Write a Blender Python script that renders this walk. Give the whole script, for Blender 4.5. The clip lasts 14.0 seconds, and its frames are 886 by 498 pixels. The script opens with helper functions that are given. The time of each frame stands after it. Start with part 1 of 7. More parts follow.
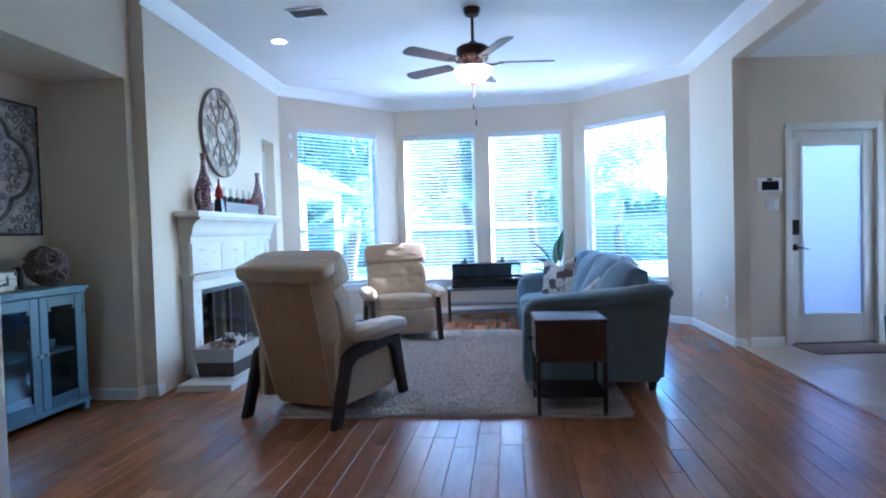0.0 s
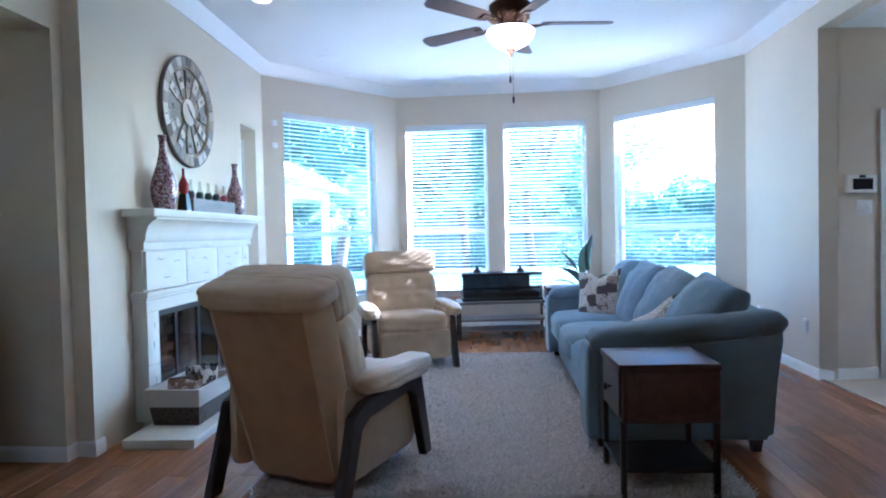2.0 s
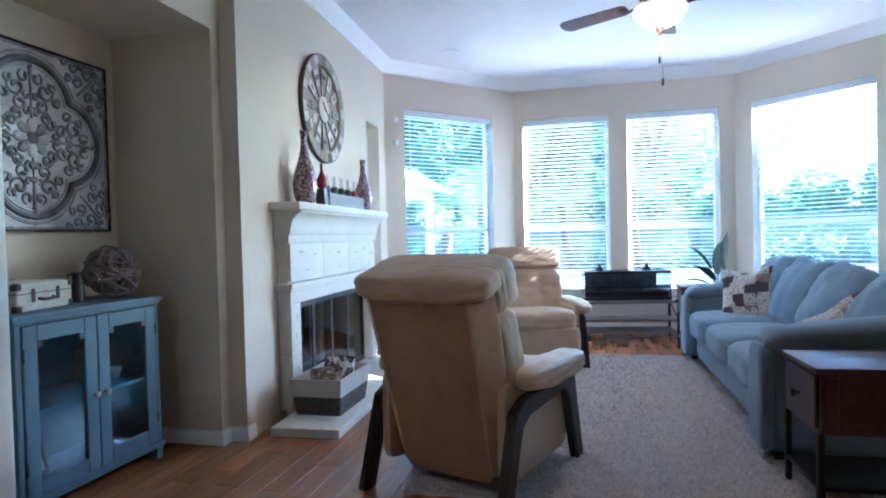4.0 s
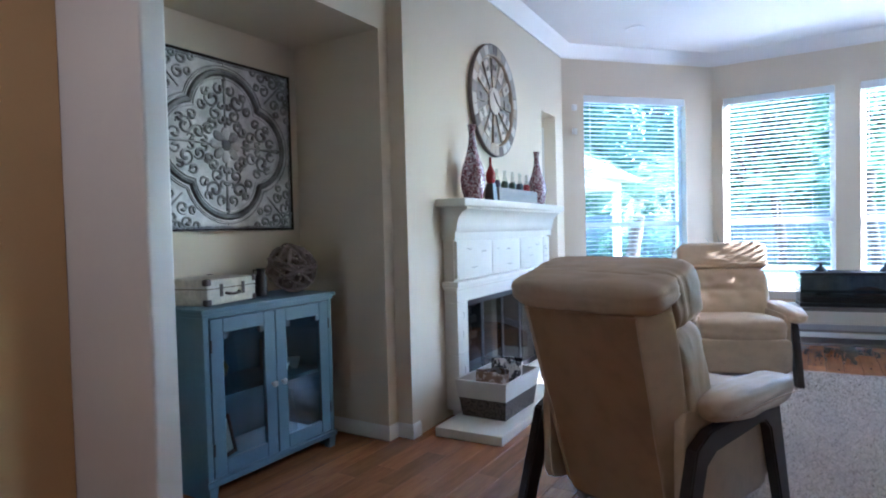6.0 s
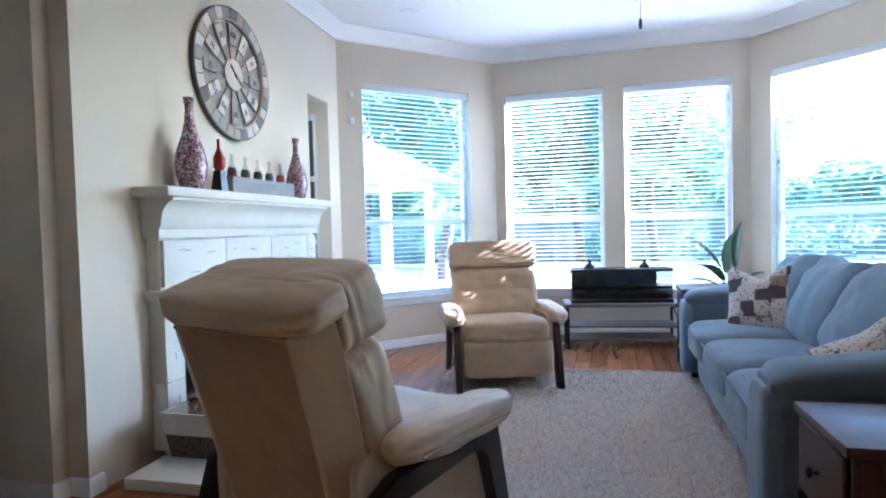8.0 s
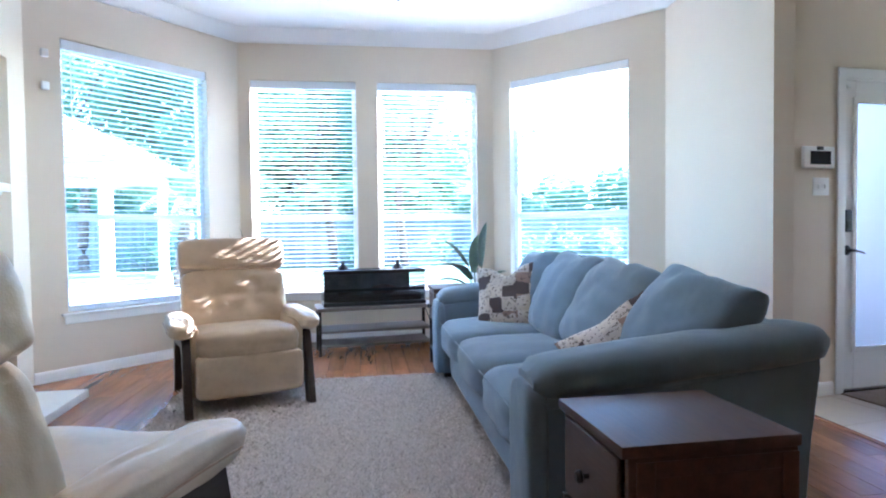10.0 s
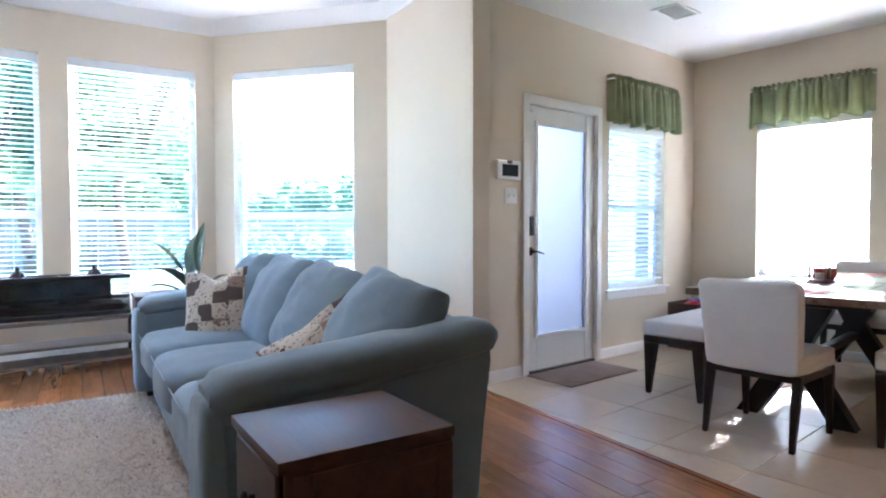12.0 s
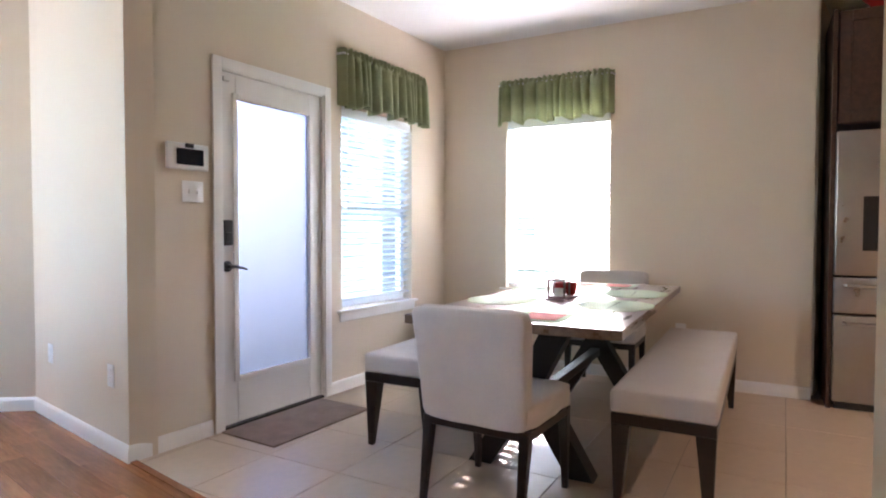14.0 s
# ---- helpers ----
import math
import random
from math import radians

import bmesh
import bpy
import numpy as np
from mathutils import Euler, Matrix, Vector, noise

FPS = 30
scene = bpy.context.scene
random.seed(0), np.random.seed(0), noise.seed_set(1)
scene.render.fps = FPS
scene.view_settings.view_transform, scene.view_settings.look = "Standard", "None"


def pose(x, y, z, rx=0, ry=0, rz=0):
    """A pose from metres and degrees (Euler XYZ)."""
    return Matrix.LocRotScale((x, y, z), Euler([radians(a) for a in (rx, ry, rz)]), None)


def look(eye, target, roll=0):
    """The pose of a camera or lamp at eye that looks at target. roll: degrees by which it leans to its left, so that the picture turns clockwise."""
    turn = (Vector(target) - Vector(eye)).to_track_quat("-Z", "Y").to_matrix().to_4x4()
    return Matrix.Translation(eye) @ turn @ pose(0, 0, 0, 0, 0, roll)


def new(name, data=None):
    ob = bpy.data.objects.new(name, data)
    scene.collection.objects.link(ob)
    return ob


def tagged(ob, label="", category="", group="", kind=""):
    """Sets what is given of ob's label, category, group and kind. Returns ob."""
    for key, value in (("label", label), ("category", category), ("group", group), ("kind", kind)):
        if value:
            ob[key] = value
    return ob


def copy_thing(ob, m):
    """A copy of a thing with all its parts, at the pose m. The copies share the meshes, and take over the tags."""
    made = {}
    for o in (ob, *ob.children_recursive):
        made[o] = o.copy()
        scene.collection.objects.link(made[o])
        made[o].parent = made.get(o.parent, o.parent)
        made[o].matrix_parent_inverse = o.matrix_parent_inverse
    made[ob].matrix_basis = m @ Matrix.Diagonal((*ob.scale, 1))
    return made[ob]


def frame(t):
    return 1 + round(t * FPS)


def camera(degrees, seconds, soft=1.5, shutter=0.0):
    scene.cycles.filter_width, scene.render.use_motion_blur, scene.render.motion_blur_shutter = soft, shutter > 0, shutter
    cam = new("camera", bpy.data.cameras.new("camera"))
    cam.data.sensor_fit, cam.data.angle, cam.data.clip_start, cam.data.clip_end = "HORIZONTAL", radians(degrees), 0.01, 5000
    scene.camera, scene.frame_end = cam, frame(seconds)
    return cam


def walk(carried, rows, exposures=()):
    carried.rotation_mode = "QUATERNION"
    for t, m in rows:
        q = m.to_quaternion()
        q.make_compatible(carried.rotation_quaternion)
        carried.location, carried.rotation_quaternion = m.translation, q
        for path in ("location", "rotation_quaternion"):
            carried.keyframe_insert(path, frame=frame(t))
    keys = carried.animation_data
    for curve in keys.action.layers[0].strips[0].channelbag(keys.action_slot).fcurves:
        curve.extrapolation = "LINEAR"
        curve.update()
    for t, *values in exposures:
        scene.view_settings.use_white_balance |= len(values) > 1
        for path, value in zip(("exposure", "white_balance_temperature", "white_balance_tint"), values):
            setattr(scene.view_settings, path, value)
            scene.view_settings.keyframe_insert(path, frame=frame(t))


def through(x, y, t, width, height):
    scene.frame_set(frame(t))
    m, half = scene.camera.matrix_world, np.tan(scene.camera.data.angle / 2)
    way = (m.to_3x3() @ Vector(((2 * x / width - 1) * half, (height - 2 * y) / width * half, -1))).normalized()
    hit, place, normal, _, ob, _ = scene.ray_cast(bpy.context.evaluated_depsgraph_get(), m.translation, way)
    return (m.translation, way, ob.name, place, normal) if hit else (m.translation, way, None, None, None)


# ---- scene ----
cam = camera(73.4, 14.0, soft=2.0)
PATH = [
    (0, (0.213, -0.57, 1.19), (-0.013, 1.416, 1.13), -1.7),
    (0.5, (0.146, -0.22, 1.195), (-0.083, 1.766, 1.137), -1.6),
    (1, (-0.011, 0.055, 1.211), (-0.229, 2.042, 1.153), -1.4),
    (1.5, (-0.113, 0.308, 1.228), (-0.301, 2.299, 1.172), -1.3),
    (2, (-0.192, 0.481, 1.224), (-0.366, 2.472, 1.169), -1.3),
    (2.5, (-0.298, 0.575, 1.215), (-0.462, 2.567, 1.164), -1.3),
    (3, (-0.385, 0.597, 1.201), (-0.55, 2.589, 1.154), -1.2),
    (3.5, (-0.461, 0.567, 1.181), (-0.738, 2.547, 1.137), -1.3),
    (4, (-0.51, 0.561, 1.172), (-0.989, 2.502, 1.13), -1.4),
    (6.5, (-0.446, 0.94, 1.213), (-1.529, 2.62, 1.154), -1.5),
    (7, (-0.363, 1.118, 1.188), (-1.331, 2.868, 1.133), -1.5),
    (7.5, (-0.279, 1.366, 1.171), (-1.039, 3.215, 1.115), -1.6),
    (8, (-0.189, 1.542, 1.173), (-0.738, 3.464, 1.102), -1.5),
    (10.5, (-0.226, 1.963, 1.092), (0.223, 3.911, 1.028), -0.5),
    (11, (-0.246, 1.928, 1.093), (0.387, 3.825, 1.026), -0.3),
    (11.5, (-0.146, 1.933, 1.092), (0.685, 3.751, 1.025), -0.2),
    (12, (0.006, 1.951, 1.105), (1.047, 3.657, 1.038), -0.1),
    (12.5, (0.196, 2.013, 1.107), (1.426, 3.589, 1.038), 0.0),
    (13, (0.442, 2.131, 1.118), (1.834, 3.565, 1.052), 0.2),
    (13.5, (0.779, 2.239, 1.15), (2.281, 3.558, 1.077), 0.3),
    (14, (1.068, 2.343, 1.144), (2.616, 3.608, 1.081), 0.1),
]
EXPOSURES = [(0.0, 4.5, 4500, 19), (3.0, 4.5, 4800, 20), (6.5, 4.42, 5080, 23), (8.0, 4.52, 5130, 23), (11.0, 4.88, 5330, 22), (12.5, 4.93, 5830, 26), (14.0, 4.96, 6200, 31)]
walk(cam, [(t, look(eye, target, roll)) for t, eye, target, roll in PATH], EXPOSURES)

# ---------------------------------------------------------------- light
SUN_DIR = Vector((2.7, 1.3, 1.45)).normalized()
world = bpy.data.worlds.new("sky")
scene.world = world
world.use_nodes = True
wn = world.node_tree
bg = wn.nodes["Background"]
sky = wn.nodes.new("ShaderNodeTexSky")
sky.sky_type = "NISHITA"
sky.sun_disc = False
sky.sun_elevation = math.asin(SUN_DIR.z)
sky.sun_rotation = math.atan2(SUN_DIR.x, SUN_DIR.y)
wn.links.new(sky.outputs[0], bg.inputs[0])
bg.inputs[1].default_value = 0.15
sun = new("sun", bpy.data.lights.new("sun", "SUN"))
sun.data.energy = 5.0
sun.data.angle = radians(0.4)
sun.data.color = (1.0, 0.94, 0.84)
sun.matrix_world = look(SUN_DIR * 30, (0, 0, 0))

# ---------------------------------------------------------------- materials


def node_mat(name):
    m = bpy.data.materials.new(name)
    m.use_nodes = True
    t = m.node_tree
    return m, t, t.nodes["Principled BSDF"]


def coords(t, scale=(1, 1, 1), space="Object"):
    c = t.nodes.new("ShaderNodeTexCoord")
    mp = t.nodes.new("ShaderNodeMapping")
    mp.inputs["Scale"].default_value = scale
    t.links.new(c.outputs[space], mp.inputs[0])
    return mp.outputs[0]


def noise_node(t, vec, scale, detail=4.0, rough=0.55):
    n = t.nodes.new("ShaderNodeTexNoise")
    n.inputs["Scale"].default_value = scale
    n.inputs["Detail"].default_value = detail
    n.inputs["Roughness"].default_value = rough
    t.links.new(vec, n.inputs["Vector"])
    return n.outputs["Fac"]


def ramp(t, fac, stops):
    r = t.nodes.new("ShaderNodeValToRGB")
    while len(r.color_ramp.elements) < len(stops):
        r.color_ramp.elements.new(0.5)
    for e, (p, c) in zip(r.color_ramp.elements, stops):
        e.position, e.color = p, (*c, 1)
    t.links.new(fac, r.inputs[0])
    return r.outputs[0]


def mixc(t, fac, a, b, blend="MIX"):
    m = t.nodes.new("ShaderNodeMix")
    m.data_type, m.blend_type = "RGBA", blend
    for sock, v in ((m.inputs[0], fac), (m.inputs[6], a), (m.inputs[7], b)):
        if isinstance(v, (int, float)):
            sock.default_value = v
        elif isinstance(v, tuple):
            sock.default_value = (*v, 1)
        else:
            t.links.new(v, sock)
    return m.outputs[2]


def bump(t, b, height, strength=0.3, dist=0.01):
    n = t.nodes.new("ShaderNodeBump")
    n.inputs["Strength"].default_value = strength
    n.inputs["Distance"].default_value = dist
    t.links.new(height, n.inputs["Height"])
    t.links.new(n.outputs[0], b.inputs["Normal"])


def shade(c, k):
    return tuple(min(1.0, v * k) for v in c)


def simple(name, c, rough=0.5, metal=0.0, var=0.12, scale=6.0, fine=90.0, bmp=0.15, dist=0.004, space="Object", coat=0.0, sheen=0.0):
    """A surface with broad and fine variation in colour, gloss and relief."""
    m, t, b = node_mat(name)
    v = coords(t, space=space)
    big = noise_node(t, v, scale, 3)
    small = noise_node(t, v, fine, 5)
    col = ramp(t, big, [(0.3, shade(c, 1 - var)), (0.7, shade(c, 1 + var))])
    col = mixc(t, 0.35, col, ramp(t, small, [(0.3, shade(c, 1 - var)), (0.7, shade(c, 1 + var))]))
    t.links.new(col, b.inputs["Base Color"])
    rr = t.nodes.new("ShaderNodeMapRange")
    rr.inputs[3].default_value, rr.inputs[4].default_value = max(0.02, rough - 0.08), min(1, rough + 0.08)
    t.links.new(big, rr.inputs[0])
    t.links.new(rr.outputs[0], b.inputs["Roughness"])
    b.inputs["Metallic"].default_value = metal
    b.inputs["Coat Weight"].default_value = coat
    b.inputs["Sheen Weight"].default_value = sheen
    if bmp:
        bump(t, b, small, bmp, dist)
    return m


def wood(name, dark, light, rough=0.4, stretch=(14, 1.2, 14), vary=0.0, bmp=0.2, coat=0.0, even=1.0):
    """Wood with grain along y; vary: how much pieces differ from one another."""
    m, t, b = node_mat(name)
    info = t.nodes.new("ShaderNodeObjectInfo")
    c = t.nodes.new("ShaderNodeTexCoord")
    off = t.nodes.new("ShaderNodeVectorMath")
    off.operation = "MULTIPLY_ADD"
    comb = t.nodes.new("ShaderNodeCombineXYZ")
    for i in range(3):
        t.links.new(info.outputs["Random"], comb.inputs[i])
    t.links.new(comb.outputs[0], off.inputs[0])
    off.inputs[1].default_value = (17, 31, 13)
    t.links.new(c.outputs["Object"], off.inputs[2])
    mp = t.nodes.new("ShaderNodeMapping")
    mp.inputs["Scale"].default_value = stretch
    t.links.new(off.outputs[0], mp.inputs[0])
    g = noise_node(t, mp.outputs[0], 1.6, 6, 0.62)
    f = noise_node(t, mp.outputs[0], 9.0, 4, 0.6)
    col = ramp(t, g, [(0.25, dark), (0.5, tuple((a + b2) / 2 for a, b2 in zip(dark, light))), (0.75, light)])
    col = mixc(t, 0.25, col, ramp(t, f, [(0.35, dark), (0.65, light)]))
    if vary:
        tone = ramp(t, info.outputs["Random"], [(0.0, (1 - vary, 1 - vary, 1 - vary)), (0.5, (1, 0.97, 0.94)), (1.0, (1 + vary, 1 + vary * 0.9, 1 + vary * 0.7))])
        col = mixc(t, 1.0, col, tone, "MULTIPLY")
    t.links.new(col, b.inputs["Base Color"])
    rr = t.nodes.new("ShaderNodeMapRange")
    rr.inputs[3].default_value, rr.inputs[4].default_value = max(0.03, rough - 0.07 * even), rough + 0.09 * even
    t.links.new(g, rr.inputs[0])
    t.links.new(rr.outputs[0], b.inputs["Roughness"])
    b.inputs["Coat Weight"].default_value = coat
    b.inputs["Coat Roughness"].default_value = 0.15
    if bmp:
        bump(t, b, g, bmp, 0.004)
    return m


def leather(name, c, rough=0.42):
    m, t, b = node_mat(name)
    v = coords(t)
    vor = t.nodes.new("ShaderNodeTexVoronoi")
    vor.inputs["Scale"].default_value = 220
    t.links.new(v, vor.inputs["Vector"])
    crease = noise_node(t, v, 9, 5, 0.6)
    col = ramp(t, crease, [(0.28, shade(c, 0.84)), (0.5, c), (0.75, shade(c, 1.07))])
    t.links.new(col, b.inputs["Base Color"])
    b.inputs["Roughness"].default_value = rough
    add = t.nodes.new("ShaderNodeMath")
    add.operation = "MULTIPLY_ADD"
    t.links.new(crease, add.inputs[0])
    add.inputs[1].default_value = 2.5
    t.links.new(vor.outputs[0], add.inputs[2])
    bump(t, b, add.outputs[0], 0.14, 0.003)
    return m


def fabric(name, c, var=0.14, weave=420.0, sheen=0.25):
    m, t, b = node_mat(name)
    v = coords(t)
    w = noise_node(t, v, weave, 2)
    big = noise_node(t, v, 7, 4)
    col = ramp(t, big, [(0.3, shade(c, 1 - var)), (0.7, shade(c, 1 + var))])
    col = mixc(t, 0.4, col, ramp(t, w, [(0.3, shade(c, 0.72)), (0.7, shade(c, 1.25))]))
    t.links.new(col, b.inputs["Base Color"])
    b.inputs["Roughness"].default_value = 0.9
    b.inputs["Sheen Weight"].default_value = sheen
    b.inputs["Sheen Roughness"].default_value = 0.4
    bump(t, b, w, 0.35, 0.003)
    return m


def glass(name, tint=(1, 1, 1), rough=0.0):
    m, t, b = node_mat(name)
    b.inputs["Base Color"].default_value = (*tint, 1)
    b.inputs["Transmission Weight"].default_value = 1.0
    b.inputs["Roughness"].default_value = rough
    b.inputs["IOR"].default_value = 1.45
    return m


def thin_glass(name, tint=(1, 1, 1)):
    """A pane: clear, with a faint mirror of the room."""
    m = bpy.data.materials.new(name)
    m.use_nodes = True
    t = m.node_tree
    t.nodes.clear()
    out = t.nodes.new("ShaderNodeOutputMaterial")
    tr = t.nodes.new("ShaderNodeBsdfTransparent")
    tr.inputs[0].default_value = (*tint, 1)
    gl = t.nodes.new("ShaderNodeBsdfGlossy")
    gl.inputs["Roughness"].default_value = 0.02
    fr = t.nodes.new("ShaderNodeLayerWeight")
    fr.inputs[0].default_value = 0.5
    pw = t.nodes.new("ShaderNodeMath")
    pw.operation = "POWER"
    pw.inputs[1].default_value = 4.0
    t.links.new(fr.outputs["Facing"], pw.inputs[0])
    sc = t.nodes.new("ShaderNodeMath")
    sc.operation = "MULTIPLY_ADD"
    sc.inputs[1].default_value, sc.inputs[2].default_value = 0.8, 0.03
    t.links.new(pw.outputs[0], sc.inputs[0])
    mx = t.nodes.new("ShaderNodeMixShader")
    t.links.new(sc.outputs[0], mx.inputs[0])
    t.links.new(tr.outputs[0], mx.inputs[1])
    t.links.new(gl.outputs[0], mx.inputs[2])
    t.links.new(mx.outputs[0], out.inputs[0])
    return m


def glow(name, c, strength):
    m, t, b = node_mat(name)
    b.inputs["Base Color"].default_value = (*c, 1)
    b.inputs["Emission Color"].default_value = (*c, 1)
    b.inputs["Emission Strength"].default_value = strength
    return m


WALL = simple("wall_paint", (0.69, 0.60, 0.47), 0.75, var=0.03, scale=1.3, fine=120, bmp=0.12, dist=0.003)
CEIL = simple("ceiling_paint", (0.80, 0.79, 0.76), 0.85, var=0.02, scale=1.1, fine=70, bmp=0.25, dist=0.004)
TRIM = simple("trim_paint", (0.82, 0.81, 0.78), 0.4, var=0.02, scale=3, fine=60, bmp=0.05)
# Ochre holds the warm lamplight on the hall wall, put into the colour.
HALL = simple("hall_warm_lit", (0.62, 0.42, 0.20), 0.75, var=0.04, scale=1.3, fine=120, bmp=0.12, dist=0.003)
FLOORWOOD = wood("floor_wood", (0.195, 0.073, 0.028), (0.43, 0.185, 0.073), 0.26, (9, 0.9, 9), 0.22, 0.0, even=0.0)
SUBFLOOR = simple("subfloor", (0.05, 0.03, 0.02), 0.8)
TILE = simple("tile_ceramic", (0.56, 0.445, 0.33), 0.3, var=0.1, scale=2.2, fine=22, bmp=0.02, space="Object")
GROUT = simple("grout", (0.36, 0.30, 0.24), 0.9)
LEATHER = leather("cream_leather", (0.53, 0.405, 0.27))
# A darker tan than LEATHER, for the outer back and the seams.
LEATHER_BACK = leather("darker_leather", (0.37, 0.235, 0.135))
LEGWOOD = wood("espresso_wood", (0.012, 0.008, 0.007), (0.035, 0.022, 0.017), 0.35)
BLUEFAB = fabric("blue_grey_fabric", (0.172, 0.242, 0.305), 0.12)
CREAMFAB = fabric("light_upholstery", (0.62, 0.57, 0.53), 0.06)
DARKWOOD = wood("dark_walnut", (0.030, 0.014, 0.010), (0.10, 0.048, 0.032), 0.5)
METALDARK = simple("dark_metal", (0.03, 0.027, 0.025), 0.45, 0.6)
BRONZE = simple("bronze", (0.055, 0.028, 0.018), 0.35, 0.8)
CABBLUE = simple("cabinet_blue", (0.08, 0.145, 0.19), 0.5, var=0.12, scale=5, fine=60)
STONE = simple("mantel_stone", (0.70, 0.67, 0.60), 0.7, var=0.06, scale=4, fine=50, bmp=0.3)
CRACK = simple("stone_vein", (0.16, 0.14, 0.12), 0.9)
BLIND = simple("blind_slat", (0.74, 0.76, 0.77), 0.45, var=0.02, bmp=0.0)
VINYL = simple("window_vinyl", (0.84, 0.84, 0.82), 0.4, var=0.02, bmp=0.0)
PANE = thin_glass("window_glass", (0.80, 0.94, 1.0))
BLACK = simple("black_plastic", (0.015, 0.015, 0.017), 0.35)
WHITEPL = simple("white_plastic", (0.80, 0.80, 0.78), 0.4, var=0.02, bmp=0.0)
STEEL = simple("stainless", (0.42, 0.40, 0.38), 0.3, 1.0, var=0.05, fine=30, bmp=0.03)
GREENFAB = fabric("green_valance", (0.42, 0.46, 0.27), 0.22, 300)
LEAF = simple("leaf_green", (0.045, 0.10, 0.04), 0.4, var=0.3, scale=14, fine=60)

# ---------------------------------------------------------------- mesh helpers


def box(bm, lo, hi, m=None):
    vs = [bm.verts.new(Vector((x, y, z)) if m is None else m @ Vector((x, y, z))) for x in (lo[0], hi[0]) for y in (lo[1], hi[1]) for z in (lo[2], hi[2])]
    for f in ((0, 1, 3, 2), (4, 6, 7, 5), (0, 4, 5, 1), (2, 3, 7, 6), (0, 2, 6, 4), (1, 5, 7, 3)):
        bm.faces.new([vs[i] for i in f])
    return vs


def rbox(lo, hi, r=0.01, seg=2, m=None):
    bm = bmesh.new()
    box(bm, lo, hi)
    if r:
        bmesh.ops.bevel(bm, geom=bm.edges[:], offset=r, segments=seg, profile=0.6, affect="EDGES")
    if m is not None:
        bm.transform(m)
    return bm


def join(*bms):
    out = bmesh.new()
    for b in bms:
        me = bpy.data.meshes.new("tmp")
        b.to_mesh(me)
        b.free()
        out.from_mesh(me)
        bpy.data.meshes.remove(me)
    return out


def lathe(profile, seg=28, m=None):
    """A body of revolution round z from (radius, height) pairs."""
    bm = bmesh.new()
    rings = []
    for r, z in profile:
        rings.append([bm.verts.new((max(r, 1e-4) * math.cos(2 * math.pi * i / seg), max(r, 1e-4) * math.sin(2 * math.pi * i / seg), z)) for i in range(seg)])
    for a, b in zip(rings, rings[1:]):
        for i in range(seg):
            bm.faces.new((a[i], a[(i + 1) % seg], b[(i + 1) % seg], b[i]))
    bm.faces.new(rings[0][::-1])
    bm.faces.new(rings[-1])
    if m is not None:
        bm.transform(m)
    return bm


def tube(points, radius, seg=8, closed=False):
    """A round bar along points; radius may be a list."""
    bm = bmesh.new()
    pts = [Vector(p) for p in points]
    n = len(pts)
    rad = radius if isinstance(radius, (list, tuple)) else [radius] * n
    rings = []
    for i, p in enumerate(pts):
        a = pts[(i - 1) % n] if closed or i else p
        b = pts[(i + 1) % n] if closed or i < n - 1 else p
        q = (b - a).to_track_quat("Z", "Y")
        rings.append([bm.verts.new(p + q @ Vector((rad[i] * math.cos(2 * math.pi * k / seg), rad[i] * math.sin(2 * math.pi * k / seg), 0))) for k in range(seg)])
    pairs = list(zip(rings, rings[1:])) + ([(rings[-1], rings[0])] if closed else [])
    for a, b in pairs:
        for k in range(seg):
            bm.faces.new((a[k], a[(k + 1) % seg], b[(k + 1) % seg], b[k]))
    if not closed:
        bm.faces.new(rings[0][::-1])
        bm.faces.new(rings[-1])
    return bm


def prism(outline, depth, m=None, r=0.0):
    """An outline in x, z pushed along y from 0 to depth."""
    bm = bmesh.new()
    a = [bm.verts.new((x, 0, z)) for x, z in outline]
    b = [bm.verts.new((x, depth, z)) for x, z in outline]
    bm.faces.new(a)
    bm.faces.new(b[::-1])
    for i in range(len(a)):
        j = (i + 1) % len(a)
        bm.faces.new((a[j], a[i], b[i], b[j]))
    bmesh.ops.recalc_face_normals(bm, faces=bm.faces[:])
    if r:
        bmesh.ops.bevel(bm, geom=bm.edges[:], offset=r, segments=2, affect="EDGES")
    if m is not None:
        bm.transform(m)
    return bm


def cushion(sx, sy, sz, n=4.0, res=10, crown=0.0, wob=0.006, seed=0, m=None):
    """A stuffed body sx by sy by sz round the origin: boxy with soft edges; crown swells its top."""
    bm = bmesh.new()
    bmesh.ops.create_cube(bm, size=2)
    bmesh.ops.subdivide_edges(bm, edges=bm.edges[:], cuts=res, use_grid_fill=True)
    for v in bm.verts:
        p = v.co.copy()
        k = (abs(p.x) ** n + abs(p.y) ** n + abs(p.z) ** n) ** (-1 / n)
        q = p * k
        if crown and q.z > 0:
            q.z += crown * (1 - q.x * q.x) * (1 - q.y * q.y)
        w = noise.noise(q * 2.3 + Vector((seed * 7.1, seed * 3.3, seed)))
        w2 = noise.noise(q * 6.1 + Vector((seed * 2.1, 0, seed)))
        v.co = Vector((q.x * sx / 2, q.y * sy / 2, q.z * sz / 2)) + q.normalized() * (w * wob * 1.6 + w2 * wob * 0.6)
    if m is not None:
        bm.transform(m)
    return bm


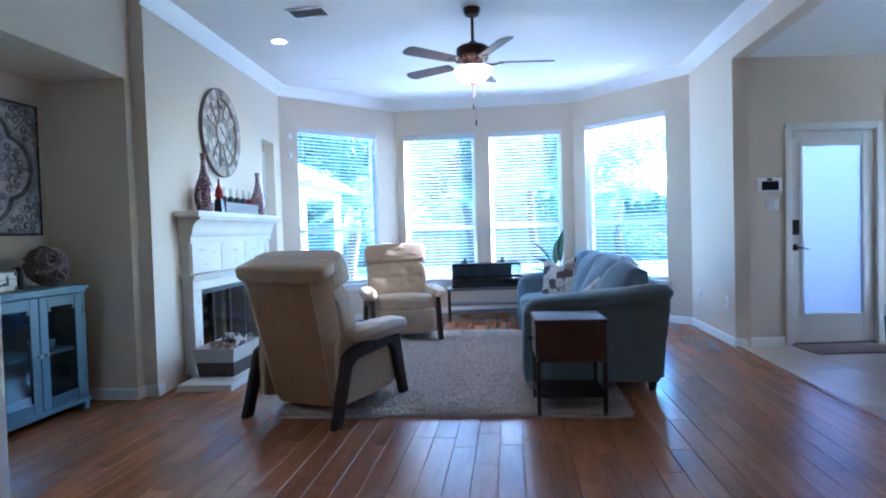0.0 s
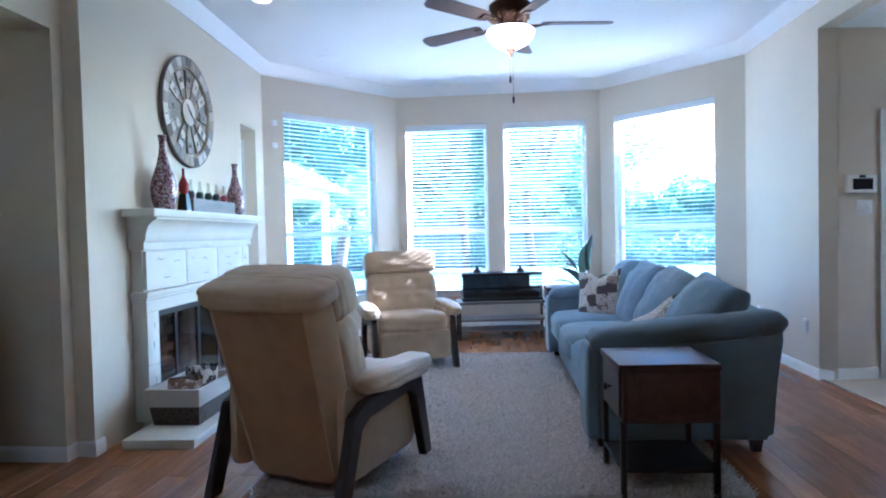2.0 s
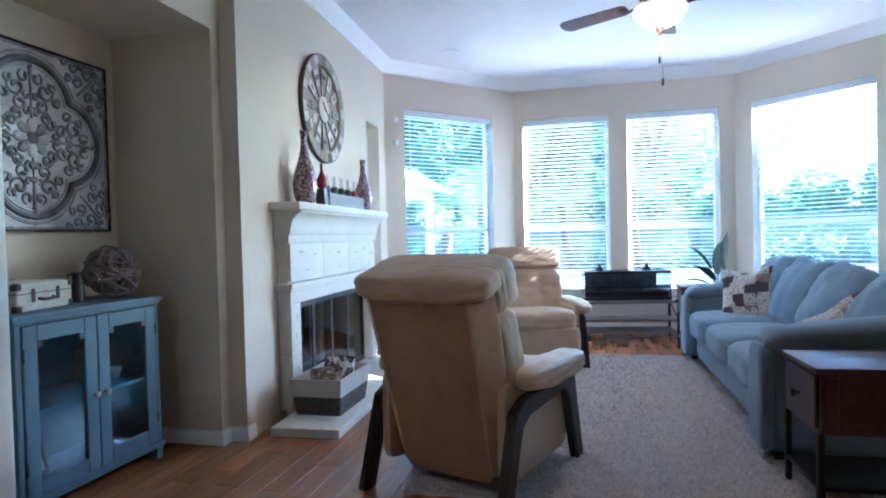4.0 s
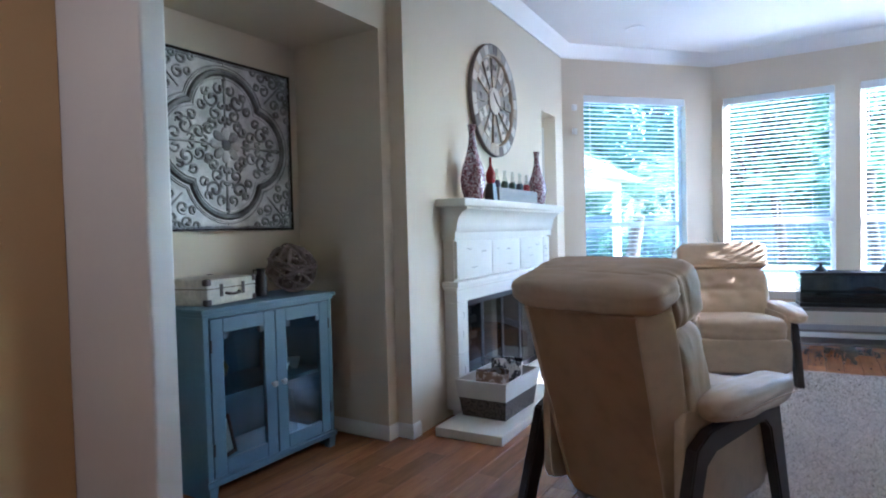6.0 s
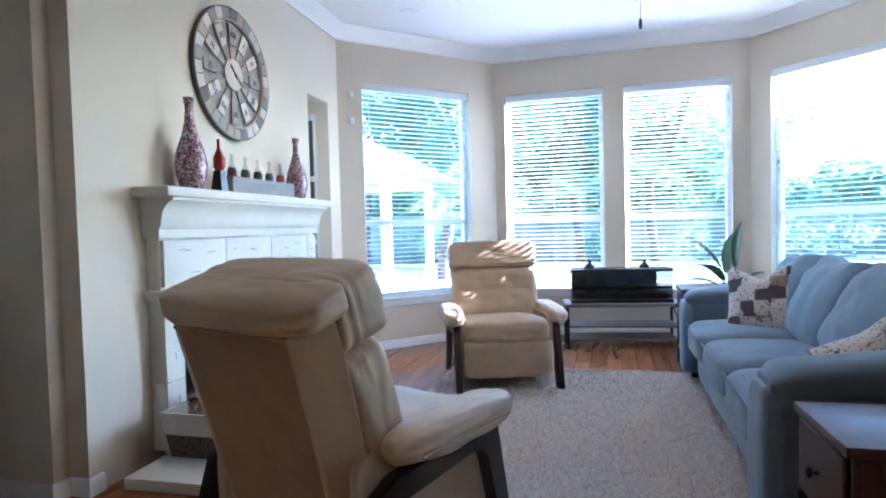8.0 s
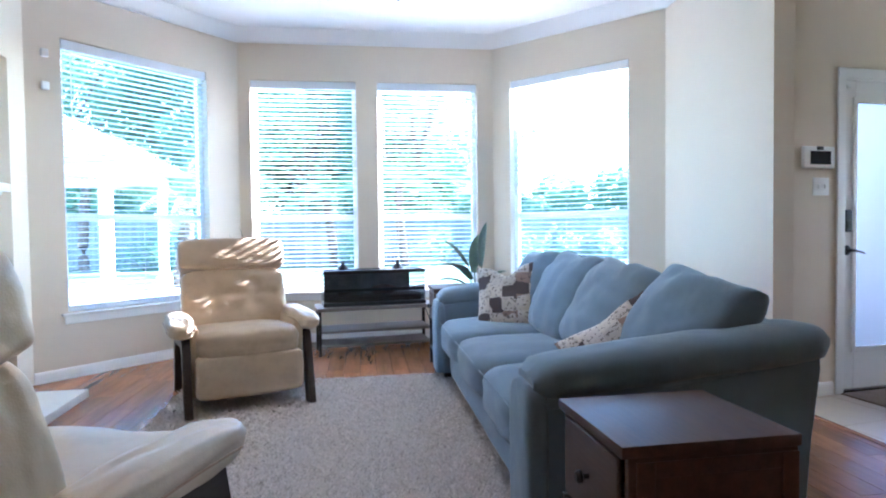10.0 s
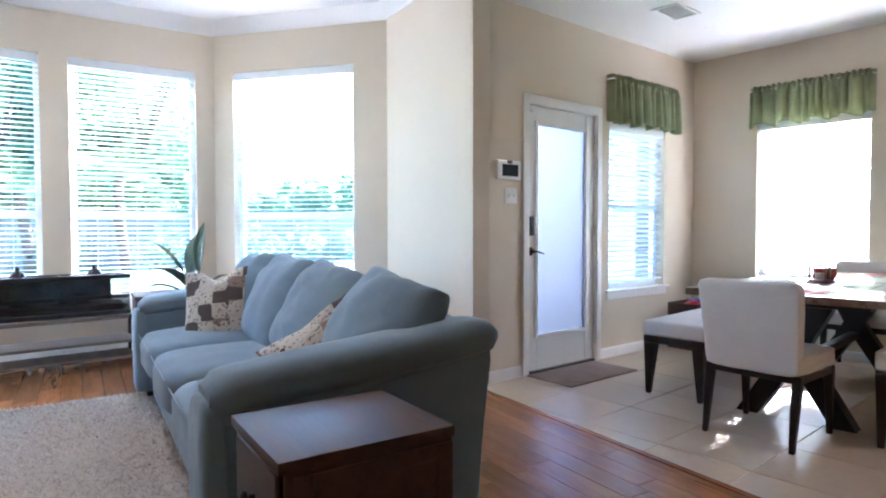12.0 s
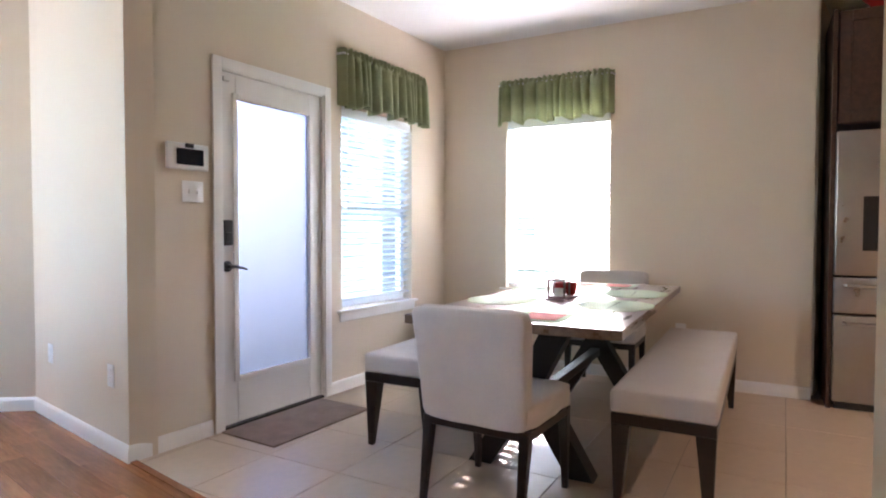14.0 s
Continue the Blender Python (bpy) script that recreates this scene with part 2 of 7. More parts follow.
def pillow(sx, sy, sz, draw=0.08, full=0.36, chop=0.0, seed=0, m=None, res=22, wob=0.006):
    """A stuffed pillow with a seam round its edge: draw pulls its sides in between the corners, chop dents its top."""
    bm = bmesh.new()
    faces = {}
    for side in (-1, 1):
        for i in range(res + 1):
            for j in range(res + 1):
                u, v = math.sin((2 * i / res - 1) * math.pi / 2), math.sin((2 * j / res - 1) * math.pi / 2)
                rim = i in (0, res) or j in (0, res)
                if side == 1 and rim:
                    faces[1, i, j] = faces[-1, i, j]
                    continue
                x = u * sx / 2 * (1 - draw * (1 - v * v))
                y = v * sy / 2 * (1 - draw * (1 - u * u))
                t = max(0.0, (1 - u * u) * (1 - v * v)) ** full
                y -= chop * math.exp(-(u / 0.35) ** 2) * max(0.0, v) ** 2
                p = Vector((u * 1.7, v * 1.7, side + seed * 3.1))
                w = wob * (noise.noise(p) * 1.5 + noise.noise(p * 2.7) * 0.7 + abs(noise.noise(p * 1.6 + Vector((7, 3, 1)))) * -1.2)
                faces[side, i, j] = bm.verts.new((x + w * 0.6, y + w * 0.6, side * (sz / 2 * t + (w if not rim else 0))))
    for side in (-1, 1):
        for i in range(res):
            for j in range(res):
                bm.faces.new([faces[side, a, b] for a, b in ((i, j), (i + 1, j), (i + 1, j + 1), (i, j + 1))])
    if m is not None:
        bm.transform(m)
    return bm


def obj(name, bm, material, smooth=None, angle=40):
    bmesh.ops.recalc_face_normals(bm, faces=bm.faces[:])
    me = bpy.data.meshes.new(name)
    bm.to_mesh(me)
    bm.free()
    me.materials.append(material)
    if smooth is None or smooth:
        me.shade_smooth()
        if smooth is None:
            me.set_sharp_from_angle(angle=radians(angle))
    return new(name, me)


def part(name, bm, material, parent, label="", smooth=None):
    ob = obj(name, bm, material, smooth)
    ob.parent = parent
    if label:
        ob["label"] = label
    return ob


def thing(name, m, label, category, group=""):
    e = new(name)
    e.empty_display_size = 0.1
    e.matrix_world = m
    return tagged(e, label, category, group)


def structure(name, bm, material, label, category, smooth=None):
    return tagged(obj(name, bm, material, smooth), label, category, kind="structure")


# ---------------------------------------------------------------- plan
NICHE0, NICHE1, NICHE_TOP = 2.175, 3.55, 2.385
CEIL_Z, DINE_Z = 3.06, 2.74
PA, PB, PC, PD = (-2.62, 6.62), (-1.40, 7.96), (1.12, 7.96), (2.33, 6.70)
PR, PCN, PE = (2.33, 5.36), (5.22, 5.72), (5.73, 2.94)
CH0, CH1 = (-2.475, 3.64), (-2.62, 6.62)
HEAD, SILL = 2.58, 0.50


def frame_of(p0, p1):
    """Local axes of a wall: x along it, y outwards (to its left), z up."""
    return pose(p0[0], p0[1], 0, 0, 0, math.degrees(math.atan2(p1[1] - p0[1], p1[0] - p0[0])))


def length(p0, p1):
    return math.hypot(p1[0] - p0[0], p1[1] - p0[1])


def panel(p0, p1, z0, z1, thick, openings=(), u0=0.0, u1=0.0):
    """A wall with its inner face on p0-p1, its body to the left, and openings (u, u, z, z) cut through."""
    ln = length(p0, p1)
    us = sorted({-u0, ln + u1, *[o[0] for o in openings], *[o[1] for o in openings]})
    zs = sorted({z0, z1, *[o[2] for o in openings], *[o[3] for o in openings]})
    solid = {}
    for i in range(len(us) - 1):
        for j in range(len(zs) - 1):
            cu, cz = (us[i] + us[i + 1]) / 2, (zs[j] + zs[j + 1]) / 2
            solid[i, j] = not any(o[0] < cu < o[1] and o[2] < cz < o[3] for o in openings)
    bm = bmesh.new()

    def quad(*c):
        bm.faces.new([bm.verts.new(v) for v in c])

    for (i, j), s in solid.items():
        if not s:
            continue
        a, b, c, d = us[i], us[i + 1], zs[j], zs[j + 1]
        quad((a, 0, c), (b, 0, c), (b, 0, d), (a, 0, d))
        quad((a, thick, c), (a, thick, d), (b, thick, d), (b, thick, c))
        if not solid.get((i - 1, j)):
            quad((a, 0, c), (a, 0, d), (a, thick, d), (a, thick, c))
        if not solid.get((i + 1, j)):
            quad((b, 0, c), (b, thick, c), (b, thick, d), (b, 0, d))
        if not solid.get((i, j - 1)):
            quad((a, 0, c), (a, thick, c), (b, thick, c), (b, 0, c))
        if not solid.get((i, j + 1)):
            quad((a, 0, d), (b, 0, d), (b, thick, d), (a, thick, d))
    bmesh.ops.remove_doubles(bm, verts=bm.verts[:], dist=1e-5)
    bm.transform(frame_of(p0, p1))
    return bm


def wall(name, p0, p1, z0, z1, thick=0.14, openings=(), label="beige painted plaster wall", material=None, u0=0.0, u1=0.0):
    return structure(name, panel(p0, p1, z0, z1, thick, openings, u0, u1), material or WALL, label, "wall", smooth=False)


# outer walls; each runs so that its body lies to the left of p0-p1
W1 = (0.245, 1.475, SILL, HEAD)
W2 = (0.11, 1.135, SILL, HEAD)
W3 = (1.34, 2.355, SILL, HEAD)
W4 = (0.205, 1.43, SILL, HEAD)
wall("wall_bay_left", PA, PB, 0, CEIL_Z, openings=[W1], u1=0.05)
wall("wall_bay_middle", PB, PC, 0, CEIL_Z, openings=[W2, W3])
wall("wall_bay_right", PC, PD, 0, CEIL_Z, openings=[W4], u0=0.05)
wall("wall_sofa_side", PD, PR, 0, CEIL_Z, 0.14, u0=0.06)
W5 = (1.545, 2.40, 0.58, 2.02)
DOOR = (0.535, 1.375, 0.0, 2.06)
wall("wall_door", PR, PCN, 0, DINE_Z, openings=[DOOR, W5], u0=-0.142)
W6 = (0.60, 1.47, 0.66, 2.07)
wall("wall_dining", PCN, PE, 0, DINE_Z, openings=[W6], u0=0.14)
# header over the opening to the dining area, and the pier at its end
wall("wall_header", (2.33, 5.36), (2.33, 2.41), DINE_Z - 0.004, CEIL_Z, 0.14)
wall("wall_pier", (2.33, 2.41), (2.33, -2.6), 0, CEIL_Z, 0.14)
# chimney breast, niche wall and the wall behind the camera
RECESS = (2.36, 2.76, 0.0, 2.31)
wall("wall_chimney_breast", CH0, CH1, 0, CEIL_Z, 0.12, openings=[(0.56, 2.08, 0.06, 0.735), RECESS], u0=0.0)
wall("wall_niche_front", (-2.58, 1.912), (-2.58, 3.66), 0, CEIL_Z, 0.67, openings=[(NICHE0 - 1.91, NICHE1 - 1.91, 0.0, NICHE_TOP)])
wall("wall_niche_back", (-3.25, 1.91), (-3.25, 3.66), 0, CEIL_Z, 0.1)
wall("wall_recess_back", (-2.95, 5.6), (-2.95, 6.9), 0, CEIL_Z, 0.1)
wall("wall_recess_side", (-2.95, 6.42), (-2.62, 6.42), 0, CEIL_Z, 0.05)
structure("wall_hall_stub", rbox((-2.76, 1.825, 0), (-2.12, 1.91, CEIL_Z), 0.012, 3), TRIM, "white painted end of a wall with rounded corners", "wall")
wall("wall_hall", (-2.58, -2.6), (-2.58, 1.823), 0, CEIL_Z, 0.14, label="hall wall with warm lamplight put into its ochre colour", material=HALL)
wall("wall_behind", (2.47, -2.6), (-2.72, -2.6), 0, CEIL_Z)
# kitchen corner that closes the dining area
wall("wall_kitchen_end", (6.45, 2.94), (6.45, -0.6), 0, DINE_Z)
wall("wall_kitchen_return", (5.87, 2.942), (6.45, 2.942), 0, DINE_Z, 0.1)
wall("wall_kitchen_back", (6.6, -0.6), (2.47, -0.6), 0, DINE_Z)


def polygon(pts, z, thick):
    bm = bmesh.new()
    a = [bm.verts.new((x, y, z)) for x, y in pts]
    b = [bm.verts.new((x, y, z + thick)) for x, y in pts]
    bm.faces.new(a)
    bm.faces.new(b[::-1])
    for i in range(len(a)):
        j = (i + 1) % len(a)
        bm.faces.new((a[j], a[i], b[i], b[j]))
    return bm


structure("ceiling", polygon([(-3.38, -2.75), (2.475, -2.75), (2.475, 6.75), (1.2, 8.12), (-1.45, 8.12), (-2.75, 6.8), (-3.38, 6.8)], CEIL_Z, 0.1), CEIL, "white textured living room ceiling", "ceiling", False)
structure("ceiling_dining", polygon([(2.335, -0.75), (6.62, -0.75), (6.62, 3.01), (5.93, 3.01), (5.4, 5.9), (2.472, 5.5), (2.472, 5.36), (2.335, 5.36)], DINE_Z, 0.1), CEIL, "white textured dining area ceiling", "ceiling", False)
structure("floor", polygon([(-3.38, -2.75), (2.345, -2.75), (2.345, 6.75), (1.2, 8.1), (-1.45, 8.1), (-2.75, 6.8), (-3.38, 6.8)], -0.06, 0.045), SUBFLOOR, "reddish brown hand-scraped hardwood plank floor", "floor", False)
structure("floor_dining", polygon([(2.35, -0.75), (6.62, -0.75), (6.62, 3.01), (5.93, 3.01), (5.4, 5.9), (2.35, 5.5)], -0.06, 0.055), GROUT, "beige ceramic tile floor of the dining area", "floor", False)


def sweep(profile, pts, name, material, label, category, closed=False):
    """A moulding along a line in plan; profile: (out from the wall, height). The room lies to the right of the line."""
    bm = bmesh.new()
    ps = [Vector((*p, 0)) for p in pts]
    rings = []
    for i, p in enumerate(ps):
        d0 = (p - ps[i - 1]).normalized() if i else (ps[1] - p).normalized()
        d1 = (ps[i + 1] - p).normalized() if i < len(ps) - 1 else d0
        n0, n1 = Vector((d0.y, -d0.x, 0)), Vector((d1.y, -d1.x, 0))
        n = (n0 + n1).normalized()
        k = 1 / max(0.3, n.dot(n0))
        rings.append([bm.verts.new(p + n * (o * k) + Vector((0, 0, z))) for o, z in profile])
    for a, b in zip(rings, rings[1:]):
        for i in range(len(profile)):
            j = (i + 1) % len(profile)
            bm.faces.new((a[i], a[j], b[j], b[i]))
    bm.faces.new(rings[0])
    bm.faces.new(rings[-1][::-1])
    return structure(name, bm, material, label, category)


CROWN = [(0.0, CEIL_Z - 0.125), (0.012, CEIL_Z - 0.125), (0.018, CEIL_Z - 0.105), (0.03, CEIL_Z - 0.09), (0.05, CEIL_Z - 0.05), (0.085, CEIL_Z - 0.026), (0.092, CEIL_Z - 0.012), (0.10, CEIL_Z - 0.001), (0.0, CEIL_Z - 0.001)]
BASE = [(0.0, 0.0), (0.014, 0.0), (0.014, 0.065), (0.009, 0.078), (0.004, 0.085), (0.0, 0.085)]
sweep(CROWN, [(-2.475, 3.60), CH0, PA, PB, PC, PD, (2.33, -2.55)], "trim_crown", TRIM, "white crown moulding round the living room", "trim")
sweep(BASE, [PA, PB, PC, PD, PR, (2.82 - 0.022, 5.419)], "baseboard_bay", TRIM, "white painted baseboard", "trim")
sweep(BASE, [(3.745, 5.536), PCN, PE], "baseboard_dining", TRIM, "white painted baseboard", "trim")
sweep(BASE, [(-3.25, 2.175), (-3.25, 3.55), (-2.58, 3.55), (-2.58, 3.64), CH0, (-2.479, 3.72)], "baseboard_niche", TRIM, "white painted baseboard in the niche", "trim")

# ---------------------------------------------------------------- windows


def window(name, p0, p1, o, rail=None, thick=0.14, trim=False):
    """A single-hung vinyl window in the opening o of the wall p0-p1, with panes and a sill board."""
    u0, u1, z0, z1 = o
    m = frame_of(p0, p1)
    w = tagged(new(name), "white vinyl single-hung window with two panes", "window", kind="structure")
    w.matrix_world = m
    f, d = 0.045, 0.06
    y0 = thick - d
    rail = rail or z0 + 0.36 * (z1 - z0)
    for a, b in (((u0, y0, z0), (u0 + f, thick - 0.005, z1)), ((u1 - f, y0, z0), (u1, thick - 0.005, z1)), ((u0 + f, y0, z1 - f), (u1 - f, thick - 0.005, z1)), ((u0 + f, y0, z0), (u1 - f, thick - 0.005, z0 + f))):
        part("window_frame", rbox(a, b, 0.004, 1), VINYL, w)
    part("meeting_rail", rbox((u0 + f, y0 + 0.005, rail - 0.025), (u1 - f, thick - 0.008, rail + 0.025), 0.004, 1), VINYL, w)
    for za, zb in ((z0 + f, rail - 0.025), (rail + 0.025, z1 - f)):
        p = part("pane", rbox((u0 + f, thick - 0.034, za), (u1 - f, thick - 0.03, zb), 0), PANE, w, smooth=False)
        p.visible_shadow = False
    part("window_sill", rbox((u0 - 0.05, -0.035, z0 - 0.022), (u1 + 0.05, y0, z0 - 0.0015), 0.006), TRIM, w)
    part("sill_apron", rbox((u0 - 0.03, -0.014, z0 - 0.085), (u1 + 0.03, -0.0015, z0 - 0.0225), 0.004, 1), TRIM, w)
    return w


def blind(p0, p1, o, label, tilt=12, pitch=0.044, bottom=0.0):
    """Horizontal slat blind just inside the opening."""
    u0, u1, z0, z1 = o
    m = frame_of(p0, p1)
    b = thing("window_blind", m @ pose((u0 + u1) / 2, 0.038, z0), label, "blind", "window blinds")
    h = z1 - z0
    w = (u1 - u0) / 2 - 0.008
    part("valance", rbox((-w, -0.034, h - 0.075), (w, 0.026, h - 0.003), 0.005, 2), BLIND, b)
    n = int((h - 0.12 - bottom) / pitch)
    first = None
    for i in range(n):
        z = h - 0.10 - i * pitch
        if first is None:
            bm = bmesh.new()
            prof = [(-0.024, -0.0016), (0.0, 0.0018), (0.024, -0.0016)]
            rows = [[bm.verts.new((x, y, zz + dz)) for y, zz in prof] for dz in (0.0, 0.0026) for x in (-w + 0.004, w - 0.004)]
            for r0, r1 in ((0, 1), (2, 3)):
                for k in range(2):
                    bm.faces.new((rows[r0][k], rows[r0][k + 1], rows[r1][k + 1], rows[r1][k]))
            bm.faces.new((rows[0][0], rows[1][0], rows[3][0], rows[2][0]))
            bm.faces.new((rows[0][2], rows[2][2], rows[3][2], rows[1][2]))
            first = part("slat", bm, BLIND, b, smooth=False)
            s = first
        else:
            s = new("slat", first.data)
            s.parent = b
        s.matrix_basis = pose(0, 0, z, -tilt + random.uniform(-0.4, 0.4), random.uniform(-0.08, 0.08), 0)
    zb = h - 0.10 - n * pitch
    part("bottom_rail", rbox((-w + 0.004, -0.024, zb - 0.008), (w - 0.004, 0.024, zb + 0.008), 0.004, 1), BLIND, b)
    for x in (-w * 0.62, 0, w * 0.62):
        part("ladder_cord", tube([(x, -0.026, zb), (x, -0.026, h - 0.08)], 0.0012, 5), BLIND, b)
    part("tilt_wand", tube([(-w + 0.06, -0.04, h - 0.08), (-w + 0.062, -0.042, h - 0.75)], 0.004, 6), WHITEPL, b)
    return b


RAIL = 1.24
for n, (a, b, o) in enumerate(((PA, PB, W1), (PB, PC, W2), (PB, PC, W3), (PC, PD, W4)), 1):
    window(f"window_{n}", a, b, o, RAIL)
    blind(a, b, o, "white horizontal slat blind lowered and tilted open in the bay window", 4)
window("window_5", PR, PCN, W5, 1.30)
blind(PR, PCN, W5, "white horizontal slat blind beside the back door", 20)
window("window_6", PCN, PE, W6, 1.30)
blind(PCN, PE, W6, "white horizontal slat blind glowing in the sun behind the table", 23)

# ---------------------------------------------------------------- back door


def back_door():
    m = frame_of(PR, PCN)
    d = tagged(new("door_1"), "white back door with a full-height frosted glass pane, closed", "door", kind="structure")
    d.matrix_world = m
    u0, u1, z1 = DOOR[0], DOOR[1], DOOR[3]
    for a, b in (((u0, -0.006, 0), (u0 + 0.02, 0.13, z1)), ((u1 - 0.02, -0.006, 0), (u1, 0.13, z1)), ((u0 + 0.02, -0.006, z1 - 0.02), (u1 - 0.02, 0.13, z1))):
        part("jamb", rbox(a, b, 0.002, 1), TRIM, d)
    c = 0.062
    for a, b in (((u0 - c + 0.012, -0.018, 0), (u0 + 0.012, -0.0065, z1 + c - 0.012)), ((u1 - 0.012, -0.018, 0), (u1 - 0.012 + c, -0.0065, z1 + c - 0.012)), ((u0 + 0.0125, -0.018, z1 - 0.012), (u1 - 0.0125, -0.0065, z1 + c - 0.012))):
        part("casing", rbox(a, b, 0.004, 2), TRIM, d)
    s0, s1, g0, g1, h0, h1 = u0 + 0.021, u1 - 0.021, 0.66, 1.245, 0.29, 1.90
    slab = part("slab", join(rbox((s0, 0.015, 0.018), (g0, 0.055, 2.0385), 0.003, 1), rbox((g1, 0.015, 0.018), (s1, 0.055, 2.0385), 0.003, 1), rbox((g0, 0.0152, 0.018), (g1, 0.0548, h0), 0.003, 1), rbox((g0, 0.0152, h1), (g1, 0.0548, 2.0385), 0.003, 1)), TRIM, d)
    for a, b in (((g0 - 0.028, 0.002, h0 - 0.028), (g0 + 0.006, 0.0148, h1 + 0.028)), ((g1 - 0.006, 0.002, h0 - 0.028), (g1 + 0.028, 0.0148, h1 + 0.028)), ((g0 + 0.0065, 0.002, h1 - 0.006), (g1 - 0.0065, 0.0148, h1 + 0.028)), ((g0 + 0.0065, 0.002, h0 - 0.028), (g1 - 0.0065, 0.0148, h0 + 0.006))):
        part("glazing_bead", rbox(a, b, 0.005, 2), TRIM, d)
    pane = part("frosted_pane", rbox((g0, 0.03, h0), (g1, 0.04, h1), 0), FROST, d, "frosted glass pane", smooth=False)
    pane.visible_shadow = False
    part("threshold", rbox((u0 + 0.02, -0.012, 0.0), (u1 - 0.02, 0.12, 0.016), 0.003, 1), METALDARK, d)
    k = 0.59
    lock = part("keypad_lock", join(rbox((k - 0.035, -0.008, 1.055), (k + 0.035, 0.0145, 1.20), 0.012, 3), rbox((k - 0.022, -0.014, 1.075), (k + 0.022, -0.0085, 1.13), 0.004, 2)), BLACK, d, "black keypad deadbolt")
    part("handle", join(lathe([(0.032, 0), (0.032, 0.008), (0.02, 0.014), (0.011, 0.02), (0.011, 0.045)], 20, pose(k, 0.0145, 0.935, 90)), tube([(k, -0.028, 0.935), (k + 0.03, -0.033, 0.934), (k + 0.075, -0.032, 0.925), (k + 0.105, -0.03, 0.915)], [0.01, 0.009, 0.008, 0.006])), BLACK, d, "black lever handle")
    for z in (0.3, 1.05, 1.8):
        part("hinge", rbox((s1 + 0.001, 0.0, z), (s1 + 0.014, 0.0148, z + 0.09), 0.003, 1), STEEL, d)
    part("alarm_contact", rbox((s0 + 0.01, -0.005, 1.985), (s0 + 0.055, 0.0148, 2.01), 0.003, 1), WHITEPL, d)
    return d


FROST = glass("frosted_glass", (0.07, 0.085, 0.12), 0.6)
back_door()

# ---------------------------------------------------------------- recliners


def side_frame(x):
    out = [(-0.47, 0.0), (-0.39, 0.0), (-0.265, 0.33), (-0.2, 0.365), (0.20, 0.39), (0.25, 0.35), (0.36, 0.0), (0.44, 0.0), (0.335, 0.43), (0.30, 0.465), (-0.24, 0.445), (-0.335, 0.40)]
    return prism(out, 0.045, pose(x + 0.0225, 0, 0, 0, 0, 90), 0.006)


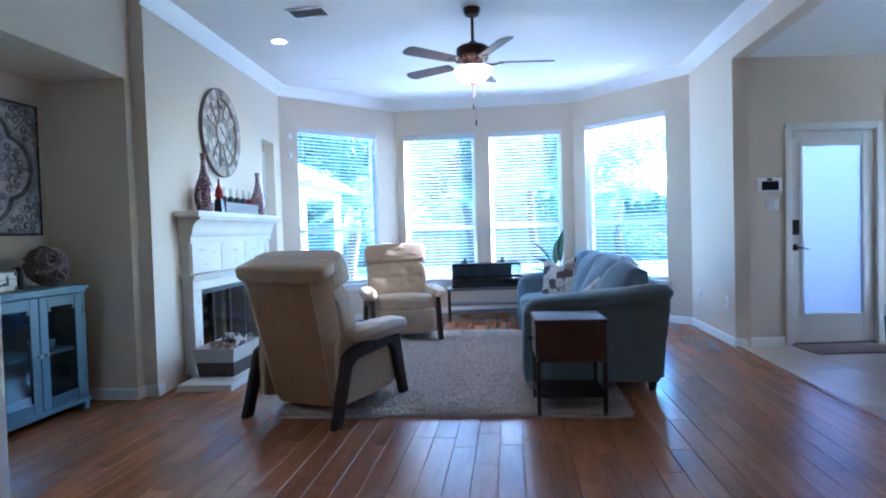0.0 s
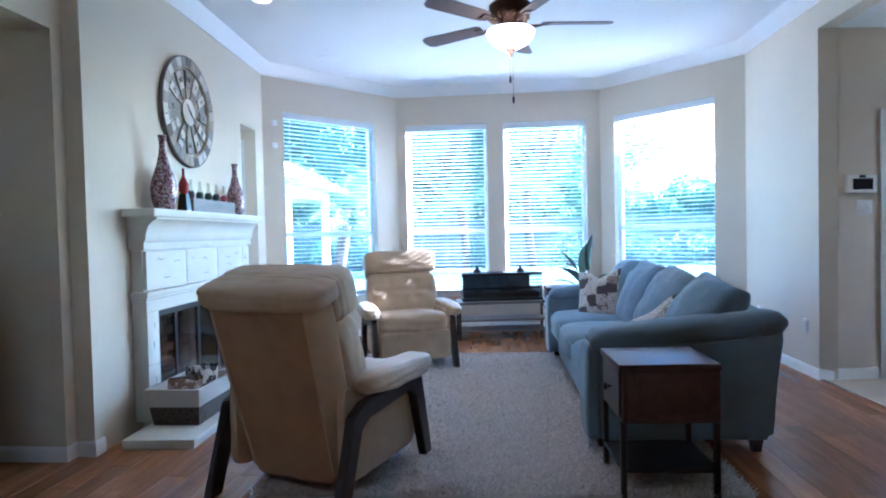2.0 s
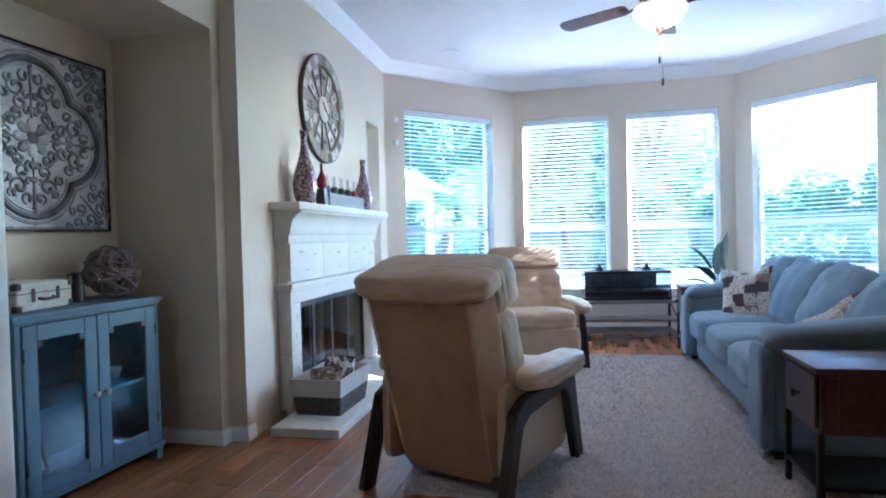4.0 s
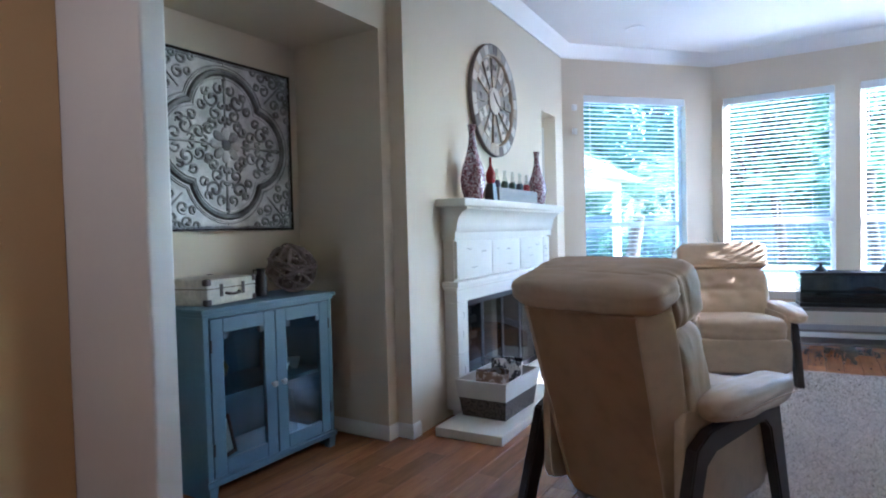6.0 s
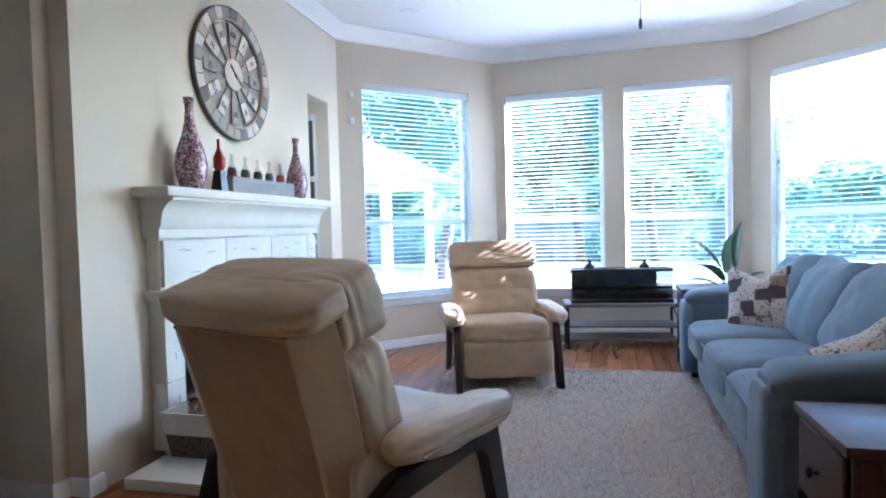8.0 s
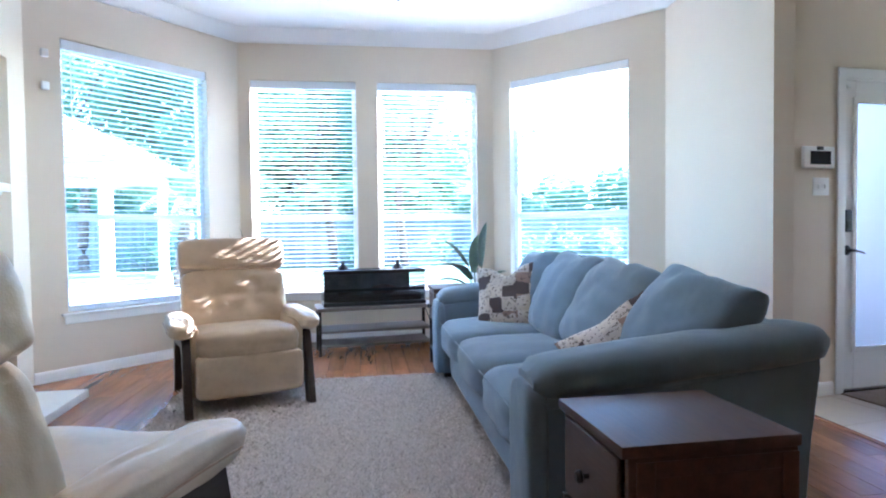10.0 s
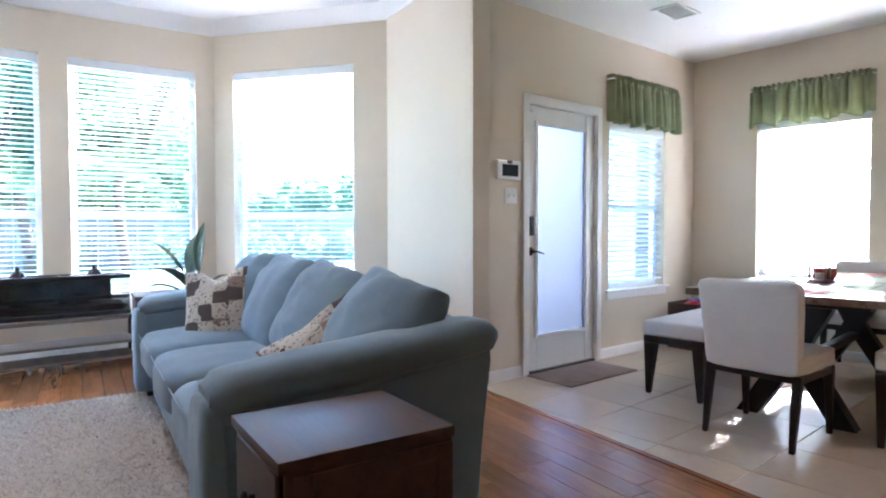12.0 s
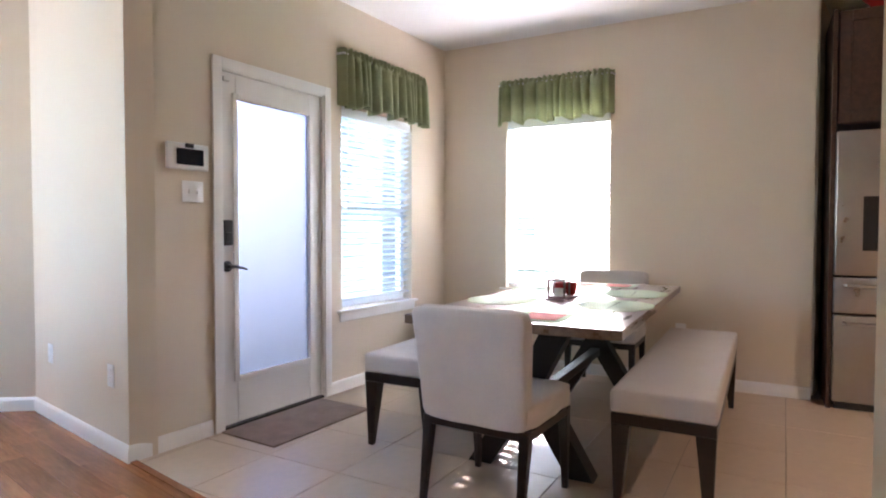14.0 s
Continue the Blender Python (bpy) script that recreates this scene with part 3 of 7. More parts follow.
def recliner(m, label):
    """A push-back recliner with flared wooden side frames; its front faces +y."""
    c = thing("recliner", m @ Matrix.Diagonal((1.04, 1, 1.03, 1)), label, "armchair", "recliners")
    tilt = pose(0, -0.20, 0.24, 17)
    for x in (-0.345, 0.345):
        part("leg_frame", side_frame(x), LEGWOOD, c, "dark espresso wooden leg frame")
    for sx in (-1, 1):
        part("side_panel", cushion(0.05, 0.66, 0.42, 10, 8, m=pose(sx * 0.298, -0.005, 0.31), wob=0.003, seed=sx), LEATHER, c)
        arm = part("armrest", cushion(0.15, 0.66, 0.118, 3.0, 16, wob=0.005, seed=3 + sx, m=pose(sx * 0.36, 0.065, 0.513, -1)), LEATHER, c, "padded cream leather armrest", smooth=True)
        part("seam", tube([(sx * 0.436, -0.2, 0.50), (sx * 0.438, 0.1, 0.505), (sx * 0.438, 0.29, 0.50)], 0.003, 5), LEATHER_BACK, arm)
    part("seat_cushion", cushion(0.60, 0.62, 0.18, 5.5, 14, 0.14, 0.005, 2, pose(0, 0.10, 0.40, 3)), LEATHER, c, smooth=True)
    part("footrest", cushion(0.61, 0.09, 0.25, 10, 10, 0, 0.004, 4, pose(0, 0.355, 0.235, -5)), LEATHER, c, smooth=True)
    part("seat_box", rbox((-0.272, -0.27, 0.2), (0.272, 0.31, 0.36), 0.02, 2), LEATHER, c)
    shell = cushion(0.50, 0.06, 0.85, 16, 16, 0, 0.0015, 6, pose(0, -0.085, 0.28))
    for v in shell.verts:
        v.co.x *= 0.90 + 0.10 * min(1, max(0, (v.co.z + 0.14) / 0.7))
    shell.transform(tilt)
    part("back_shell", shell, LEATHER_BACK, c, "outer back in a darker tan than the cushions", smooth=True)
    for sx in (-1, 1):
        strip = cushion(0.022, 0.135, 0.80, 14, 8, 0, 0.001, 7, pose(sx * 0.277, -0.058, 0.29, 0, 0, -sx * 33))
        for v in strip.verts:
            v.co.x *= 0.90 + 0.10 * min(1, max(0, (v.co.z + 0.14) / 0.7))
        strip.transform(tilt)
        part("side_strip", strip, LEATHER, c, "pale cream leather side strip", smooth=True)
    bm = cushion(0.65, 0.19, 0.46, 6.5, 26, 0, 0.004, 9, tilt @ pose(0, 0.08, 0.345))
    inv = tilt.inverted()
    for v in bm.verts:
        p = inv @ v.co
        if p.y > 0.06:
            dip = 0.0
            for bx in (-0.12, 0.12):
                for bz in (0.33, 0.45):
                    dip += 0.018 * math.exp(-((p.x - bx) ** 2 + (p.z - bz) ** 2) / 0.0016)
            dip += 0.014 * math.exp(-((p.z - 0.39) ** 2) / 0.0006) * (abs(p.x) < 0.27)
            p.y -= dip
            v.co = tilt @ p
    part("lumbar_cushion", bm, LEATHER, c, "tufted cream leather cushion", smooth=True)
    head = cushion(0.675, 0.215, 0.215, 6.5, 22, 0, 0.003, 11, tilt @ pose(0, 0.09, 0.668))
    for v in head.verts:
        p = inv @ v.co
        fold = 0.008 * math.exp(-((p.y - 0.03) / 0.012) ** 2) + 0.006 * math.exp(-((p.y - 0.065) / 0.01) ** 2)
        v.co -= (v.co - tilt @ Vector((0, 0.018, 0.64))).normalized() * fold * min(1, max(0, (abs(p.x) - 0.15) / 0.15))
    part("headrest", head, LEATHER, c, "rolled leather headrest with pleats at its ends", smooth=True)
    part("head_wrap", cushion(0.672, 0.215, 0.115, 4.6, 18, 0, 0.003, 12, tilt @ pose(0, -0.022, 0.716)), LEATHER, c, "leather roll over the top of the back", smooth=True)
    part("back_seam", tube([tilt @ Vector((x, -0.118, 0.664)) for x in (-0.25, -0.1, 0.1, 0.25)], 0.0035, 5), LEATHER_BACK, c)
    return c


recliner(pose(-1.065, 3.44, 0.0, 0, 0, -19.5) @ Matrix.Diagonal((1, 1, 1.03, 1)), "cream leather recliner with dark wooden legs on the rug")
recliner(pose(-1.03, 6.0, 0.0, 0, 0, 200.5), "cream leather recliner with tufted back by the bay window")

# ---------------------------------------------------------------- sofa


def sofa():
    s = thing("sofa", pose(0, 0, 0, 0, 0, 0), "blue-grey upholstered three-seat sofa with loose back cushions", "sofa")
    x0, x1, y0, y1 = 0.325, 1.30, 3.72, 6.34
    part("base", cushion(x1 - x0 - 0.04, y1 - y0 - 0.3, 0.30, 14, 8, 0, 0.003, 1, pose((x0 + x1) / 2 + 0.02, (y0 + y1) / 2, 0.225)), BLUEFAB, s, smooth=True)
    part("back_frame", cushion(0.26, y1 - y0 - 0.16, 0.70, 7, 12, 0, 0.006, 2, pose(x1 - 0.12, (y0 + y1) / 2, 0.43, 0, 6)), BLUEFAB, s, smooth=True)
    w = (y1 - y0 - 0.46) / 3
    for i in range(3):
        yc = y0 + 0.23 + w * (i + 0.5)
        seat = cushion(0.74, w - 0.004, 0.23, 5.0, 16, 0.10, 0.004, 10 + i, pose(x0 + 0.345, yc, 0.375))
        cu = part("seat_cushion", seat, BLUEFAB, s, smooth=True)
        part("front_seam", tube([(x0 - 0.022, yc - w * 0.4, 0.455), (x0 - 0.026, yc, 0.462), (x0 - 0.022, yc + w * 0.4, 0.455)], 0.003, 5), BLUEFAB, cu)
    for i, (yc, ww, zz, lean, roll) in enumerate(((5.90, 0.60, 0.685, 20, 2), (5.33, 0.66, 0.69, 27, -3), (4.75, 0.68, 0.685, 31, -5), (4.16, 0.62, 0.675, 34, -6))):
        t = radians(lean)
        up = Matrix(((0, math.sin(t), math.cos(t), x0 + 0.64 + 0.02 * i), (1, 0, 0, yc), (0, math.cos(t), -math.sin(t), zz), (0, 0, 0, 1)))
        part("back_cushion", pillow(ww, 0.54, 0.30, 0.035, 0.27, 0.01, 20 + i, up @ pose(0, 0, 0, 0, 0, -roll), 24, 0.014), BLUEFAB, s, smooth=True)
    for k, yy in enumerate((y0, y1)):
        g = 1 if k == 0 else -1
        rows = []
        bm = bmesh.new()
        n, seg = 30, 28
        for i in range(n + 1):
            f = i / n
            x = x0 - 0.01 + f * (x1 - x0 + 0.05)
            top = 0.672 + 0.105 * f ** 0.9
            end = max(0.0, 1 - (abs(f - 0.5) / 0.5) ** 14) ** 0.5
            hw, hh = 0.128 * (0.72 + 0.28 * end), 0.070 * (0.35 + 0.65 * end)
            ring = []
            for j in range(seg):
                a = 2 * math.pi * j / seg
                ca, sa = math.cos(a), math.sin(a)
                e = (abs(ca) ** 3.0 + abs(sa) ** 3.0) ** (-1 / 3.0)
                wv = 0.005 * noise.noise(Vector((x * 5, ca * 1.3, sa * 1.3 + k * 9))) + 0.003 * noise.noise(Vector((x * 19, ca * 3, sa * 3)))
                ring.append(bm.verts.new((x, yy + g * 0.125 - g * 0.012 * f + (hw * e + wv) * ca, top - 0.070 + (hh * e + wv) * sa)))
            rows.append(ring)
        for a, b in zip(rows, rows[1:]):
            for j in range(seg):
                bm.faces.new((a[j], a[(j + 1) % seg], b[(j + 1) % seg], b[j]))
        bm.faces.new(rows[0])
        bm.faces.new(rows[-1])
        arm = part("arm", bm, BLUEFAB, s, "padded sloping arm", smooth=None)
        out = [(x0 - 0.012, 0.075), (x1 - 0.03, 0.075), (x1 - 0.01, 0.35), (x1 + 0.03, 0.64), (x1 + 0.025, 0.70), (x0 - 0.005, 0.595)]
        part("arm_panel", prism(out, 0.225, pose(0, yy + (0.018 if k == 0 else -0.243), 0), 0.03), BLUEFAB, arm)
        part("arm_front", cushion(0.085, 0.245, 0.53, 5.0, 12, 0, 0.003, 60 + k, pose(x0 - 0.002, yy + g * 0.128, 0.335)), BLUEFAB, arm, "rounded upholstered arm front", smooth=True)
        part("welt", tube([(x0 + 0.012, yy + g * 0.016, 0.525), (x0 + 0.4, yy + g * 0.016, 0.57), (x1 - 0.05, yy + g * 0.016, 0.645)], 0.004, 5), BLUEFAB, arm)
    for x, y in ((x0 + 0.06, y0 + 0.1), (x1 - 0.1, y0 + 0.1), (x0 + 0.06, y1 - 0.1), (x1 - 0.1, y1 - 0.1)):
        part("foot", lathe([(0.03, 0), (0.045, 0.08)], 4, pose(x, y, 0.0, 0, 0, 45)), LEGWOOD, s, "dark wooden block foot")
    return s


sofa()


def throw_pillow(m, label, dent):
    part_bm = pillow(0.46, 0.46, 0.15, 0.10, 0.36, dent, 31, None, 22, 0.007)
    p = obj("throw_pillow", part_bm, PATCH, True)
    p.matrix_world = m
    return tagged(p, label, "pillow", "throw pillows")


def patch_mat():
    m, t, b = node_mat("patchwork_print")
    v = coords(t, (1, 1, 1))
    ch = t.nodes.new("ShaderNodeTexVoronoi")
    ch.distance = "CHEBYCHEV"
    ch.inputs["Scale"].default_value = 11
    ch.inputs["Randomness"].default_value = 0.35
    t.links.new(v, ch.inputs["Vector"])
    sep = t.nodes.new("ShaderNodeSeparateColor")
    t.links.new(ch.outputs["Color"], sep.inputs[0])
    col = ramp(t, sep.outputs[0], [(0.0, (0.55, 0.50, 0.44)), (0.35, (0.62, 0.57, 0.50)), (0.5, (0.09, 0.075, 0.075)), (0.66, (0.30, 0.22, 0.18)), (0.8, (0.60, 0.56, 0.52))])
    for e in t.nodes:
        if e.bl_idname == "ShaderNodeValToRGB":
            e.color_ramp.interpolation = "CONSTANT"
    mot = noise_node(t, v, 60, 3)
    col = mixc(t, ramp(t, mot, [(0.56, (0, 0, 0)), (0.6, (0.75, 0.75, 0.75))]), col, (0.08, 0.07, 0.07))
    t.links.new(col, b.inputs["Base Color"])
    b.inputs["Roughness"].default_value = 0.9
    return m


PATCH = patch_mat()
throw_pillow(pose(0.74, 5.78, 0.655, 66, 0, -32) @ pose(0, 0, 0, 0, 0, 8), "square throw pillow with a brown and cream patchwork print", 0.07)
throw_pillow(pose(0.88, 4.32, 0.545, 60, 0, -38) @ pose(0, 0, 0, 0, 0, 38), "dark patchwork throw pillow half hidden by the sofa arm", 0.01)

# ---------------------------------------------------------------- side table


def side_table():
    s = thing("side_table", pose(0.355, 3.185, 0, 0, 0, 2) @ Matrix.Diagonal((1, 1, 1.055, 1)), "dark walnut side table with a drawer and metal legs", "side table")
    w, d = 0.44, 0.385
    part("top", rbox((-0.005, -0.005, 0.555), (w + 0.005, d + 0.005, 0.582), 0.003, 2), DARKWOOD, s)
    part("body", join(rbox((0.012, 0.0, 0.33), (w, 0.018, 0.555), 0.002, 1), rbox((0.012, d - 0.018, 0.33), (w, d, 0.555), 0.002, 1), rbox((w - 0.018, 0.018, 0.33), (w - 0.0002, d - 0.018, 0.555), 0), rbox((0.012, 0.018, 0.33), (w - 0.018, d - 0.018, 0.345), 0)), DARKWOOD, s)
    for a, b in (((0.03, -0.006, 0.34), (0.075, -0.0003, 0.545)), ((w - 0.045, -0.006, 0.34), (w - 0.002, -0.0003, 0.545)), ((0.0755, -0.006, 0.51), (w - 0.0455, -0.0003, 0.545)), ((0.0755, -0.006, 0.34), (w - 0.0455, -0.0003, 0.375))):
        part("panel_rail", rbox(a, b, 0.001, 1), DARKWOOD, s)
    dr = part("drawer", rbox((0.0, 0.03, 0.345), (0.0118, d - 0.03, 0.545), 0.003, 1), DARKWOOD, s)
    part("knob", lathe([(0.006, 0), (0.006, 0.014), (0.016, 0.02), (0.017, 0.028), (0.01, 0.034)], 14, pose(0.0, d / 2, 0.445, 0, -90)), METALDARK, dr, "dark round metal knob")
    for x, y in ((0.001, 0.001), (w - 0.026, 0.001), (0.001, d - 0.026), (w - 0.026, d - 0.026)):
        part("leg", rbox((x, y, 0.0), (x + 0.025, y + 0.025, 0.3295), 0.002, 1), METALDARK, s)
    part("shelf", rbox((0.003, 0.003, 0.115), (w - 0.003, d - 0.003, 0.132), 0.002, 1), METALDARK, s)
    return s


side_table()

# ---------------------------------------------------------------- rug


def rug_mat():
    m, t, b = node_mat("shag_wool")
    v = coords(t)
    big = noise_node(t, v, 5, 4)
    mid = noise_node(t, v, 38, 4, 0.7)
    col = mixc(t, 0.65, ramp(t, big, [(0.3, (0.52, 0.455, 0.40)), (0.7, (0.63, 0.56, 0.50))]), ramp(t, mid, [(0.3, (0.48, 0.42, 0.37)), (0.6, (0.66, 0.59, 0.53))]))
    t.links.new(col, b.inputs["Base Color"])
    b.inputs["Roughness"].default_value = 0.95
    b.inputs["Sheen Weight"].default_value = 0.3
    bump(t, b, mid, 0.8, 0.02)
    return m


def rug():
    q = [Vector(p) for p in ((-1.36, 3.13, 0), (0.95, 3.195, 0), (0.98, 6.36, 0), (-1.47, 6.30, 0))]
    bm = bmesh.new()
    n = 70
    grid = []
    for j in range(n + 1):
        row = []
        for i in range(n + 1):
            u, v = i / n, j / n
            p = q[0].lerp(q[1], u).lerp(q[3].lerp(q[2], u), v)
            edge = min(u, v, 1 - u, 1 - v)
            h = 0.022 * min(1, edge * 24 + 0.25) + 0.004 * noise.noise(p * 7)
            p += Vector((noise.noise(p * 17), noise.noise(p * 19 + Vector((5, 0, 0))), 0)) * 0.012
            row.append(bm.verts.new((p.x, p.y, max(0.004, h))))
        grid.append(row)
    for a, b in zip(grid, grid[1:]):
        for i in range(n):
            bm.faces.new((a[i], a[i + 1], b[i + 1], b[i]))
    ring = grid[0] + [r[-1] for r in grid[1:]] + grid[-1][-2::-1] + [r[0] for r in grid[-2:0:-1]]
    low = [bm.verts.new((v.co.x, v.co.y, 0.0005)) for v in ring]
    for i in range(len(ring)):
        j = (i + 1) % len(ring)
        bm.faces.new((ring[j], ring[i], low[i], low[j]))
    base = tagged(obj("area_rug", bm, RUG, True), "thick greyish beige shag rug on the wood floor", "rug")
    rng = random.Random(5)
    tuft = []
    faces = []
    for _ in range(90000):
        u, v = rng.random(), rng.random()
        p = q[0].lerp(q[1], u).lerp(q[3].lerp(q[2], u), v)
        a = rng.random() * 6.283
        l = rng.uniform(0.018, 0.036)
        w = rng.uniform(0.004, 0.008)
        d = Vector((math.cos(a), math.sin(a), 0))
        s = Vector((-d.y, d.x, 0)) * w
        o = Vector((p.x, p.y, 0.019))
        k = len(tuft)
        tuft += [o - s, o + s, o + d * l + Vector((0, 0, rng.uniform(0.004, 0.018)))]
        faces.append((k, k + 1, k + 2))
    me = bpy.data.meshes.new("pile")
    me.from_pydata([tuple(v) for v in tuft], [], faces)
    me.materials.append(PILE)
    pile = new("pile", me)
    pile.parent = base
    pile["kind"] = "stuff"
    return base


RUG = rug_mat()
PILE, pt, pb = node_mat("shag_strands")
pg = pt.nodes.new("ShaderNodeNewGeometry")
pt.links.new(ramp(pt, pg.outputs["Random Per Island"], [(0.0, (0.42, 0.365, 0.32)), (0.5, (0.62, 0.55, 0.49)), (1.0, (0.78, 0.71, 0.65))]), pb.inputs["Base Color"])
pb.inputs["Roughness"].default_value = 0.9
rug()

# ---------------------------------------------------------------- fish tank on its stand


def tank_stand():
    m = pose(-0.62, 7.18, 0, 0, 0, 8.2)
    s = thing("tv_stand", m, "low grey wood stand with metal frame and open shelf", "stand")
    w, d = 1.06, 0.40
    part("top", rbox((0, 0, 0.395), (w, d, 0.425), 0.004, 2), GREYWOOD, s)
    part("shelf", rbox((0.035, 0.02, 0.20), (w - 0.035, d - 0.02, 0.222), 0.003, 1), GREYWOOD, s)
    part("lower_shelf", rbox((0.035, 0.02, 0.075), (w - 0.035, d - 0.02, 0.095), 0.003, 1), GREYWOOD, s)
    for x in (0.01, w - 0.035):
        for y in (0.015, d - 0.04):
            part("leg", rbox((x, y, 0), (x + 0.025, y + 0.025, 0.3948), 0.002, 1), METALDARK, s)
    for x in (0.0105, w - 0.0345):
        part("brace", tube([(x + 0.012, 0.05, 0.23), (x + 0.012, d - 0.05, 0.385)], 0.007, 6), METALDARK, s)
    t = thing("glass_tank", m @ pose(0.06, 0.075, 0.4255), "dark glass reptile tank with black rim on the stand", "tank")
    W, D, H = 0.93, 0.30, 0.32
    part("base_rim", rbox((0, 0, 0), (W, D, 0.035), 0.004, 1), BLACK, t)
    part("top_rim", join(rbox((0, 0, H - 0.03), (W, 0.02, H), 0.003, 1), rbox((0, D - 0.02, H - 0.03), (W, D, H), 0.003, 1), rbox((0, 0.02, H - 0.03), (0.02, D - 0.02, H), 0), rbox((W - 0.02, 0.02, H - 0.03), (W, D - 0.02, H), 0), rbox((W / 2 - 0.012, 0.02, H - 0.025), (W / 2 + 0.012, D - 0.02, H - 0.005), 0)), BLACK, t)
    part("screen_lid", rbox((0.02, 0.02, H - 0.012), (W - 0.02, D - 0.02, H - 0.008), 0), METALDARK, t, smooth=False)
    for a, b in (((0.004, 0.004, 0.035), (W - 0.004, 0.009, H - 0.03)), ((0.004, D - 0.009, 0.035), (W - 0.004, D - 0.004, H - 0.03)), ((0.004, 0.009, 0.035), (0.009, D - 0.009, H - 0.03)), ((W - 0.009, 0.009, 0.035), (W - 0.004, D - 0.009, H - 0.03))):
        part("glass_wall", rbox(a, b, 0), TANKGLASS, t, smooth=False)
    part("back_panel", rbox((0.02, D - 0.016, 0.036), (W - 0.09, D - 0.0095, H - 0.031), 0.001, 1), DARKFILM, t, "dull grey background panel")
    part("front_bar", rbox((0.01, 0.0095, H * 0.40), (W - 0.01, 0.02, H * 0.40 + 0.03), 0.002, 1), BLACK, t)
    part("substrate", cushion(W - 0.04, D - 0.03, 0.07, 8, 10, 0.1, 0.01, 3, pose(W / 2, D / 2, 0.06)), DARKSOIL, t, smooth=True)
    part("hide_log", cushion(0.24, 0.12, 0.10, 2.5, 8, 0, 0.012, 8, pose(0.56, 0.15, 0.125, 0, 0, 12)), DARKWOOD, t, smooth=True)
    part("rock", cushion(0.12, 0.10, 0.08, 2.2, 6, 0, 0.012, 9, pose(0.2, 0.13, 0.11)), DARKSOIL, t, smooth=True)
    for x in (0.19, 0.70):
        l = thing("heat_lamp", m @ pose(0.06 + x, 0.225, 0.4255 + H), "small black dome heat lamp on the tank lid", "lamp", "heat lamps")
        part("dome", lathe([(0.055, 0.0), (0.056, 0.004), (0.045, 0.025), (0.024, 0.045), (0.02, 0.05)], 20), BLACK, l)
        part("socket", lathe([(0.016, 0.05), (0.016, 0.075), (0.008, 0.082)], 14), BLACK, l)
        part("cord", tube([(0, 0, 0.08), (0.005, 0.03, 0.095), (0.01, 0.09, 0.06), (0.02, 0.13, -0.02)], 0.003, 5), BLACK, l)


GREYWOOD = wood("grey_wood", (0.10, 0.085, 0.075), (0.23, 0.20, 0.175), 0.5, (1.2, 14, 14))
TANKGLASS = thin_glass("tank_glass", (0.84, 0.87, 0.88))
DARKFILM = simple("grey_film", (0.13, 0.135, 0.14), 0.6, var=0.5, scale=9, fine=40)
DARKSOIL = simple("dark_substrate", (0.05, 0.038, 0.03), 0.9, var=0.4, scale=30, bmp=0.6, dist=0.01)
tank_stand()

# ---------------------------------------------------------------- fireplace


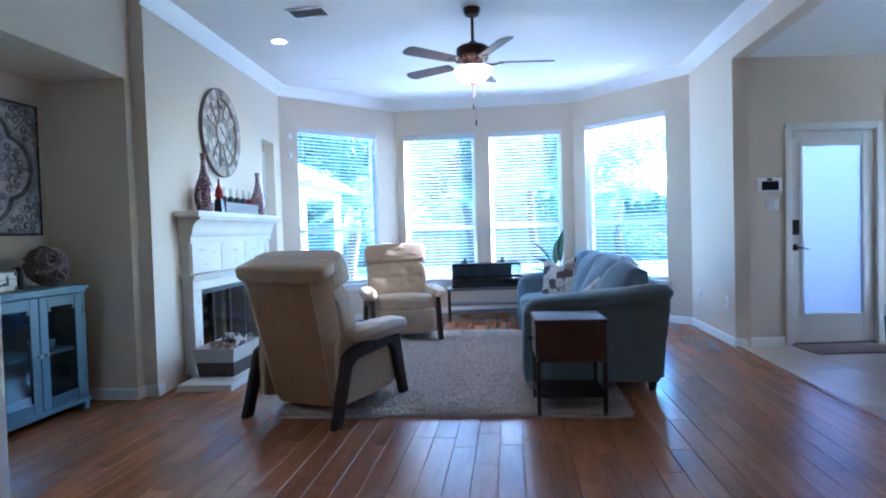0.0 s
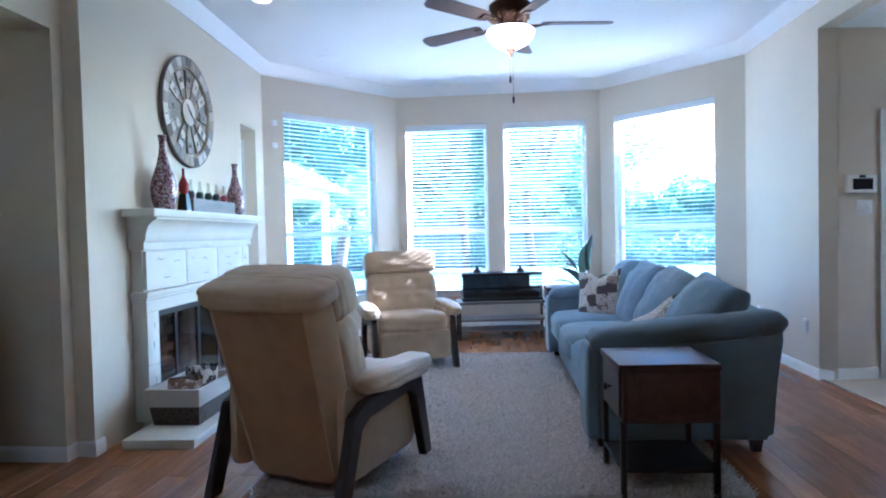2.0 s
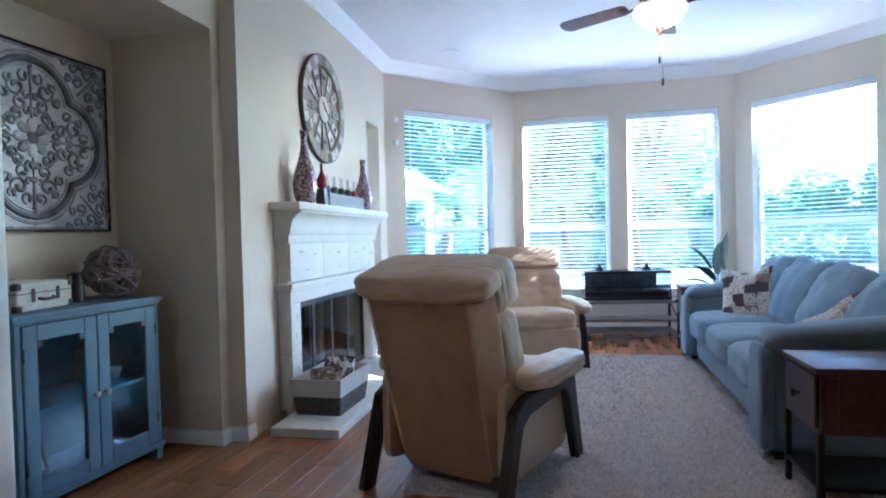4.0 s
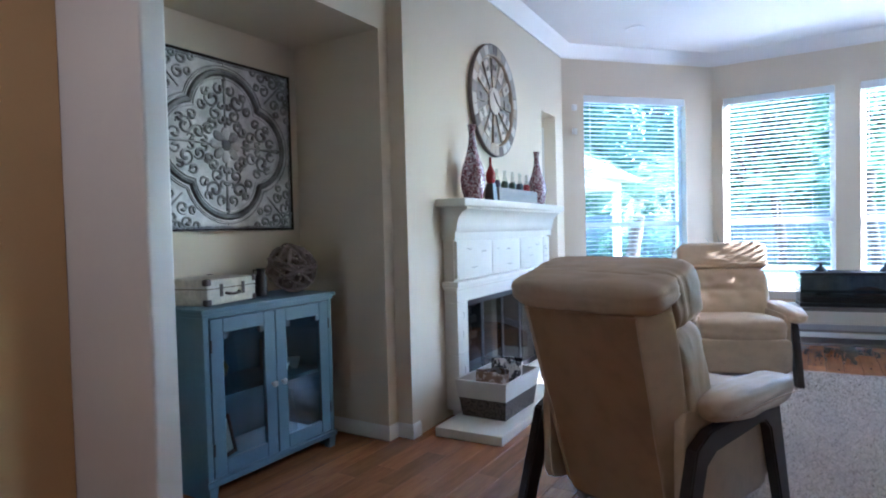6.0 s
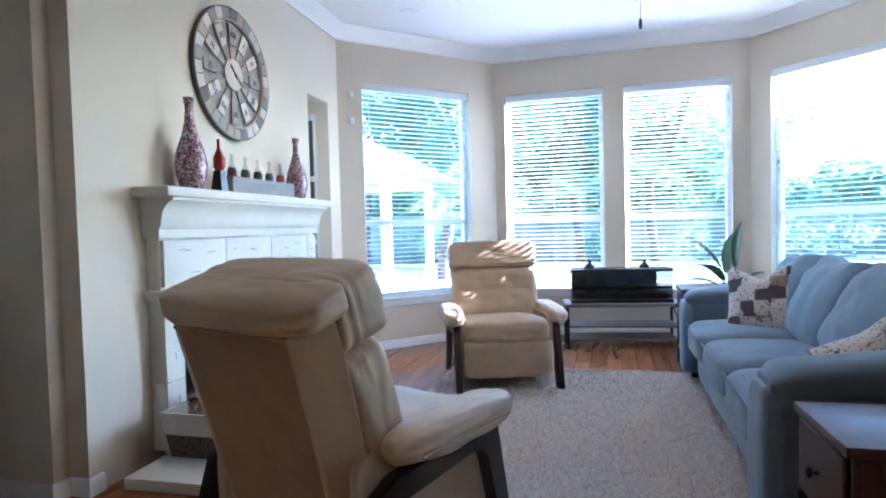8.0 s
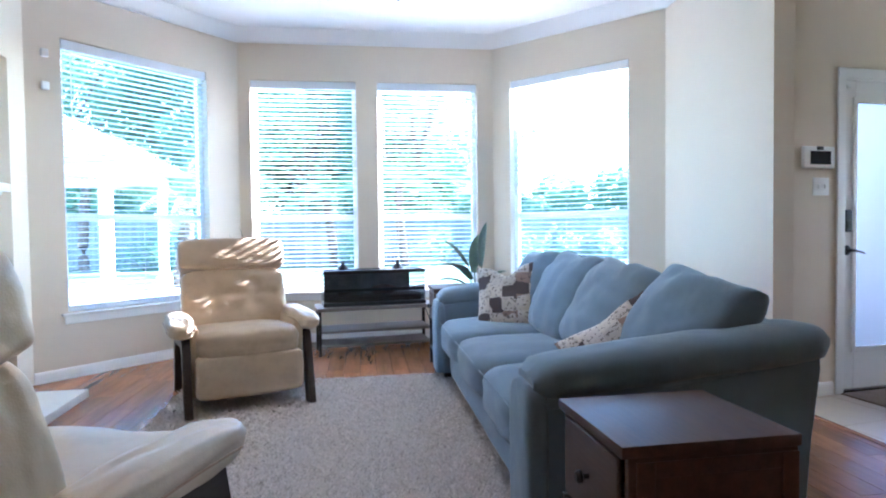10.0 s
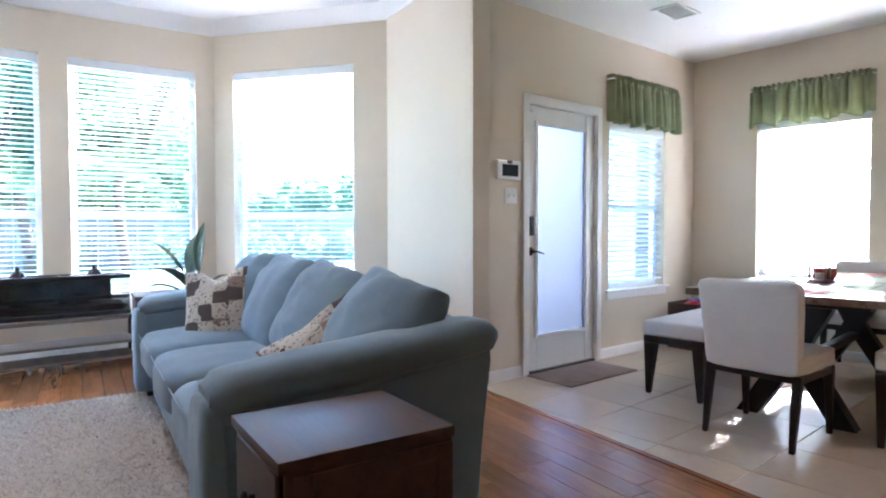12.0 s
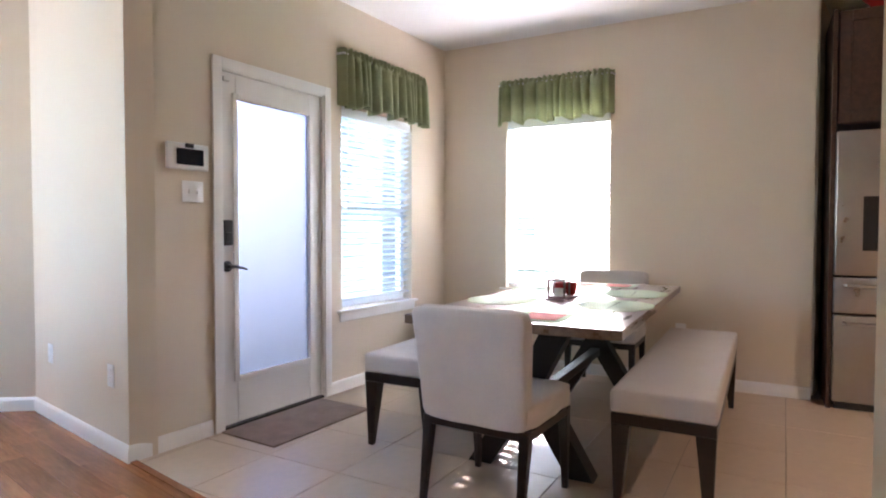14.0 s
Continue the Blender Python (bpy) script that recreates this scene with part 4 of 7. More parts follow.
def fireplace():
    m = frame_of(CH0, CH1)
    f = thing("fireplace", m @ Matrix.Diagonal((1, 1, 1.023, 1)), "cream stone fireplace surround with mantel shelf and raised hearth", "fireplace")
    a, b = 0.33, 2.31
    part("mantel_shelf", rbox((a, -0.215, 1.335), (b, -0.002, 1.385), 0.008, 3), STONE, f)
    prof = [(-0.002, 1.13), (-0.105, 1.13), (-0.105, 1.175), (-0.118, 1.19), (-0.122, 1.225), (-0.135, 1.27), (-0.165, 1.305), (-0.195, 1.32), (-0.195, 1.3345), (-0.002, 1.3345)]
    part("cornice", prism([(y, z) for y, z in prof], 1.86, pose(a + 0.06 + 1.86, 0, 0, 0, 0, 90) @ Matrix.Diagonal((1, 1, 1, 1))), STONE, f)
    part("frieze", rbox((a + 0.09, -0.075, 0.87), (b - 0.09, -0.002, 1.1295), 0.002, 1), STONE, f)
    joints = (a + 0.095, 0.975, 1.515, 2.06, b - 0.095)
    for i in range(4):
        u, w = joints[i], joints[i + 1] - joints[i]
        blk = part("frieze_block", rbox((u + 0.003, -0.098, 0.885), (u + w - 0.003, -0.0752, 1.12), 0.004, 2), STONE, f)
        rng = random.Random(i)
        for k in range(4):
            x, z = u + rng.uniform(0.03, max(0.05, w - 0.12)), rng.uniform(0.93, 1.08)
            pts = [(x + 0.016 * q, -0.0985, z + rng.uniform(-0.006, 0.006)) for q in range(rng.randint(3, 6))]
            part("vein", tube(pts, 0.0016, 4), CRACK, blk)
    part("ledge", join(rbox((a + 0.05, -0.125, 0.835), (b - 0.05, -0.002, 0.869), 0.006, 2), rbox((a + 0.065, -0.11, 0.815), (b - 0.065, -0.002, 0.8345), 0.004, 1)), STONE, f)
    for u0, u1 in ((a + 0.085, 0.56), (2.08, b - 0.085)):
        for z0, z1 in ((0.058, 0.40), (0.403, 0.735)):
            pil = part("pilaster_block", rbox((u0, -0.098, z0), (u1, -0.002, z1), 0.004, 2), STONE, f)
            for k in range(2):
                x = (u0 + u1) / 2 + 0.015 * k
                z = z0 + 0.1 + 0.12 * k
                part("vein", tube([(x, -0.0985, z), (x + 0.003, -0.0985, z + 0.02), (x - 0.002, -0.0985, z + 0.045)], 0.0018, 4), CRACK, pil)
    part("lintel", rbox((a + 0.085, -0.0975, 0.7355), (b - 0.085, -0.002, 0.8145), 0.003, 1), STONE, f)
    part("hearth", rbox((0.09, -0.53, 0.0), (2.55, -0.0985, 0.055), 0.008, 2), STONE, f)
    part("hearth_inner", rbox((0.5, -0.0983, 0.0), (2.14, 0.10, 0.05), 0), STONE, f, smooth=False)
    # firebox
    part("firebox", join(rbox((0.50, 0.125, 0.02), (0.56, 0.60, 0.80), 0), rbox((2.08, 0.125, 0.02), (2.14, 0.60, 0.80), 0), rbox((0.50, 0.60, 0.02), (2.14, 0.64, 0.80), 0), rbox((0.56, 0.125, 0.735), (2.08, 0.60, 0.80), 0), rbox((0.56, 0.125, 0.02), (2.08, 0.60, 0.055), 0)), SOOT, f, smooth=False)
    proto = None
    for r in range(9):
        for c in range(7):
            u = 0.575 + c * 0.215 + (0.107 if r % 2 else 0)
            if u + 0.2 > 2.08:
                continue
            mm = Matrix.Translation((u, 0.575, 0.06 + r * 0.074))
            if proto is None:
                proto = part("brick", rbox((0, 0, 0), (0.205, 0.024, 0.066), 0.003, 1), FIREBRICK, f)
                br = proto
            else:
                br = new("brick", proto.data)
                br.parent = f
            br.matrix_basis = mm
    part("surround_trim", join(rbox((0.5605, -0.02, 0.06), (0.60, 0.0, 0.7345), 0.002, 1), rbox((2.04, -0.02, 0.06), (2.0795, 0.0, 0.7345), 0.002, 1), rbox((0.6005, -0.02, 0.68), (2.0395, 0.0, 0.7345), 0.002, 1), rbox((0.6005, -0.02, 0.06), (2.0395, 0.0, 0.10), 0.002, 1)), BLACK, f)
    for i in range(4):
        u = 0.602 + i * 0.3595
        d = part("door_stile", rbox((u, -0.014, 0.102), (u + 0.018, -0.004, 0.678), 0), BLACK, f)
        part("door_stile", rbox((u + 0.338, -0.014, 0.102), (u + 0.356, -0.004, 0.678), 0), BLACK, f)
        g = part("pane", rbox((u + 0.018, -0.011, 0.102), (u + 0.338, -0.007, 0.678), 0), SMOKE, d, smooth=False)
    for i in range(3):
        part("log", tube([(0.95 + 0.1 * i, 0.36 + 0.06 * i, 0.11 + 0.05 * i), (1.7 - 0.1 * i, 0.38 - 0.03 * i, 0.115 + 0.05 * i)], [0.05, 0.045], 10), BARK, f)
    return m


SOOT = simple("soot", (0.03, 0.027, 0.025), 0.9)
FIREBRICK = simple("fire_brick", (0.26, 0.23, 0.19), 0.85, var=0.25, scale=12, bmp=0.4)
SMOKE = thin_glass("smoked_glass", (0.62, 0.63, 0.65))
BARK = simple("bark", (0.09, 0.055, 0.035), 0.9, var=0.4, scale=14, fine=80, bmp=0.8, dist=0.02)
FIRE = fireplace()


def mosaic_mat():
    m, t, b = node_mat("mosaic_glass")
    v = coords(t)
    vor = t.nodes.new("ShaderNodeTexVoronoi")
    vor.inputs["Scale"].default_value = 95
    t.links.new(v, vor.inputs["Vector"])
    sep = t.nodes.new("ShaderNodeSeparateColor")
    t.links.new(vor.outputs["Color"], sep.inputs[0])
    col = ramp(t, sep.outputs[0], [(0.0, (0.12, 0.04, 0.055)), (0.35, (0.26, 0.12, 0.14)), (0.55, (0.40, 0.30, 0.33)), (0.8, (0.55, 0.50, 0.53)), (1.0, (0.10, 0.05, 0.06))])
    t.links.new(col, b.inputs["Base Color"])
    b.inputs["Roughness"].default_value = 0.15
    b.inputs["Metallic"].default_value = 0.35
    bump(t, b, vor.outputs["Distance"], 0.5, 0.004)
    return m


MOSAIC = mosaic_mat()
REDGLASS = simple("red_glass", (0.35, 0.03, 0.03), 0.12)
BOTTLE = thin_glass("clear_bottle", (0.85, 0.88, 0.86))


def mantel_things():
    z = 1.4172
    for u, h, r, lab in ((0.66, 0.50, 0.085, "tall red and silver mosaic glass vase on the mantel"), (1.90, 0.45, 0.08, "shorter red and silver mosaic glass vase on the mantel")):
        v = obj("vase", lathe([(r * 0.62, 0), (r * 0.72, 0.01), (r * 0.95, h * 0.16), (r, h * 0.28), (r * 0.86, h * 0.42), (r * 0.5, h * 0.6), (r * 0.3, h * 0.75), (r * 0.24, h * 0.88), (r * 0.34, h), (r * 0.26, h), (r * 0.18, h * 0.9)], 32), MOSAIC, True)
        v.matrix_world = FIRE @ pose(u, -0.11, z)
        tagged(v, lab, "vase", "mosaic vases")
    p = thing("planter_box", FIRE @ pose(0.97, -0.165, z), "long weathered grey wooden box on the mantel", "box")
    for a, b in (((0, 0, 0), (0.78, 0.012, 0.10)), ((0, 0.10, 0), (0.78, 0.112, 0.10)), ((0, 0.0122, 0), (0.012, 0.0998, 0.10)), ((0.768, 0.0122, 0), (0.78, 0.0998, 0.10))):
        part("board", rbox(a, b, 0.002, 1), GREYWOOD, p)
    part("base", rbox((0.0122, 0.0122, 0), (0.7678, 0.0998, 0.012), 0), GREYWOOD, p)
    tops = ((0.10, 0.07, 0.11), (0.05, 0.10, 0.06), (0.05, 0.09, 0.05), (0.06, 0.08, 0.10), (0.35, 0.03, 0.04))
    for i, c in enumerate(tops):
        k = thing("glass_bottle", FIRE @ pose(1.05 + i * 0.15, -0.11, z + 0.0122), "small clear bottle half full of coloured sand", "bottle", "bottles in the box")
        part("bottle", lathe([(0.026, 0), (0.03, 0.01), (0.03, 0.12), (0.018, 0.155), (0.011, 0.175), (0.011, 0.225), (0.009, 0.225)], 16), BOTTLE, k)
        part("sand", lathe([(0.025, 0.002), (0.0285, 0.012), (0.0285, 0.13), (0.02, 0.145)], 16), simple("sand_%d" % i, c, 0.5), k, "coloured fill")
    k = thing("red_bottle", FIRE @ pose(0.86, -0.15, z), "red glass bottle in a dark holder", "bottle")
    part("holder", lathe([(0.04, 0), (0.05, 0.0), (0.034, 0.12), (0.03, 0.12)], 4, pose(0, 0, 0, 0, 0, 45)), LEGWOOD, k, "dark holder")
    part("bottle", lathe([(0.02, 0.12), (0.033, 0.135), (0.034, 0.19), (0.018, 0.225), (0.009, 0.245), (0.008, 0.30)], 18), REDGLASS, k)
    # basket of rolled throws on the hearth
    q = thing("storage_basket", FIRE @ pose(0.58, -0.30, 0.0552, 0, 0, -2), "two-tone basket box of rolled throws on the hearth", "basket")
    w, d = 0.26, 0.17

    def shell(z0, z1, k0, k1):
        bm = bmesh.new()
        rings = []
        for zz, k, inn in ((z0, k0, 0), (z1, k1, 0), (z1, k1, 0.014), (z0 + 0.01, k0, 0.014)):
            rings.append([bm.verts.new((sx * (w * k - inn), sy * (d * k - inn), zz)) for sx, sy in ((-1, -1), (1, -1), (1, 1), (-1, 1))])
        for r0, r1 in zip(rings, rings[1:]):
            for i in range(4):
                bm.faces.new((r0[i], r0[(i + 1) % 4], r1[(i + 1) % 4], r1[i]))
        bm.faces.new(rings[0][::-1])
        bm.faces.new(rings[-1])
        return bm
    part("woven_base", shell(0.0, 0.12, 0.86, 0.94), WICKER, q, "dark woven lower half", smooth=False)
    part("cloth_band", shell(0.1202, 0.235, 0.945, 1.03), LINEN, q, "pale linen upper half", smooth=False)
    for i, (x, c) in enumerate(((-0.12, THROW1), (0.12, THROW2))):
        r = thing("rolled_throw", FIRE @ pose(0.58 + x, -0.30, 0.26 + 0.03 * i, 4, 8 * i, 20 * i), "rolled patterned throw blanket standing in the basket", "blanket", "rolled throws")
        pts = []
        for k in range(60):
            a = k * 0.42
            rr = 0.018 + 0.0038 * k * 0.42
            pts.append((rr * math.cos(a), rr * math.sin(a)))
        bm = bmesh.new()
        lo = [bm.verts.new((px, py, -0.12)) for px, py in pts]
        hi = [bm.verts.new((px * 1.02, py * 1.02, 0.065 + 0.008 * math.sin(k * 0.9))) for k, (px, py) in enumerate(pts)]
        for k in range(59):
            bm.faces.new((lo[k], lo[k + 1], hi[k + 1], hi[k]))
        bmesh.ops.solidify(bm, geom=bm.faces[:], thickness=0.007)
        part("roll", bm, c, r, smooth=True)


def print_fabric(name, a, b, scale):
    m, t, p = node_mat(name)
    v = coords(t)
    n = noise_node(t, v, scale, 2)
    t.links.new(ramp(t, n, [(0.44, a), (0.5, b)]), p.inputs["Base Color"])
    p.inputs["Roughness"].default_value = 0.95
    return m


THROW1 = print_fabric("throw_brown", (0.55, 0.47, 0.40), (0.26, 0.17, 0.12), 22)
THROW2 = print_fabric("throw_black", (0.62, 0.58, 0.54), (0.03, 0.03, 0.035), 14)
WICKER = print_fabric("wicker", (0.05, 0.04, 0.035), (0.12, 0.095, 0.08), 90)
LINEN = fabric("linen", (0.58, 0.54, 0.49), 0.08)
mantel_things()

# ---------------------------------------------------------------- wall clock


def clock():
    c = thing("wall_clock", FIRE @ pose(1.25, -0.004, 2.19, 90), "large round clock of weathered wood slats with Roman numerals", "clock")
    R = 0.42

    def ring(r0, r1, z0, z1, seg=56):
        bm = bmesh.new()
        rows = [[bm.verts.new((r * math.cos(2 * math.pi * i / seg), r * math.sin(2 * math.pi * i / seg), z)) for i in range(seg)] for r, z in ((r0, z0), (r1, z0), (r1, z1), (r0, z1))]
        for k in range(4):
            a, b = rows[k], rows[(k + 1) % 4]
            for i in range(seg):
                bm.faces.new((a[i], a[(i + 1) % seg], b[(i + 1) % seg], b[i]))
        return bm

    def sector(r0, r1, a0, a1, z0, z1):
        bm = bmesh.new()
        n = 4
        top, bot = [], []
        for z, lst in ((z1, top), (z0, bot)):
            for r in (r0, r1):
                rng = range(n + 1) if r == r0 else range(n, -1, -1)
                lst += [bm.verts.new((r * math.cos(a0 + (a1 - a0) * i / n), r * math.sin(a0 + (a1 - a0) * i / n), z)) for i in rng]
        bm.faces.new(top)
        bm.faces.new(bot[::-1])
        for i in range(len(top)):
            j = (i + 1) % len(top)
            bm.faces.new((bot[i], bot[j], top[j], top[i]))
        return bm

    part("outer_rim", ring(R - 0.008, R, 0.0, 0.03), CLOCKDARK, c)
    part("inner_rim", ring(0.335, 0.345, 0.0, 0.028), CLOCKTAN, c)
    rng = random.Random(3)
    for i in range(30):
        a = 2 * math.pi * i / 30
        part("rim_tile", sector(0.347, R - 0.01, a + 0.006, a + 2 * math.pi / 30 - 0.006, 0.006, 0.031), rng.choice((CLOCKLIGHT, CLOCKLIGHT, CLOCKLIGHT, CLOCKTAN, CLOCKGREY, CLOCKDARK)), c)
    numerals = ("XII", "I", "II", "III", "IIII", "V", "VI", "VII", "VIII", "IX", "X", "XI")
    for i in range(12):
        a = math.pi / 2 - 2 * math.pi * i / 12
        part("slat", sector(0.10, 0.325, a - 0.115, a + 0.115, 0.003, 0.012), CLOCKGREY if i % 2 else CLOCKTAN, c)
        mm = pose(0, 0, 0.0125, 0, 0, math.degrees(a) - 90)
        pl = part("numeral_plate", rbox((-0.036, 0.185, 0), (0.036, 0.315, 0.009), 0.002, 1, mm), CLOCKLIGHT if i % 3 else CLOCKGREY, c)
        cu = bpy.data.curves.new("numeral", "FONT")
        cu.body, cu.size, cu.extrude, cu.align_x, cu.align_y = numerals[i], 0.055, 0.0012, "CENTER", "CENTER"
        o = new("numeral", cu)
        o.matrix_world = mm @ pose(0, 0.25, 0.0105)
        dg = bpy.context.evaluated_depsgraph_get()
        me = bpy.data.meshes.new_from_object(o.evaluated_get(dg))
        bpy.data.objects.remove(o)
        me.transform(mm @ pose(0, 0.25, 0.0105))
        me.materials.append(BLACK)
        nm = new("numeral", me)
        nm.parent = pl
    for i in range(12):
        a = math.pi / 2 - 2 * math.pi * (i + 0.5) / 12
        part("gap_slat", sector(0.10, 0.325, a - 0.125, a + 0.125, 0.0, 0.0028), CLOCKGREY, c)
    part("hub", lathe([(0.10, 0.0), (0.10, 0.022), (0.085, 0.028), (0.03, 0.03)], 28), CLOCKLIGHT, c)
    part("hour_hand", rbox((-0.006, -0.02, 0.031), (0.006, 0.07, 0.034), 0, 1, pose(0, 0, 0, 0, 0, 40)), BLACK, c)
    part("minute_hand", rbox((-0.004, -0.02, 0.0345), (0.004, 0.10, 0.037), 0, 1, pose(0, 0, 0, 0, 0, -130)), BLACK, c)


CLOCKLIGHT = wood("clock_white", (0.42, 0.39, 0.35), (0.66, 0.63, 0.58), 0.7)
CLOCKGREY = wood("clock_grey", (0.20, 0.185, 0.17), (0.38, 0.36, 0.33), 0.7)
CLOCKTAN = wood("clock_tan", (0.28, 0.22, 0.16), (0.48, 0.41, 0.32), 0.7)
CLOCKDARK = wood("clock_dark", (0.10, 0.085, 0.08), (0.22, 0.19, 0.17), 0.7)
clock()

# ---------------------------------------------------------------- blue cabinet in the niche


def cabinet():
    m = pose(-2.82, 2.505, 0, 0, 0, 90)
    c = thing("display_cabinet", m, "blue painted low cabinet with two glazed doors in the niche", "cabinet")
    w, d, h = 0.845, 0.415, 0.885
    part("top", join(rbox((-0.02, -0.02, h - 0.022), (w + 0.02, d, h), 0.006, 2), rbox((-0.008, -0.008, h - 0.04), (w + 0.008, d - 0.001, h - 0.0222), 0.005, 2)), CABBLUE, c)
    for x0, x1 in ((0, 0.03), (w - 0.03, w)):
        part("side", rbox((x0, 0.0, 0.0), (x1, d - 0.002, h - 0.0402), 0.003, 1), CABBLUE, c)
    part("back", rbox((0.03, d - 0.012, 0.06), (w - 0.03, d - 0.003, h - 0.0402), 0), CABBLUE, c)
    part("bottom", join(rbox((0.0302, 0.004, 0.075), (w - 0.0302, d - 0.013, 0.095), 0), rbox((-0.012, -0.012, 0.06), (w + 0.012, -0.0002, 0.092), 0.004, 1)), CABBLUE, c)
    part("shelf", rbox((0.0302, 0.03, 0.44), (w - 0.0302, d - 0.013, 0.456), 0), CABBLUE, c)
    part("top_rail", rbox((0.0302, 0.001, 0.838), (w - 0.0302, 0.02, h - 0.0402), 0.002, 1), CABBLUE, c)
    dw = (w - 0.064) / 2
    for k in range(2):
        x = 0.032 + k * (dw + 0.001)
        a, b, z0, z1 = x + 0.002, x + dw - 0.002, 0.098, 0.835
        s = 0.07
        door = part("door", join(rbox((a, -0.004, z0), (a + s, 0.018, z1), 0.003, 1), rbox((b - s, -0.004, z0), (b, 0.018, z1), 0.003, 1), rbox((a + s, -0.0038, z0), (b - s, 0.0178, z0 + s), 0.003, 1), rbox((a + s, -0.0038, z1 - s), (b - s, 0.0178, z1), 0.003, 1),
                                 rbox((a + s, -0.0036, z1 - s - 0.03), (a + s + 0.03, 0.0176, z1 - s), 0.002, 1), rbox((b - s - 0.03, -0.0036, z1 - s - 0.03), (b - s, 0.0176, z1 - s), 0.002, 1)), CABBLUE, c)
        part("pane", rbox((a + s, 0.009, z0 + s), (b - s, 0.011, z1 - s), 0), PANE, door, smooth=False)
        kx = b - 0.03 if k == 0 else a + 0.03
        part("knob", lathe([(0.006, 0), (0.006, 0.012), (0.015, 0.018), (0.016, 0.026), (0.008, 0.033)], 14, pose(kx, -0.004, 0.46, 90)), STEEL, door, "grey metal knob")
        hx = a - 0.004 if k == 0 else b - 0.006
        for z in (0.2, 0.68):
            part("hinge", rbox((hx, -0.008, z), (hx + 0.01, -0.0042, z + 0.06), 0.002, 1), METALDARK, door)
    for x in (0.0, w - 0.05):
        part("foot", prism([(0, 0.0), (0.04, 0.0), (0.05, 0.059), (0, 0.059)], 0.04, pose(x, -0.006, 0)), CABBLUE, c)
    def on(x, y, z):
        return m @ pose(x, y, z)
    k = thing("globe_ornament", on(0.22, 0.2, 0.4562), "small brass ornament on the cabinet shelf", "ornament")
    part("body", lathe([(0.03, 0), (0.012, 0.02), (0.012, 0.035), (0.045, 0.06), (0.055, 0.1), (0.03, 0.14), (0.01, 0.15)], 20), BRASS, k)
    k = thing("picture_frame", on(0.20, 0.16, 0.097), "small framed picture leaning inside the cabinet", "picture frame")
    part("frame", join(*[rbox(a, b, 0.002, 1, pose(0, 0, 0, -12, 0, 20)) for a, b in (((0, 0, 0), (0.02, 0.012, 0.2)), ((0.12, 0, 0), (0.14, 0.012, 0.2)), ((0.0202, 0, 0), (0.1198, 0.012, 0.02)), ((0.0202, 0, 0.18), (0.1198, 0.012, 0.2)))]), DARKWOOD, k)
    part("print", rbox((0.021, 0.006, 0.021), (0.119, 0.009, 0.179), 0, 1, pose(0, 0, 0, -12, 0, 20)), LINEN, k)
    for i, (x, hh) in enumerate(((0.56, 0.07), (0.63, 0.05), (0.71, 0.06))):
        k = obj("small_bowl", lathe([(0.015, 0), (0.02, 0.004), (0.035, hh), (0.032, hh), (0.016, 0.01)], 20), WHITEPL)
        k.matrix_world = on(x, 0.17, 0.4562)
        tagged(k, "small white china bowl on the cabinet shelf", "bowl", "china in the cabinet")
    k = thing("storage_box", on(0.6, 0.17, 0.4564), "small tan box behind the china", "box")
    part("box", rbox((0, 0.06, 0), (0.12, 0.16, 0.17), 0.004, 1), CLOCKTAN, k)
    k = obj("glass_vase", lathe([(0.04, 0), (0.05, 0.01), (0.045, 0.12), (0.03, 0.2), (0.04, 0.24), (0.036, 0.24)], 20), BOTTLE)
    k.matrix_world = on(0.66, 0.18, 0.0952)
    tagged(k, "clear glass vase on the cabinet floor", "vase")
    # on top
    s = thing("suitcase", m @ pose(0.085, 0.075, h + 0.0004, 0, 0, 12), "small vintage cream suitcase with dark corners on the cabinet", "suitcase")
    W, D, H = 0.36, 0.30, 0.125
    part("shell", rbox((0, 0, 0), (W, D, H), 0.01, 3), MAPPAPER, s)
    part("lid_seam", rbox((-0.001, -0.001, H * 0.62), (W + 0.001, D + 0.001, H * 0.62 + 0.004), 0), DARKWOOD, s)
    for x in (0, W):
        for y in (0, D):
            for z in (0, H):
                part("corner", cushion(0.035, 0.035, 0.035, 4, 4, 0, 0, 0, pose(min(max(x, 0.014), W - 0.014), min(max(y, 0.014), D - 0.014), min(max(z, 0.015), H - 0.014))), DARKLEATHER, s)
    part("handle", tube([(0.12, -0.004, 0.055), (0.13, -0.02, 0.05), (0.17, -0.024, 0.048), (0.21, -0.02, 0.05), (0.22, -0.004, 0.055)], 0.007, 8), DARKLEATHER, s, "dark leather handle")
    for x in (0.085, 0.245):
        part("latch", rbox((x, -0.005, 0.04), (x + 0.022, 0.0, 0.10), 0.002, 1), DARKLEATHER, s)
    g = random.Random(12)
    o = thing("vine_ball", m @ pose(0.735, 0.19, h + 0.143), "grey-brown ball of woven vine strips on the cabinet", "ornament")
    for i in range(38):
        q = Euler((g.uniform(0, 6.3), g.uniform(0, 6.3), g.uniform(0, 6.3))).to_matrix()
        r = g.uniform(0.112, 0.14)
        pts = [q @ Vector((r * math.cos(2 * math.pi * k / 22), r * math.sin(2 * math.pi * k / 22), 0.018 * math.sin(4 * math.pi * k / 22 + i))) for k in range(22)]
        part("vine_strip", tube(pts, g.uniform(0.0045, 0.0075), 5, True), VINE, o)
    v = thing("dark_jug", m @ pose(0.535, 0.22, h + 0.0004), "small dark metal jug beside the vine ball", "jug")
    part("body", lathe([(0.03, 0), (0.034, 0.03), (0.03, 0.10), (0.02, 0.13), (0.026, 0.15), (0.022, 0.15)], 18), METALDARK, v)
